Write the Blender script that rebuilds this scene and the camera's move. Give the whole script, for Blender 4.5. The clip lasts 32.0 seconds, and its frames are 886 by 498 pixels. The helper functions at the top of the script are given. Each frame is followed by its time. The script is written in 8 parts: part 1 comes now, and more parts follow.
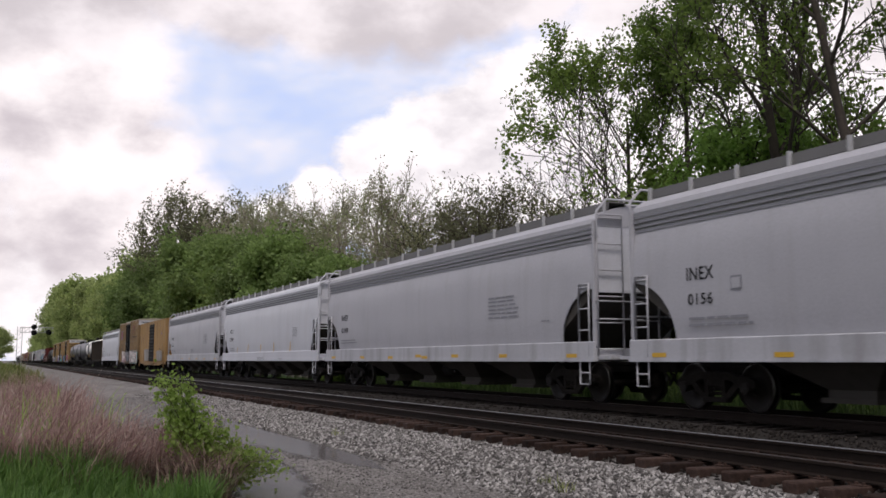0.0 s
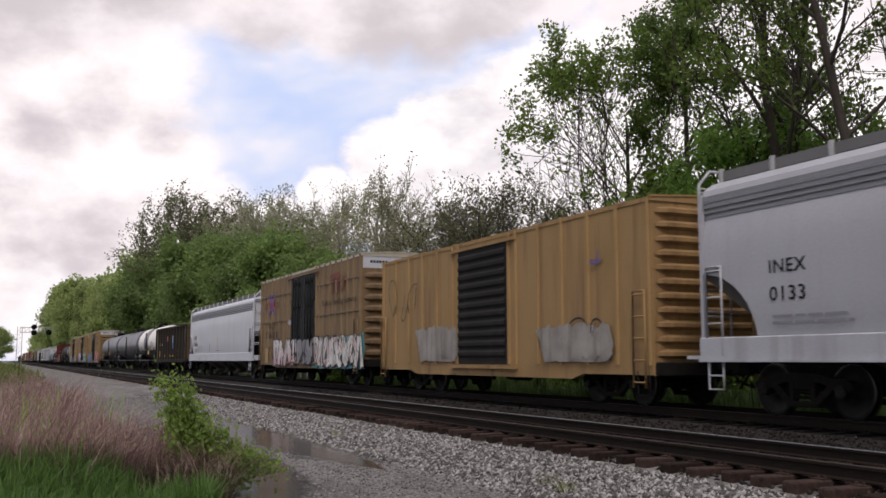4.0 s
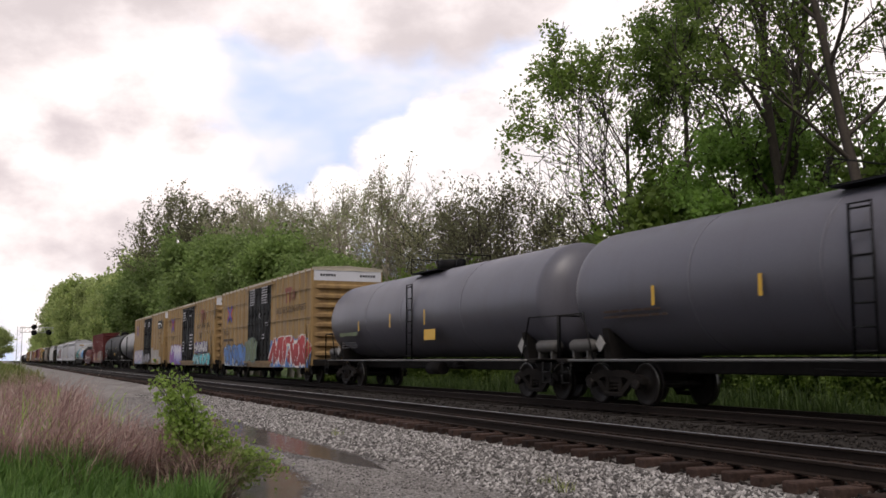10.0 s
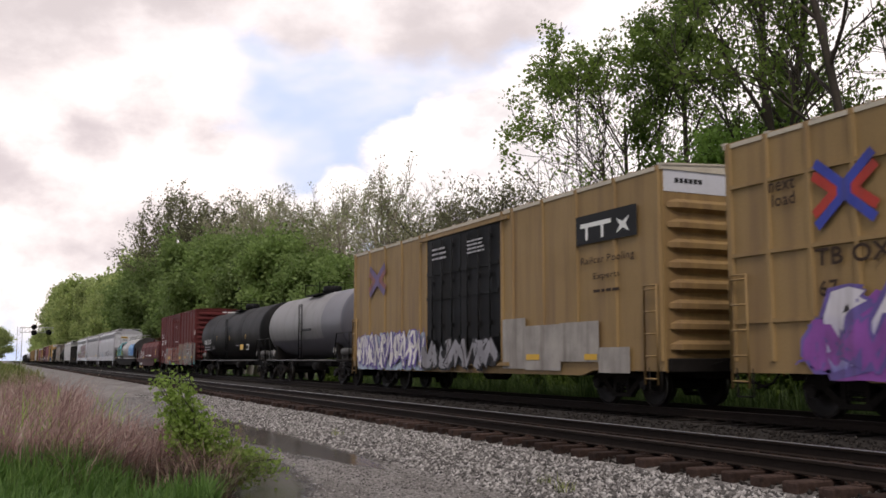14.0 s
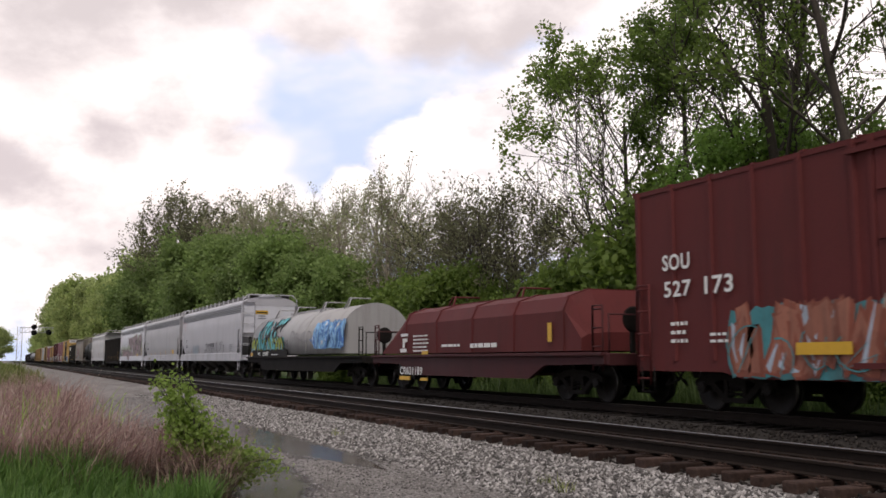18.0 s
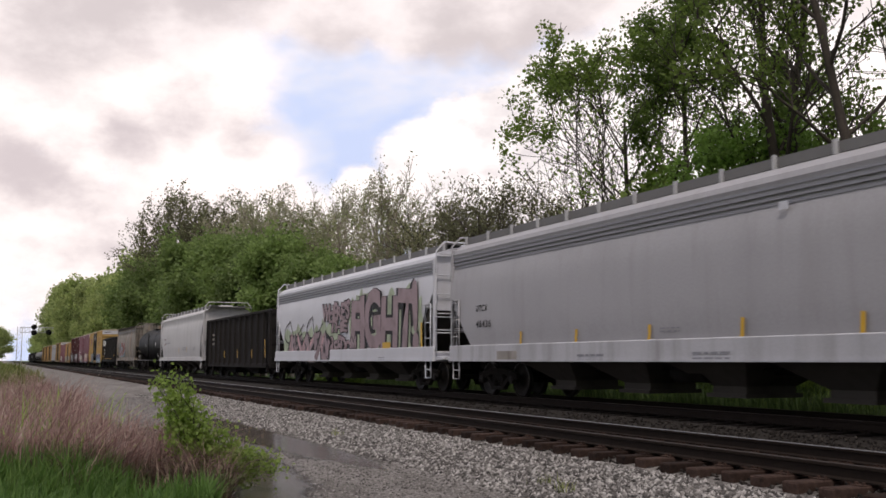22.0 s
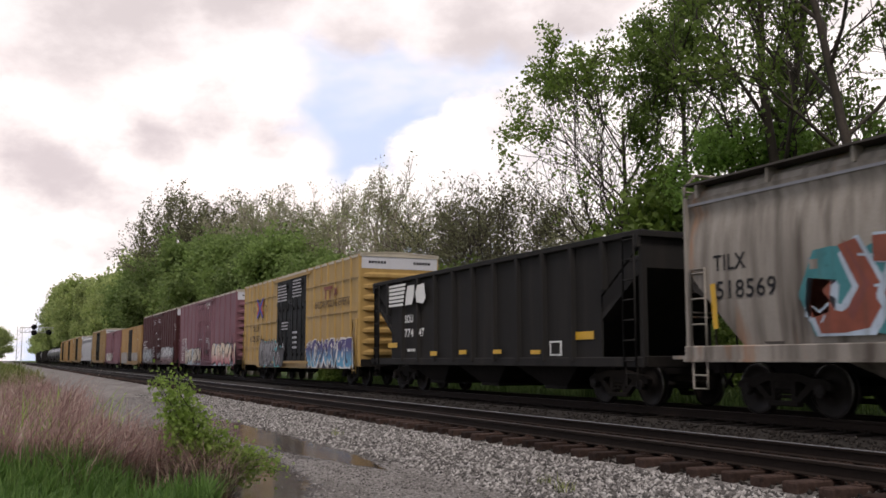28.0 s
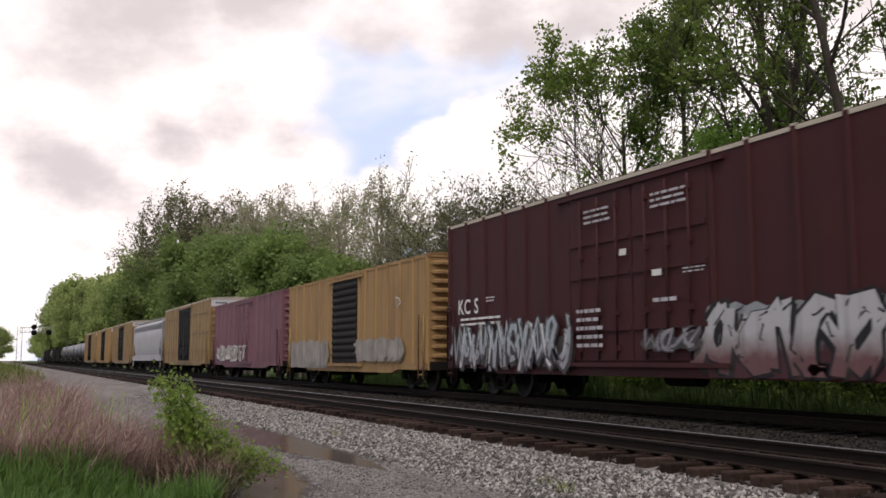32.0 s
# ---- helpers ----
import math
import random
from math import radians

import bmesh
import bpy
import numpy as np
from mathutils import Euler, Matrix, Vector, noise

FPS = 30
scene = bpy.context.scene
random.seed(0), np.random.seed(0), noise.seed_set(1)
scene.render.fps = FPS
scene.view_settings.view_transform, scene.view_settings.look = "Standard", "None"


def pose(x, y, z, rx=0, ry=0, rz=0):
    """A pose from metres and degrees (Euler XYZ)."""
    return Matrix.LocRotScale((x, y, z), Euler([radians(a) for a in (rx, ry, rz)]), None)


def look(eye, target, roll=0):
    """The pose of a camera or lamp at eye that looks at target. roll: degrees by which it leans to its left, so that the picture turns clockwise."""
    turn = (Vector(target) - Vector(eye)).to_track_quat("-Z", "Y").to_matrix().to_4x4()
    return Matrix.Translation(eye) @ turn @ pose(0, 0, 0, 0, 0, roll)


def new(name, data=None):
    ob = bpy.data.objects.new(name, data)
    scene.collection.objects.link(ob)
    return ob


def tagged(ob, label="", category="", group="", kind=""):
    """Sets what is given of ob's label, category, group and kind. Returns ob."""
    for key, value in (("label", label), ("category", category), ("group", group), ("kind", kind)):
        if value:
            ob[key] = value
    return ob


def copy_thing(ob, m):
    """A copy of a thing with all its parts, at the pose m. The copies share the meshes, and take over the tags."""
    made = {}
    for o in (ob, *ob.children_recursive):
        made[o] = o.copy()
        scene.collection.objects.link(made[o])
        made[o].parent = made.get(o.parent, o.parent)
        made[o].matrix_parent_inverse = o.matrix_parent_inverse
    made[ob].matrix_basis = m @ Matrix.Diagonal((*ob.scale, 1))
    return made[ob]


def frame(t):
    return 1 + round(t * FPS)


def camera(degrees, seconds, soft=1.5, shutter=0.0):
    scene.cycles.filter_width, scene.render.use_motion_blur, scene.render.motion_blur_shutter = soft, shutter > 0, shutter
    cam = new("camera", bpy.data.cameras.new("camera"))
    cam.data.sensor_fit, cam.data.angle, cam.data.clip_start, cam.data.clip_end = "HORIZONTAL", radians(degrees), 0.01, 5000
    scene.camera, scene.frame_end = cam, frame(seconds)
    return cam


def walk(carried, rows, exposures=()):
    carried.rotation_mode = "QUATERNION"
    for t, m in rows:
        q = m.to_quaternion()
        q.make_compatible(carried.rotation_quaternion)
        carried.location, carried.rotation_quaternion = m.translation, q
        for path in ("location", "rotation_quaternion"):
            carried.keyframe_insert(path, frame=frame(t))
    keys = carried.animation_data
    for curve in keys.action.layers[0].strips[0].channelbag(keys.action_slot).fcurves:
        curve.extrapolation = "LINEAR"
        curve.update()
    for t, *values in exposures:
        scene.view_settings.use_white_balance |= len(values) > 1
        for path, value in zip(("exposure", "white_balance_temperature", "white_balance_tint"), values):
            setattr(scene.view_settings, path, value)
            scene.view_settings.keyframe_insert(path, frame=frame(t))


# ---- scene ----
# The camera stands still on a tripod beside the line. X runs along the track (the train goes towards +X),
# Y away from the camera across the tracks, z = 0 at the rail heads.
LENS = 49.0
F = 784.0 / math.tan(radians(LENS / 2))
EYE = Vector((0.0, 0.0, 0.98))
TILT = math.atan(197.0 / F)
TURN = math.atan(784.0 / F * math.cos(TILT))
cam = camera(LENS, 32.0, 1.6, 0.12)
AIM = EYE + Vector((-math.cos(TURN), math.sin(TURN), math.tan(TILT)))
LIGHT = [(0, -0.12), (3.5, -0.12), (5.5, 0.0), (7, -0.05), (8.5, 0.05), (16.5, 0.05), (19, 0.05), (20.5, 0.0), (23.5, -0.05), (25, 0.0), (28, 0.05), (32, 0.05)]
walk(cam, [(0, look(EYE, AIM)), (32, look(EYE, AIM))], [(q, e, 6500 if q < 4 else 6800, 14) for q, e in LIGHT])

# ---- light: a bright, broken overcast ----
SUN_EL, SUN_AZ = radians(56), radians(118)
world = bpy.data.worlds.new("sky")
scene.world = world
world.use_nodes = True
wt = world.node_tree
wt.nodes.clear()
w_out = wt.nodes.new("ShaderNodeOutputWorld")
w_bg = wt.nodes.new("ShaderNodeBackground")
w_sky = wt.nodes.new("ShaderNodeTexSky")
w_sky.sky_type, w_sky.sun_disc = "NISHITA", False
w_sky.sun_elevation, w_sky.sun_rotation = SUN_EL, SUN_AZ
w_sky.air_density, w_sky.dust_density, w_sky.ozone_density = 1.0, 0.6, 2.0
w_mix = wt.nodes.new("ShaderNodeMix")
w_mix.data_type = "RGBA"
w_co = wt.nodes.new("ShaderNodeTexCoord")
w_no = wt.nodes.new("ShaderNodeTexNoise")
w_no.inputs["Scale"].default_value, w_no.inputs["Detail"].default_value = 2.2, 6
w_rp = wt.nodes.new("ShaderNodeMapRange")
w_rp.inputs["From Min"].default_value, w_rp.inputs["From Max"].default_value = 0.42, 0.66
w_rp.inputs["To Min"].default_value, w_rp.inputs["To Max"].default_value = 0.6, 1.0
wt.links.new(w_co.outputs["Generated"], w_no.inputs["Vector"])
wt.links.new(w_no.outputs["Fac"], w_rp.inputs["Value"])
wt.links.new(w_rp.outputs["Result"], w_mix.inputs["Factor"])
wt.links.new(w_sky.outputs["Color"], w_mix.inputs["A"])
w_mix.inputs["B"].default_value = (4.2, 4.0, 4.0, 1)
wt.links.new(w_mix.outputs["Result"], w_bg.inputs["Color"])
wt.links.new(w_bg.outputs["Background"], w_out.inputs["Surface"])
w_bg.inputs["Strength"].default_value = 0.14

sun_data = bpy.data.lights.new("sun", "SUN")
sun_data.energy, sun_data.angle, sun_data.color = 1.95, radians(18), (1.0, 0.95, 0.88)
sun = new("sun", sun_data)
sun_way = Vector((math.sin(SUN_AZ) * math.cos(SUN_EL), math.cos(SUN_AZ) * math.cos(SUN_EL), math.sin(SUN_EL)))
sun.matrix_basis = look(sun_way * 50, (0, 0, 0))

# ---- materials ----
def rgb(h):
    """Linear colour from a hex string."""
    c = [int(h[i:i + 2], 16) / 255 for i in (0, 2, 4)]
    return [v / 12.92 if v < 0.04045 else ((v + 0.055) / 1.055) ** 2.4 for v in c]


def nodes_of(name):
    m = bpy.data.materials.new(name)
    m.use_nodes = True
    t = m.node_tree
    return m, t, t.nodes["Principled BSDF"], t.nodes["Material Output"]


def noise_node(t, scale, detail=4, stretch=(1, 1, 1), coord="Object", rough=0.55):
    co = t.nodes.new("ShaderNodeTexCoord")
    mp = t.nodes.new("ShaderNodeMapping")
    mp.inputs["Scale"].default_value = stretch
    n = t.nodes.new("ShaderNodeTexNoise")
    n.inputs["Scale"].default_value, n.inputs["Detail"].default_value, n.inputs["Roughness"].default_value = scale, detail, rough
    t.links.new(co.outputs[coord], mp.inputs["Vector"])
    t.links.new(mp.outputs["Vector"], n.inputs["Vector"])
    return n.outputs["Fac"]


def ramp(t, fac, stops):
    r = t.nodes.new("ShaderNodeValToRGB")
    e = r.color_ramp.elements
    while len(e) < len(stops):
        e.new(0.5)
    for el, (p, c) in zip(e, stops):
        el.position = p
        el.color = (*c, 1) if len(c) == 3 else c
    t.links.new(fac, r.inputs["Fac"])
    return r.outputs["Color"]


def mixed(t, fac, a, b, kind="MIX"):
    m = t.nodes.new("ShaderNodeMix")
    m.data_type, m.blend_type = "RGBA", kind
    for s, v in (("Factor", fac), ("A", a), ("B", b)):
        if isinstance(v, (int, float)):
            m.inputs[s].default_value = v
        elif isinstance(v, (list, tuple)):
            m.inputs[s].default_value = (*v[:3], 1)
        else:
            t.links.new(v, m.inputs[s])
    return m.outputs["Result"]


def bumped(t, bsdf, fac, strength, dist):
    b = t.nodes.new("ShaderNodeBump")
    b.inputs["Strength"].default_value, b.inputs["Distance"].default_value = strength, dist
    t.links.new(fac, b.inputs["Height"])
    t.links.new(b.outputs["Normal"], bsdf.inputs["Normal"])


def scaled(c, k):
    return [min(1, v * k) for v in c]


MATS = {}


def paint(name, col, rough=0.5, grime=0.35, grime_col=(0.06, 0.05, 0.045), streak=0.5, metal=0.0, start=0.5, rust=0.0):
    """Weathered paint: vertical streaks, blotches, fine grain."""
    if name in MATS:
        return MATS[name]
    m, t, b, o = nodes_of(name)
    st = noise_node(t, 1.0, 5, (2.6, 2.6, 0.22))
    bl = noise_node(t, 0.55, 6)
    gr = noise_node(t, 24, 3)
    base = ramp(t, gr, [(0.3, scaled(col, 0.93)), (0.7, scaled(col, 1.05))])
    f1 = ramp(t, st, [(start, (0, 0, 0)), (start + 0.28, (streak, streak, streak))])
    c1 = mixed(t, f1, base, grime_col)
    f2 = ramp(t, bl, [(0.48, (0, 0, 0)), (0.8, (grime, grime, grime))])
    c2 = mixed(t, f2, c1, scaled(col, 0.55) if sum(col) > 0.3 else scaled(col, 1.7))
    if rust:
        runs = noise_node(t, 1.0, 4, (1.5, 1.5, 0.3))
        c2 = mixed(t, ramp(t, runs, [(0.58, (0, 0, 0)), (0.7, (rust, rust, rust))]), c2, (0.3, 0.13, 0.05))
    t.links.new(c2, b.inputs["Base Color"])
    rr = t.nodes.new("ShaderNodeMapRange")
    rr.inputs["To Min"].default_value, rr.inputs["To Max"].default_value = rough - 0.12, rough + 0.18
    t.links.new(bl, rr.inputs["Value"])
    t.links.new(rr.outputs["Result"], b.inputs["Roughness"])
    b.inputs["Metallic"].default_value, b.inputs["Specular IOR Level"].default_value = metal, 0.12 if max(col) < 0.12 and name != "black_tank_paint" else 0.35
    bumped(t, b, bl, 0.15, 0.02)
    MATS[name] = m
    return m


def plain(name, col, rough=0.6, var=0.12, scale=9, metal=0.0, bump=0.0, each=0.0):
    """A surface with light two-scale variation."""
    if name in MATS:
        return MATS[name]
    m, t, b, o = nodes_of(name)
    n1, n2 = noise_node(t, scale, 5), noise_node(t, scale * 0.13, 3)
    c = ramp(t, n1, [(0.3, scaled(col, 1 - var)), (0.7, scaled(col, 1 + var))])
    c = mixed(t, n2, c, scaled(col, 1 - 1.5 * var), "MIX") if var > 0.05 else c
    if each:
        oi = t.nodes.new("ShaderNodeObjectInfo")
        c = mixed(t, 1.0, c, ramp(t, oi.outputs["Random"], [(0.0, [1 - each] * 3), (0.6, [1, 0.97, 0.95]), (1.0, [1 + each] * 3)]), "MULTIPLY")
    t.links.new(c, b.inputs["Base Color"])
    b.inputs["Roughness"].default_value, b.inputs["Metallic"].default_value = rough, metal
    if max(col) < 0.07 and not metal:
        b.inputs["Specular IOR Level"].default_value = 0.12
    if bump:
        bumped(t, b, n1, bump, 0.02)
    MATS[name] = m
    return m


def leafy(name, a, b_, c_, trans=0.35):
    """Leaves: colour varies from leaf to leaf, some light comes through."""
    if name in MATS:
        return MATS[name]
    m, t, b, o = nodes_of(name)
    g = t.nodes.new("ShaderNodeNewGeometry")
    oi = t.nodes.new("ShaderNodeObjectInfo")
    col = ramp(t, g.outputs["Random Per Island"], [(0.0, a), (0.5, b_), (1.0, c_)])
    hv = t.nodes.new("ShaderNodeHueSaturation")
    mr = t.nodes.new("ShaderNodeMapRange")
    mr.inputs["To Min"].default_value, mr.inputs["To Max"].default_value = 0.75, 1.25
    t.links.new(oi.outputs["Random"], mr.inputs["Value"])
    t.links.new(mr.outputs["Result"], hv.inputs["Value"])
    t.links.new(col, hv.inputs["Color"])
    t.links.new(hv.outputs["Color"], b.inputs["Base Color"])
    b.inputs["Roughness"].default_value, b.inputs["Specular IOR Level"].default_value = (0.6, 0.5) if trans else (0.95, 0.12)
    tr = t.nodes.new("ShaderNodeBsdfTranslucent")
    t.links.new(hv.outputs["Color"], tr.inputs["Color"])
    mx = t.nodes.new("ShaderNodeMixShader")
    mx.inputs["Fac"].default_value = trans
    t.links.new(b.outputs["BSDF"], mx.inputs[1])
    t.links.new(tr.outputs["BSDF"], mx.inputs[2])
    t.links.new(mx.outputs["Shader"], o.inputs["Surface"])
    MATS[name] = m
    return m


# ---- geometry helpers ----
class Geo:
    """Collects vertices and faces of one mesh."""

    def __init__(self):
        self.v, self.f, self.s = [], [], []

    def face(self, *ids, smooth=False):
        self.f.append(ids)
        self.s.append(smooth)

    def box(self, x0, x1, y0, y1, z0, z1, ch=0.0):
        """A box; ch chamfers the edges that run along X and the ends."""
        if ch <= 0:
            n = len(self.v)
            self.v += [(x, y, z) for x in (x0, x1) for y in (y0, y1) for z in (z0, z1)]
            for q in ((0, 1, 3, 2), (4, 6, 7, 5), (0, 4, 5, 1), (2, 3, 7, 6), (0, 2, 6, 4), (1, 5, 7, 3)):
                self.face(*(n + i for i in q))
            return self
        ring = lambda x, k: [(x, y0 + k, z0 + ch), (x, y0 + ch, z0 + k), (x, y1 - ch, z0 + k), (x, y1 - k, z0 + ch),
                             (x, y1 - k, z1 - ch), (x, y1 - ch, z1 - k), (x, y0 + ch, z1 - k), (x, y0 + k, z1 - ch)]
        self.loft([ring(x0, ch * 0.6), ring(x0 + ch, 0), ring(x1 - ch, 0), ring(x1, ch * 0.6)], True)
        return self

    def loft(self, rings, caps=False, smooth=False, closed=True):
        n0, k = len(self.v), len(rings[0])
        for r in rings:
            self.v += [tuple(p) for p in r]
        for i in range(len(rings) - 1):
            for j in range(k if closed else k - 1):
                a, b = n0 + i * k + j, n0 + i * k + (j + 1) % k
                self.face(a, b, b + k, a + k, smooth=smooth)
        if caps:
            self.face(*range(n0 + k - 1, n0 - 1, -1))
            e = n0 + (len(rings) - 1) * k
            self.face(*range(e, e + k))
        return self

    def prism(self, poly, axis, lo, hi):
        """Extrudes a polygon: axis 'x' takes (y, z), 'y' takes (x, z), 'z' takes (x, y)."""
        put = {"x": lambda p, d: (d, *p), "y": lambda p, d: (p[0], d, p[1]), "z": lambda p, d: (*p, d)}[axis]
        return self.loft([[put(p, lo) for p in poly], [put(p, hi) for p in poly]], True)

    def cyl(self, p, q, r, n=8, r2=None, caps=True, smooth=True):
        p, q = Vector(p), Vector(q)
        d = (q - p).normalized()
        a = d.orthogonal().normalized()
        b = d.cross(a)
        rr = (r, r if r2 is None else r2)
        rings = [[tuple(c + (a * math.cos(2 * math.pi * i / n) + b * math.sin(2 * math.pi * i / n)) * rr[k]) for i in range(n)]
                 for k, c in enumerate((p, q))]
        return self.loft(rings, caps, smooth)

    def lathe(self, prof, axis="x", n=24, centre=(0, 0, 0), smooth=True, caps=True):
        """Turns a profile of (along, radius) round an axis."""
        cx, cy, cz = centre
        rings = []
        for a, r in prof:
            ring = []
            for i in range(n):
                c, s = math.cos(2 * math.pi * i / n) * r, math.sin(2 * math.pi * i / n) * r
                ring.append({"x": (cx + a, cy + c, cz + s), "y": (cx + c, cy + a, cz + s), "z": (cx + c, cy + s, cz + a)}[axis])
            rings.append(ring)
        return self.loft(rings, caps, smooth)

    def path(self, pts, r, n=6):
        """One bent round bar through pts."""
        p = [Vector(q) for q in pts]
        rings, side = [], None
        for i, c in enumerate(p):
            d0 = (c - p[i - 1]).normalized() if i else (p[1] - c).normalized()
            d1 = (p[i + 1] - c).normalized() if i < len(p) - 1 else d0
            d = (d0 + d1).normalized() if (d0 + d1).length > 0.1 else d0
            side = d.orthogonal().normalized() if side is None else (side - d * side.dot(d)).normalized()
            up = d.cross(side)
            rings.append([tuple(c + (side * math.cos(2 * math.pi * k / n) + up * math.sin(2 * math.pi * k / n)) * r) for k in range(n)])
        return self.loft(rings, True, True)

    def mesh(self, name, mat):
        me = bpy.data.meshes.new(name)
        me.from_pydata(self.v, [], self.f)
        me.polygons.foreach_set("use_smooth", self.s)
        me.materials.append(mat)
        return me


def layered(name, layers):
    """One mesh out of several Geos, each in its own material."""
    v, f, s, k = [], [], [], []
    mats = []
    for g, mat in layers:
        if not g.f:
            continue
        f += [tuple(i + len(v) for i in q) for q in g.f]
        v += g.v
        s += g.s
        k += [len(mats)] * len(g.f)
        mats.append(mat)
    me = bpy.data.meshes.new(name)
    me.from_pydata(v, [], f)
    me.polygons.foreach_set("use_smooth", s)
    for mat in mats:
        me.materials.append(mat)
    me.polygons.foreach_set("material_index", k)
    return me


def raw_mesh(name, verts, faces, mat, smooth=False):
    """A mesh from numpy arrays; all faces have the same number of corners."""
    me = bpy.data.meshes.new(name)
    k = faces.shape[1]
    me.vertices.add(len(verts))
    me.vertices.foreach_set("co", np.ascontiguousarray(verts, dtype=np.float32).ravel())
    me.loops.add(faces.size)
    me.loops.foreach_set("vertex_index", np.ascontiguousarray(faces, dtype=np.int32).ravel())
    me.polygons.add(len(faces))
    me.polygons.foreach_set("loop_start", np.arange(0, faces.size, k, dtype=np.int32))
    if smooth:
        me.polygons.foreach_set("use_smooth", np.ones(len(faces), dtype=bool))
    me.update(calc_edges=True)
    me.materials.append(mat)
    return me


def thing(name, label, category, at=(0, 0, 0), rz=0, group="", kind=""):
    """An empty at the thing's base."""
    ob = new(name)
    ob.matrix_basis = pose(*at, 0, 0, rz)
    ob.empty_display_size = 0.2
    return tagged(ob, label, category, group, kind)


def part(name, geo, mat, parent, label="", at=None):
    """Links a Geo or a mesh as one mesh object under a thing or a part."""
    me = geo.mesh(name, mat) if isinstance(geo, Geo) else geo
    ob = new(name, me)
    ob.parent = parent
    if at is not None:
        ob.matrix_basis = at if isinstance(at, Matrix) else pose(*at)
    return tagged(ob, label)


SHARED = {}


def shared(key, make, mat):
    """A mesh that alike parts have in common."""
    k = (key, mat.name)
    if k not in SHARED:
        g = Geo()
        make(g)
        SHARED[k] = g.mesh(str(key).split(":")[0], mat)
    return SHARED[k]
# ---- ground, ballast, tracks ----
NEAR_Y, FAR_Y = 9.2, 13.6       # centre lines of the empty near track and of the train's track
NEAR_Z = -0.14                    # the near track lies a little lower
GAUGE = 0.7525                    # from the centre line to the middle of a rail head


def ground_z(x, y):
    """The lie of the land across the line: verge, gravel lane, ballast shoulders, ditch, field edge."""
    pts = [(-400, -0.75), (-20, -0.7), (1.6, -0.6), (2.4, -0.645), (5.7, -0.645), (6.3, -0.58), (7.4, -0.5), (7.95, -0.45), (8.4, -0.385), (10.4, -0.375),
           (11.2, -0.42), (12.1, -0.225), (15.1, -0.215), (16.6, -0.85), (18.2, -0.95), (21, -0.7), (40, -0.4), (900, 1.0)]
    for (a, za), (b, zb) in zip(pts, pts[1:]):
        if a <= y <= b:
            z = za + (zb - za) * (y - a) / (b - a)
            break
    else:
        z = -0.6
    if y < 2.0 or y > 16:
        z += 0.05 * noise.noise((x * 0.3, y * 0.3, 0)) + 0.025 * noise.noise((x * 1.3, y * 1.3, 3))
    return z


def sheet(name, xs, ys, mat, lift=0.0):
    g = Geo()
    for x in xs:
        for y in ys:
            g.v.append((x, y, ground_z(x, y) + lift))
    k = len(ys)
    for i in range(len(xs) - 1):
        for j in range(k - 1):
            a = i * k + j
            g.face(a, a + k, a + k + 1, a + 1, smooth=True)
    return new(name, g.mesh(name, mat))


m_soil, t, b, o = nodes_of("ground_soil")
n_big, n_fine, n_mid = noise_node(t, 0.25, 6), noise_node(t, 16, 8, rough=0.7), noise_node(t, 3.0, 5)
sep = t.nodes.new("ShaderNodeSeparateXYZ")
tc = t.nodes.new("ShaderNodeTexCoord")
t.links.new(tc.outputs["Object"], sep.inputs["Vector"])
add = t.nodes.new("ShaderNodeMath")
add.operation = "ADD"
mul = t.nodes.new("ShaderNodeMath")
mul.operation = "MULTIPLY_ADD"
mul.inputs[1].default_value, mul.inputs[2].default_value = 1.4, -0.7
t.links.new(n_mid, mul.inputs[0])
t.links.new(sep.outputs["Y"], add.inputs[0])
t.links.new(mul.outputs["Value"], add.inputs[1])


def band(lo, hi, soft=0.5):
    """1 where lo < y < hi."""
    a = t.nodes.new("ShaderNodeMapRange")
    a.inputs["From Min"].default_value, a.inputs["From Max"].default_value = lo - soft, lo + soft
    c = t.nodes.new("ShaderNodeMapRange")
    c.inputs["From Min"].default_value, c.inputs["From Max"].default_value = hi - soft, hi + soft
    c.inputs["To Min"].default_value, c.inputs["To Max"].default_value = 1, 0
    m = t.nodes.new("ShaderNodeMath")
    m.operation = "MULTIPLY"
    for k, q in enumerate((a, c)):
        t.links.new(add.outputs["Value"], q.inputs["Value"])
        t.links.new(q.outputs["Result"], m.inputs[k])
    return m.outputs["Value"]


grass_c = ramp(t, n_mid, [(0.3, (0.035, 0.06, 0.012)), (0.7, (0.09, 0.13, 0.03))])
grit_c = ramp(t, n_fine, [(0.34, (0.06, 0.055, 0.052)), (0.48, (0.185, 0.172, 0.164)), (0.66, (0.37, 0.352, 0.34))])
patch_ = noise_node(t, 0.8, 5, (0.5, 1.6, 1))
grit_c = mixed(t, ramp(t, patch_, [(0.42, (0, 0, 0)), (0.68, (0.75, 0.75, 0.75))]), grit_c, (0.095, 0.086, 0.08))
dirt_c = ramp(t, n_fine, [(0.3, (0.07, 0.055, 0.04)), (0.7, (0.14, 0.11, 0.085))])
# track bed: soot and the train's shade are both in this colour
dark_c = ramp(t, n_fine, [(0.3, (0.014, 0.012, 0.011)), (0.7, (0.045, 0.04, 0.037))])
col = mixed(t, band(1.3, 30.0), grass_c, dirt_c)
col = mixed(t, band(2.6, 9.2, 0.4), col, grit_c)
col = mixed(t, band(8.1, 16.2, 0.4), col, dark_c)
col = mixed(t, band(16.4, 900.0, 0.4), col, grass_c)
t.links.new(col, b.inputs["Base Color"])
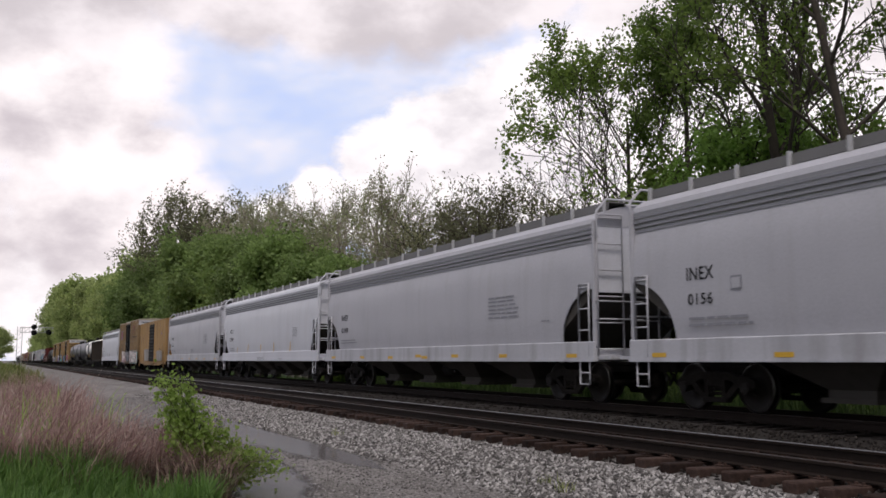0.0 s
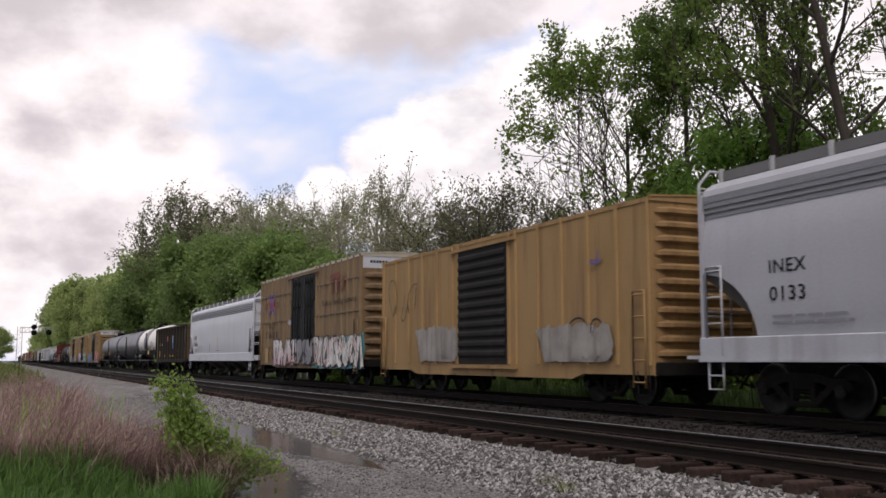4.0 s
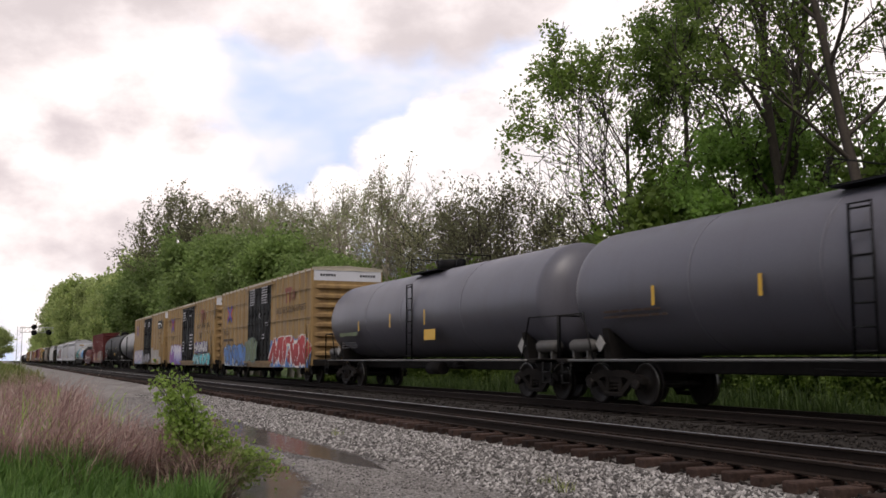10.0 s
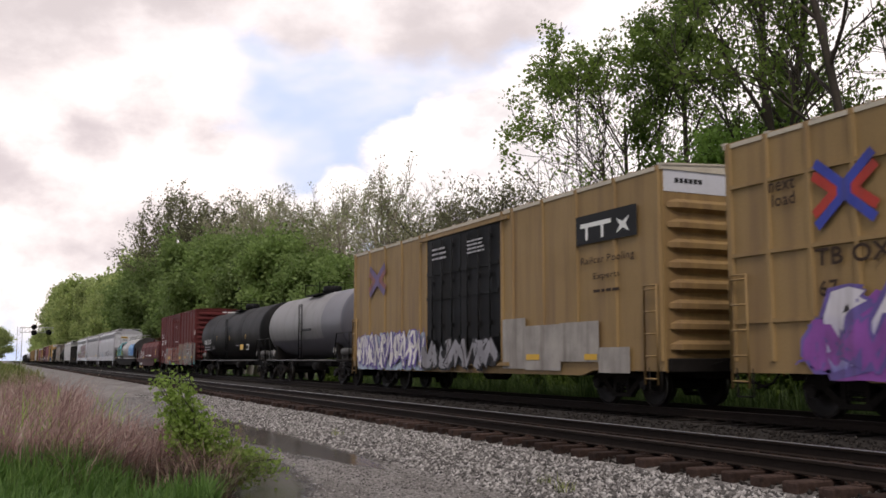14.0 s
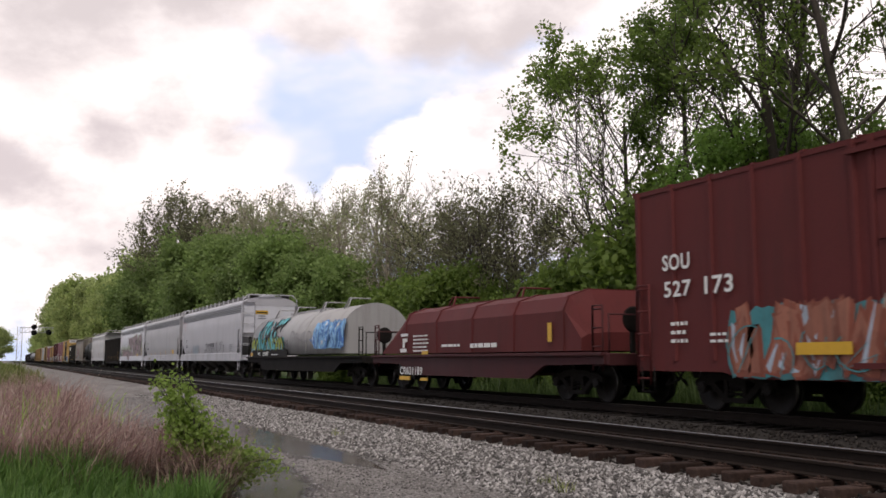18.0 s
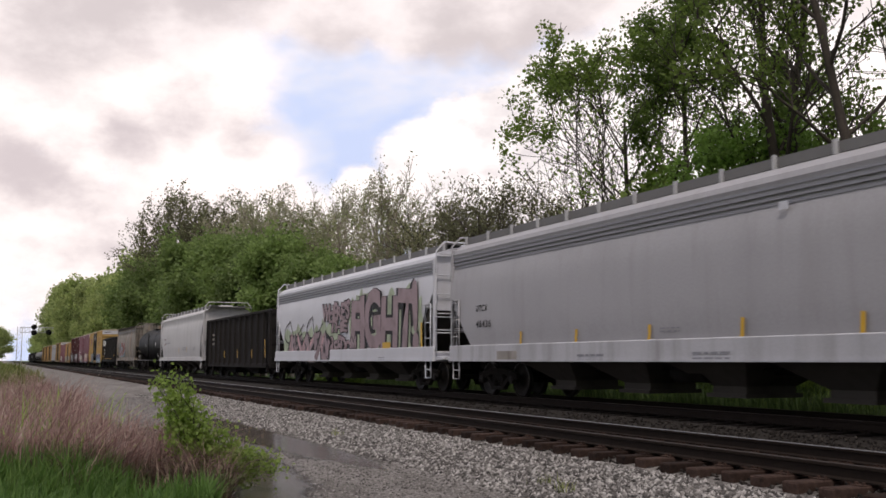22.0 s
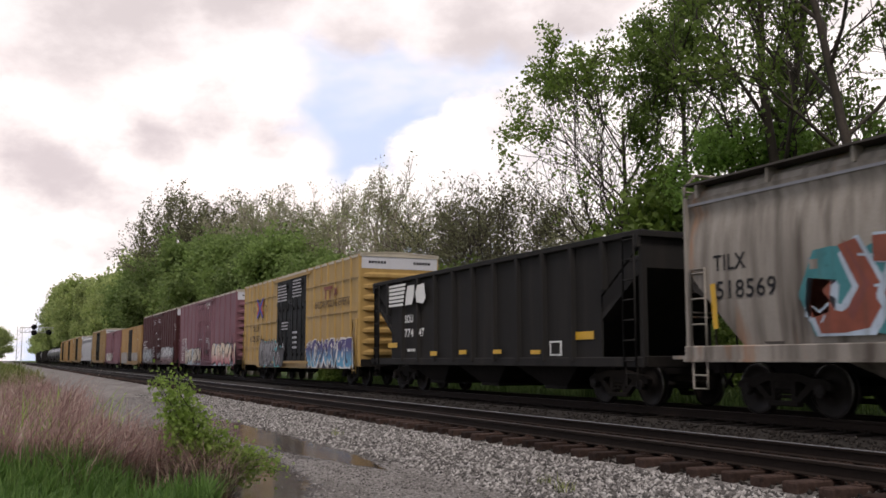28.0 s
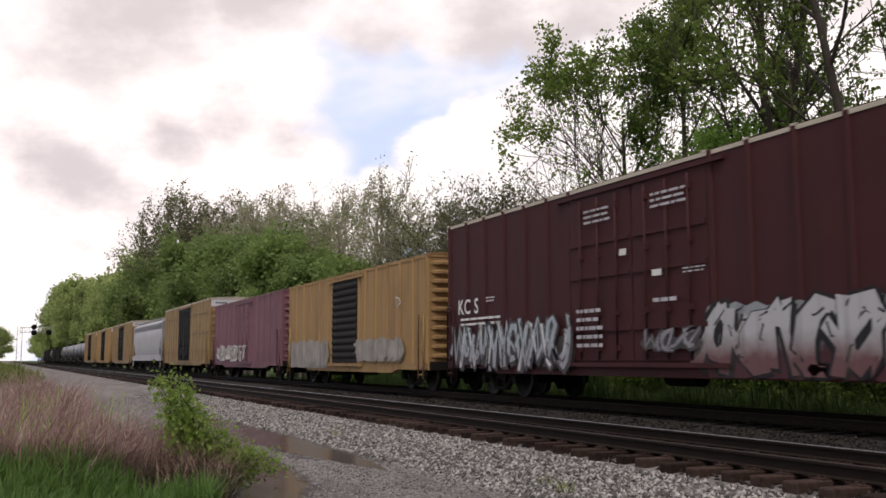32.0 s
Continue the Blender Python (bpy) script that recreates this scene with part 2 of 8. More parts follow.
b.inputs["Roughness"].default_value, b.inputs["Specular IOR Level"].default_value = 0.95, 0.15
bumped(t, b, n_fine, 0.6, 0.03)

xs = [-4000, -2500, -1500, -900, -600, -400, -280, -200, -150, -110] + [-90 + 1.5 * i for i in range(67)] + [14, 20, 40, 90, 200, 500, 1500, 4000]
ys = [-4000, -1500, -500, -150, -60, -30, -18, -12] + [-9 + 0.6 * i for i in range(16)] + [1.0, 1.5, 2, 2.5, 3, 3.4, 3.8, 4.5, 5.2, 5.7, 6.0, 6.3, 6.7, 7.1, 7.6, 8.0, 8.6, 9.5, 10.9, 11.5, 12.2, 13.6, 15.1, 15.8, 16.6, 17.4, 18.2, 19.5, 21, 24, 28, 34, 40, 60, 120, 300, 900, 4000]
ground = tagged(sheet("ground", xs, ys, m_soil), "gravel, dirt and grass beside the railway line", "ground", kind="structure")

# sleepers
m_tie = plain("creosoted_wood", (0.052, 0.033, 0.027), 0.85, 0.6, 9, bump=0.6, each=0.55)
m_rail = plain("rusty_rail", (0.022, 0.0155, 0.0125), 0.8, 0.25, 20, bump=0.2)
m_head = plain("polished_rail_head", (0.34, 0.33, 0.325), 0.42, 0.1, 6, metal=1.0)
m_dull = plain("dull_rail_head", (0.06, 0.045, 0.038), 0.55, 0.2, 6, metal=0.6)
TIE = 0.55
near_track = thing("track_near", "empty track with rusty rails on brown wooden sleepers", "railway track", (0, NEAR_Y, NEAR_Z), kind="structure")
far_track = thing("track_far", "track under the train, dark rails on stained, shade-darkened sleepers", "railway track", (0, FAR_Y, 0), kind="structure")


def tie_geo(seed):
    r = random.Random(seed)
    g = Geo()
    w, l = 0.115 + r.uniform(-0.006, 0.01), 1.30 + r.uniform(-0.03, 0.05)
    g.box(-w, w, -l, l, -0.19 - 0.17, -0.185 + r.uniform(-0.008, 0.004), 0.018)
    for y in (-GAUGE, GAUGE):
        g.box(-0.09, 0.09, y - 0.17, y + 0.17, -0.186, -0.172)
        for sx, sy in ((-0.05, -0.11), (0.05, 0.11), (0.05, -0.11)):
            g.box(sx - 0.014, sx + 0.014, y + sy - 0.018, y + sy + 0.018, -0.175, -0.146)
    return g


def tie_meshes(mat):
    return [tie_geo(i).mesh("sleeper", mat) for i in range(5)]


# the far sleepers' wood is darkened for the shade under the train
near_ties, far_ties = tie_meshes(m_tie), tie_meshes(plain("stained_shaded_wood", (0.02, 0.016, 0.014), 0.85, 0.4, 14, bump=0.4))
rt = random.Random(4)


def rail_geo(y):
    g = Geo()
    prof = [(-0.07, -0.172), (0.07, -0.172), (0.07, -0.16), (0.012, -0.145), (0.01, -0.05), (0.036, -0.04), (0.036, -0.008),
            (-0.036, -0.008), (-0.036, -0.04), (-0.01, -0.05), (-0.012, -0.145), (-0.07, -0.16)]
    g.prism([(a + y, z) for a, z in prof], "x", -1500, 700)
    return g


def head_geo(y):
    g = Geo()
    g.prism([(y - 0.034, -0.008), (y + 0.034, -0.008), (y + 0.03, -0.002), (y + 0.02, 0), (y - 0.02, 0), (y - 0.03, -0.002)], "x", -1500, 700)
    return g


for tr in (near_track, far_track):
    for y in (-GAUGE, GAUGE):
        r_ob = part("rail", rail_geo(y), m_rail, tr, "rusty steel rail with a bright worn head")
        part("rail_head", head_geo(y), m_head if tr is near_track and y > 0 else m_dull, r_ob)

# ---- sky: two sheets of drifting cloud before the blue ----
CLOUD_R = 3200.0


def sky_way(h, v):
    """A direction from degrees right of the track's vanishing point and degrees above the horizon."""
    a, e = radians(h), radians(v)
    return Vector((-math.cos(a) * math.cos(e), math.sin(a) * math.cos(e), math.sin(e)))


def cloud_mat(name, lobes, greys, scale, seed, lo, hi, bright, shade, amount, veil=0.0):
    """Glowing cloud: heaps at given bearings broken up by noise, greyer at some; clear between."""
    m, t, b, o = nodes_of(name)
    t.nodes.remove(b)
    co = t.nodes.new("ShaderNodeTexCoord")
    nrm = t.nodes.new("ShaderNodeVectorMath")
    nrm.operation = "SCALE"
    nrm.inputs["Scale"].default_value = 1 / CLOUD_R
    t.links.new(co.outputs["Object"], nrm.inputs[0])
    mp = t.nodes.new("ShaderNodeMapping")
    mp.inputs["Scale"].default_value, mp.inputs["Location"].default_value = (1, 1, 1.7), (seed, seed * 0.7, seed * 1.3)
    t.links.new(nrm.outputs["Vector"], mp.inputs["Vector"])

    def tex(k, detail, rough):
        n = t.nodes.new("ShaderNodeTexNoise")
        n.inputs["Scale"].default_value, n.inputs["Detail"].default_value, n.inputs["Roughness"].default_value = k, detail, rough
        t.links.new(mp.outputs["Vector"], n.inputs["Vector"])
        return n.outputs["Fac"]

    def math_(op, a, c):
        q = t.nodes.new("ShaderNodeMath")
        q.operation = op
        for k, v in enumerate((a, c)):
            if isinstance(v, (int, float)):
                q.inputs[k].default_value = v
            else:
                t.links.new(v, q.inputs[k])
        return q.outputs["Value"]

    def heaps(rows):
        total = None
        for h, v, rad in rows:
            d = t.nodes.new("ShaderNodeVectorMath")
            d.operation = "DISTANCE"
            d.inputs[1].default_value = sky_way(h, v)
            t.links.new(nrm.outputs["Vector"], d.inputs[0])
            mr = t.nodes.new("ShaderNodeMapRange")
            mr.interpolation_type = "SMOOTHSTEP"
            mr.inputs["From Min"].default_value, mr.inputs["From Max"].default_value = 0.0, radians(rad)
            mr.inputs["To Min"].default_value, mr.inputs["To Max"].default_value = 1.0, 0.0
            t.links.new(d.outputs["Value"], mr.inputs["Value"])
            total = mr.outputs["Result"] if total is None else math_("MAXIMUM", total, mr.outputs["Result"])
        return total

    def span(v, a, c, least=0.0):
        mr = t.nodes.new("ShaderNodeMapRange")
        mr.interpolation_type = "SMOOTHSTEP"
        mr.inputs["From Min"].default_value, mr.inputs["From Max"].default_value = a, c
        mr.inputs["To Min"].default_value = least
        t.links.new(v, mr.inputs["Value"])
        return mr.outputs["Result"]

    broken = math_("MULTIPLY", math_("SUBTRACT", tex(scale, 9, 0.6), 0.5), amount)
    dens = span(math_("ADD", heaps(lobes), broken), lo, hi, veil)
    dull = math_("ADD", math_("MULTIPLY", heaps(greys), 0.5), math_("MULTIPLY", math_("SUBTRACT", tex(scale * 0.9, 9, 0.58), 0.47), 2.9))
    colr = mixed(t, span(dull, -0.1, 0.95), bright, shade)
    em = t.nodes.new("ShaderNodeEmission")
    t.links.new(colr, em.inputs["Color"])
    tr = t.nodes.new("ShaderNodeBsdfTransparent")
    mx = t.nodes.new("ShaderNodeMixShader")
    t.links.new(dens, mx.inputs["Fac"])
    t.links.new(tr.outputs["BSDF"], mx.inputs[1])
    t.links.new(em.outputs["Emission"], mx.inputs[2])
    t.links.new(mx.outputs["Shader"], o.inputs["Surface"])
    return m


def blue_mat(name):
    """Pale spring sky behind the clouds with thin drawn-out veils."""
    m, t, b, o = nodes_of(name)
    t.nodes.remove(b)
    veil = noise_node(t, 0.0022, 7, (0.6, 1, 2.6), "Object", 0.6)
    em = t.nodes.new("ShaderNodeEmission")
    t.links.new(ramp(t, veil, [(0.4, (0.62, 0.75, 1.06)), (0.52, (0.74, 0.83, 1.05)), (0.68, (0.97, 0.97, 1.06))]), em.inputs["Color"])
    t.links.new(em.outputs["Emission"], o.inputs["Surface"])
    return m


def cloud_sheet(name, r, mat, label):
    """Part of a great sphere over the line."""
    g = Geo()
    el = [radians(e) for e in (-1, 2, 5, 8, 12, 16, 20, 25, 30, 36)]
    rings = [[(-r * math.cos(a) * math.cos(e), r * math.sin(a) * math.cos(e), r * math.sin(e)) for a in [radians(q) for q in range(-40, 96, 5)]] for e in el]
    g.loft(rings, False, True, False)
    ob = new(name, g.mesh(name, mat))
    return tagged(ob, label, "clouds", kind="structure")


# bearings in degrees: right of the track, above the horizon, radius of the heap
LOW = [(20.4, 11.7, 4.4), (23.0, 12.5, 4.7), (25.8, 13.6, 5.1), (28.5, 14.6, 5.6), (31.2, 15.5, 5.8), (34.0, 16.2, 6.7), (37.7, 16.4, 8.3), (42.1, 16.0, 11.1),
       (46.9, 15.0, 11.1), (50.3, 14.6, 13.9), (21.5, 9.2, 5.6), (26.6, 9.9, 7.2), (31.6, 10.5, 8.9), (38.2, 10.9, 11.1), (17.2, 9.5, 3.3), (14.9, 6.5, 5.0),
       (10.1, 5.4, 6.1), (44.3, 9.0, 13.9), (3, 4, 8), (-6, 4, 9)]
LOW_GREY = [(27.6, 10.4, 6.1), (32.0, 11.6, 5.0), (22.2, 9.5, 3.9)]
HIGH = [(4.5, 16.4, 7.8), (0.9, 17.5, 8.3), (1.1, 13.4, 8.3), (4.9, 14.0, 6.7), (6.9, 10.7, 6.1), (2.4, 9.5, 8.3), (9.4, 8.4, 4.7), (5.4, 7.5, 8.3),
        (-3.7, 14.3, 11.1), (-3.4, 8.5, 11.1), (-8.4, 12.3, 13.9), (-8.8, 17.7, 13.9), (-13.1, 12.9, 14.4), (-12.6, 6.3, 13.9)]
HIGH_GREY = [(0.2, 19.2, 5.0), (3.7, 13.6, 3.9), (0.9, 11.7, 3.9), (2.8, 7.5, 4.4), (6.8, 12.6, 3.3), (-6, 19, 7), (-5, 11, 5)]
TOP = [(8.7, 21.3, 5.0), (12.3, 20.6, 5.8), (16.7, 21.0, 6.2), (19.7, 20.8, 5.7), (23.2, 20.7, 6.0), (26.6, 21.1, 5.6), (30.1, 21.9, 5.8), (14.6, 24.9, 8.3),
       (21.4, 25.2, 8.3), (28.4, 25.4, 8.3), (35.2, 23.3, 8.3), (3.3, 22.8, 10.0), (-3.9, 21.7, 11.1), (42, 23, 10), (50, 22, 12)]
TOP_GREY = [(6.8, 20.6, 6.0), (19.4, 19.6, 8.3), (13.0, 19.9, 6.1), (25.6, 19.6, 6.1), (-2, 21, 8)]
m_low = cloud_mat("cumulus_white", LOW, LOW_GREY, 14.0, 3.1, 0.22, 0.52, (1.2, 1.16, 1.16), (0.84, 0.8, 0.83), 1.1)
m_high = cloud_mat("broken_cumulus", HIGH, HIGH_GREY, 8.0, 5.7, 0.2, 0.7, (1.2, 1.13, 1.12), (0.7, 0.64, 0.67), 1.2)
m_top = cloud_mat("stratus_grey", TOP, TOP_GREY, 8.0, 8.7, 0.2, 0.66, (1.08, 1.02, 1.03), (0.72, 0.67, 0.69), 1.0, 0.04)
cloud_sheet("backdrop_sky", CLOUD_R, blue_mat("hazy_blue_sky"), "hazy pale blue sky behind the clouds")
cloud_low = cloud_sheet("backdrop_cumulus", CLOUD_R, m_low, "white heaped clouds low over the trees")
cloud_low.scale = (0.97, 0.97, 0.97)
cloud_high = cloud_sheet("backdrop_broken_cloud", CLOUD_R, m_high, "bright broken cloud with grey hollows")
cloud_high.scale = (0.94, 0.94, 0.94)
cloud_top = cloud_sheet("backdrop_stratus", CLOUD_R, m_top, "grey layer of cloud overhead")
cloud_top.scale = (0.91, 0.91, 0.91)
# ---- trees and undergrowth ----
m_bark = plain("grey_brown_bark", (0.07, 0.055, 0.045), 0.9, 0.3, 12, bump=0.5)
# twigs lightened: haze and sky glare are put into the bark colour
m_twig = plain("haze_paled_bark", (0.36, 0.31, 0.25), 0.9, 0.2, 12)
m_leaf_dark = leafy("dark_spring_leaves", (0.1, 0.155, 0.03), (0.14, 0.21, 0.04), (0.185, 0.26, 0.055), 0.6)
m_leaf_thick = leafy("deep_green_broad_leaves", (0.125, 0.215, 0.042), (0.165, 0.28, 0.055), (0.215, 0.35, 0.078), 0.62)
m_leaf_mid = leafy("fresh_green_leaves", (0.11, 0.18, 0.035), (0.15, 0.235, 0.045), (0.195, 0.29, 0.065), 0.6)
# bush green made lighter and greyer to carry some distance haze
m_leaf_bush = leafy("hazed_bushy_leaves", (0.155, 0.225, 0.068), (0.2, 0.285, 0.088), (0.255, 0.345, 0.115), 0.6)
# budding leaves carry the same haze in their pale colour
m_leaf_pale = leafy("haze_paled_budding_leaves", (0.25, 0.275, 0.14), (0.3, 0.32, 0.17), (0.35, 0.36, 0.21), 0.55)
m_leaf_brown = leafy("bronze_budding_leaves", (0.15, 0.155, 0.085), (0.19, 0.195, 0.1), (0.25, 0.25, 0.13), 0.55)
# aerial haze of the far trees is mixed into their leaf colour
m_leaf_far = leafy("hazed_yellow_green_leaves", (0.27, 0.34, 0.12), (0.34, 0.41, 0.15), (0.42, 0.48, 0.19), 0.62)


def leaves(pts, size, rng, mat, name="crown"):
    """One small folded leaf spray at each point."""
    n = len(pts)
    a = rng.normal(size=(n, 3))
    a /= np.linalg.norm(a, axis=1)[:, None]
    c = rng.normal(size=(n, 3))
    c -= a * (a * c).sum(1)[:, None]
    c /= np.linalg.norm(c, axis=1)[:, None]
    s = size * rng.uniform(0.6, 1.3, (n, 1))
    nrm = np.cross(a, c)
    v = np.empty((n, 6, 3))
    v[:, 0] = pts - a * s * 0.55
    v[:, 1] = pts - a * s * 0.1 + c * s * 0.42 + nrm * s * 0.15
    v[:, 2] = pts + a * s * 0.45 + c * s * 0.22 + nrm * s * 0.1
    v[:, 3] = pts + a * s * 0.6
    v[:, 4] = pts + a * s * 0.3 - c * s * 0.35 + nrm * s * 0.12
    v[:, 5] = pts - a * s * 0.2 - c * s * 0.38 + nrm * s * 0.15
    base = np.arange(n)[:, None] * 6
    f = np.concatenate([base + np.array([[0, 1, 2, 3]]), base + np.array([[0, 3, 4, 5]])])
    return raw_mesh(name, v.reshape(-1, 3), f, mat)


def grow(H, seed, spread=0.42, first=0.3, limbs=9, forks=(6, 5, 4), droop=0.0, thick=0.018, lean=(0, 0), stems=1, up=0.55, flat=1.0):
    """Branch tubes of a tree and the points where its leaves sit."""
    r = random.Random(seed)
    tubes, tips = [], []

    def limb(p, d, length, rad, level):
        n = 4 if level < 2 else 3
        pts, q, dd = [p.copy()], p.copy(), d.copy()
        for k in range(n):
            dd = (dd + Vector((r.gauss(0, 0.13), r.gauss(0, 0.13), r.gauss(0.04 - droop, 0.08)))).normalized()
            q = q + dd * length / n
            pts.append(q.copy())
        tubes.append((pts, rad, level))
        if level >= len(forks):
            tips.extend(pts[1:])
            return
        for k in range(forks[level]):
            f = 0.3 + 0.7 * (k + r.random()) / forks[level]
            i = min(n - 1, int(f * n))
            start = pts[i].lerp(pts[i + 1], f * n - i)
            side = dd.orthogonal().normalized()
            side.rotate(Euler((r.uniform(0, 6.3), r.uniform(0, 6.3), r.uniform(0, 6.3))))
            nd = (dd * 0.75 + side * 0.75 + Vector((0, 0, 0.22))).normalized()
            limb(start, nd, length * r.uniform(0.42, 0.62), rad * 0.45, level + 1)
        tips.append(pts[-1])

    for st in range(stems):
        base = Vector((r.uniform(-0.5, 0.5), r.uniform(-0.4, 0.4), 0)) * (stems > 1) * H * 0.06
        d = Vector((lean[0] + r.gauss(0, 0.05) * stems, lean[1] + r.gauss(0, 0.05) * stems, 1)).normalized()
        pts, q = [base], base.copy()
        for k in range(9):
            d = (d + Vector((r.gauss(0, 0.05), r.gauss(0, 0.05), 0.05))).normalized()
            q = q + d * H * 0.88 / 9
            pts.append(q.copy())
        tubes.append((pts, H * thick, 0))
        for k in range(limbs):
            f = first + (0.98 - first) * (k + r.random() * 0.6) / limbs
            i = min(8, int(f * 9))
            start = pts[i].lerp(pts[i + 1], f * 9 - i)
            a = k * 2.4 + r.uniform(-0.5, 0.5)
            out = Vector((math.cos(a) * flat + lean[0] * 1.5, math.sin(a) + lean[1] * 1.5, up + 0.5 * f)).normalized()
            limb(start, out, H * spread * (1.15 - 0.75 * abs(f - 0.5)) * r.uniform(0.75, 1.1), H * thick * 0.42 * (1.1 - f * 0.6), 1)
    return tubes, tips


def tube_mesh(tubes, mat, name="trunk", least=0.008):
    V, Fq = [], []
    n0 = 0
    for pts, rad, level in tubes:
        k = 7 if level == 0 else 5 if level == 1 else 3
        m = len(pts)
        for i, p in enumerate(pts):
            d = (pts[min(i + 1, m - 1)] - pts[max(i - 1, 0)]).normalized()
            a = d.orthogonal().normalized()
            b_ = d.cross(a)
            rr = max(least, rad * (1 - 0.75 * i / (m - 1)) * (1.35 if i == 0 and level == 0 else 1))
            for j in range(k):
                w = 2 * math.pi * j / k
                V.append(p + (a * math.cos(w) + b_ * math.sin(w)) * rr)
        for i in range(m - 1):
            for j in range(k):
                Fq.append((n0 + i * k + j, n0 + i * k + (j + 1) % k, n0 + (i + 1) * k + (j + 1) % k, n0 + (i + 1) * k + j))
        n0 += m * k
    return raw_mesh(name, np.array([tuple(v) for v in V]), np.array(Fq), mat, True)


def tree(kind_name, label, H, seed, leaf_mat, bark, per_tip, size, scatter, group, keep=1.0, low_cut=0.0, thin=0.0, least=0.008, rim=0.0, inside=0.5, **kw):
    """A tree with trunk and limbs, and a crown of leaf sprays round the twigs."""
    ob = thing(kind_name, label, "tree", group=group)
    tubes, tips = grow(H, seed, **kw)
    part("trunk", tube_mesh(tubes, bark, "trunk", least), None, ob)
    rng = np.random.default_rng(seed)
    p = np.array([tuple(v) for v in tips])
    p = p[(rng.random(len(p)) < keep * (1 + thin * (0.6 - p[:, 2] / H))) & (p[:, 2] > low_cut * H)]
    if rim:
        # leaf bunches sit on the outer shell of the crown, mostly high up; inside only a few leaves on the twigs
        d = p - np.array([p[:, 0].mean(), p[:, 1].mean(), 0.52 * H])
        far = np.linalg.norm(d, axis=1)
        u = d / far[:, None]
        edge_ = np.array([np.quantile(far[u @ w > 0.86], 0.8) for w in u])
        outer = far > edge_ * rim
        some = np.repeat(p[~outer & (rng.random(len(p)) < inside)], 5, 0)
        p = p[outer & (rng.random(len(p)) < np.clip(0.45 + 0.9 * u[:, 2], 0.3, 1.0))]
    pts = np.repeat(p, per_tip, 0)
    if rim:
        pts = np.concatenate([pts, some])
    pts = pts + rng.normal(size=pts.shape) * scatter
    part("crown", leaves(pts, size, rng, leaf_mat), None, ob)
    return ob


def plant(ob, x, y, rz=0.0, s=1.0, sx=1.0):
    ob.matrix_basis = pose(x, y, ground_z(x, y) - 0.05, 0, 0, rz)
    ob.scale = (s * sx, s * sx, s)
    return ob


def again(ob, x, y, rz, s=1.0, sx=1.0):
    c = copy_thing(ob, Matrix.Identity(4))
    return plant(c, x, y, rz, s, sx)


G_LINE = "trees along the far side of the line"
tall_a = plant(tree("tree", "tall broadleaf tree with open crown and dark leaf clusters", 12.6, 11, m_leaf_dark, m_bark, 46, 0.12, 0.19, G_LINE, 0.42, 0.3, 0.0, 0.014, rim=0.93, inside=0.6, thick=0.013,
                    spread=0.4, first=0.28, limbs=12, forks=(0, 5, 5), stems=2, up=0.8, flat=0.6, lean=(-0.03, -0.08)), -32.3, 23.2, 0)
tall_b = plant(tree("tree", "tall narrow broadleaf tree in fresh leaf with hanging leaf clusters", 17.0, 23, m_leaf_mid, m_bark, 36, 0.125, 0.22, G_LINE, 0.44, 0.25, 0.3, 0.014, thick=0.011,
                    spread=0.15, first=0.25, limbs=14, forks=(0, 5, 4), up=0.7), -29.4, 23.6, 140)
tall_c = plant(tree("tree", "tall open-crowned tree with a thick forked trunk", 18.0, 37, m_leaf_dark, m_bark, 26, 0.115, 0.19, G_LINE, 0.17, 0.36, 0.0, 0.014, thick=0.014,
                    spread=0.24, first=0.3, limbs=11, forks=(0, 5, 4), stems=2, up=1.3), -23.8, 23.2, 60)
plant(tree("tree", "leaning dark-trunked tree with thin high crown", 17.0, 41, m_leaf_dark, m_bark, 36, 0.12, 0.22, G_LINE, 0.3, 0.28, 0.5, 0.014, thick=0.0135,
                    spread=0.25, first=0.35, limbs=11, forks=(0, 5, 4), lean=(-0.15, 0.0), up=0.8), -17.9, 21.0, 0)
again(tall_c, -19.8, 27.0, 110, 1.0)
again(tall_b, -26.6, 26.0, 250, 0.8)
again(tall_b, -17.0, 25.5, 30, 0.85)
again(tall_b, -12.5, 25.0, 200, 0.95)
again(tall_c, -11.0, 23.0, 300, 0.95)
bronze = plant(tree("tree", "small tree with bronze budding leaves", 10.2, 53, m_leaf_brown, m_bark, 6, 0.13, 0.2, G_LINE, 0.4, 0.2, 0.6, 0.01, thick=0.011,
                    spread=0.34, first=0.15, limbs=13, forks=(0, 5, 5), stems=3, up=0.9), -50.5, 24.5, 0)
again(bronze, -45.5, 25.5, 130, 1.0)
again(bronze, -41.5, 26.5, 70, 0.88)
again(bronze, -55.5, 26.0, 220, 1.0)
again(bronze, -60.0, 27.0, 20, 1.0)
pale = plant(tree("tree", "slender pale tree just coming into leaf, lightened for haze", 14.9, 67, m_leaf_pale, m_twig, 6, 0.14, 0.26, G_LINE, 0.4, 0.25, 0.8, 0.018,
                  spread=0.24, first=0.2, limbs=14, forks=(0, 5, 5), stems=2, up=1.1), -63.0, 24.5, 0, 0.93)
for x, y, rz, s in ((-68, 25, 60, 0.92), (-73, 24, 130, 0.95), (-79, 25.5, 200, 1.0), (-85, 24.5, 280, 1.03), (-91, 25, 330, 1.05), (-97, 23.5, 20, 1.12), (-104, 24, 90, 1.2),
                    (-112, 23.5, 170, 1.25)):
    again(pale, x, y, rz, s)
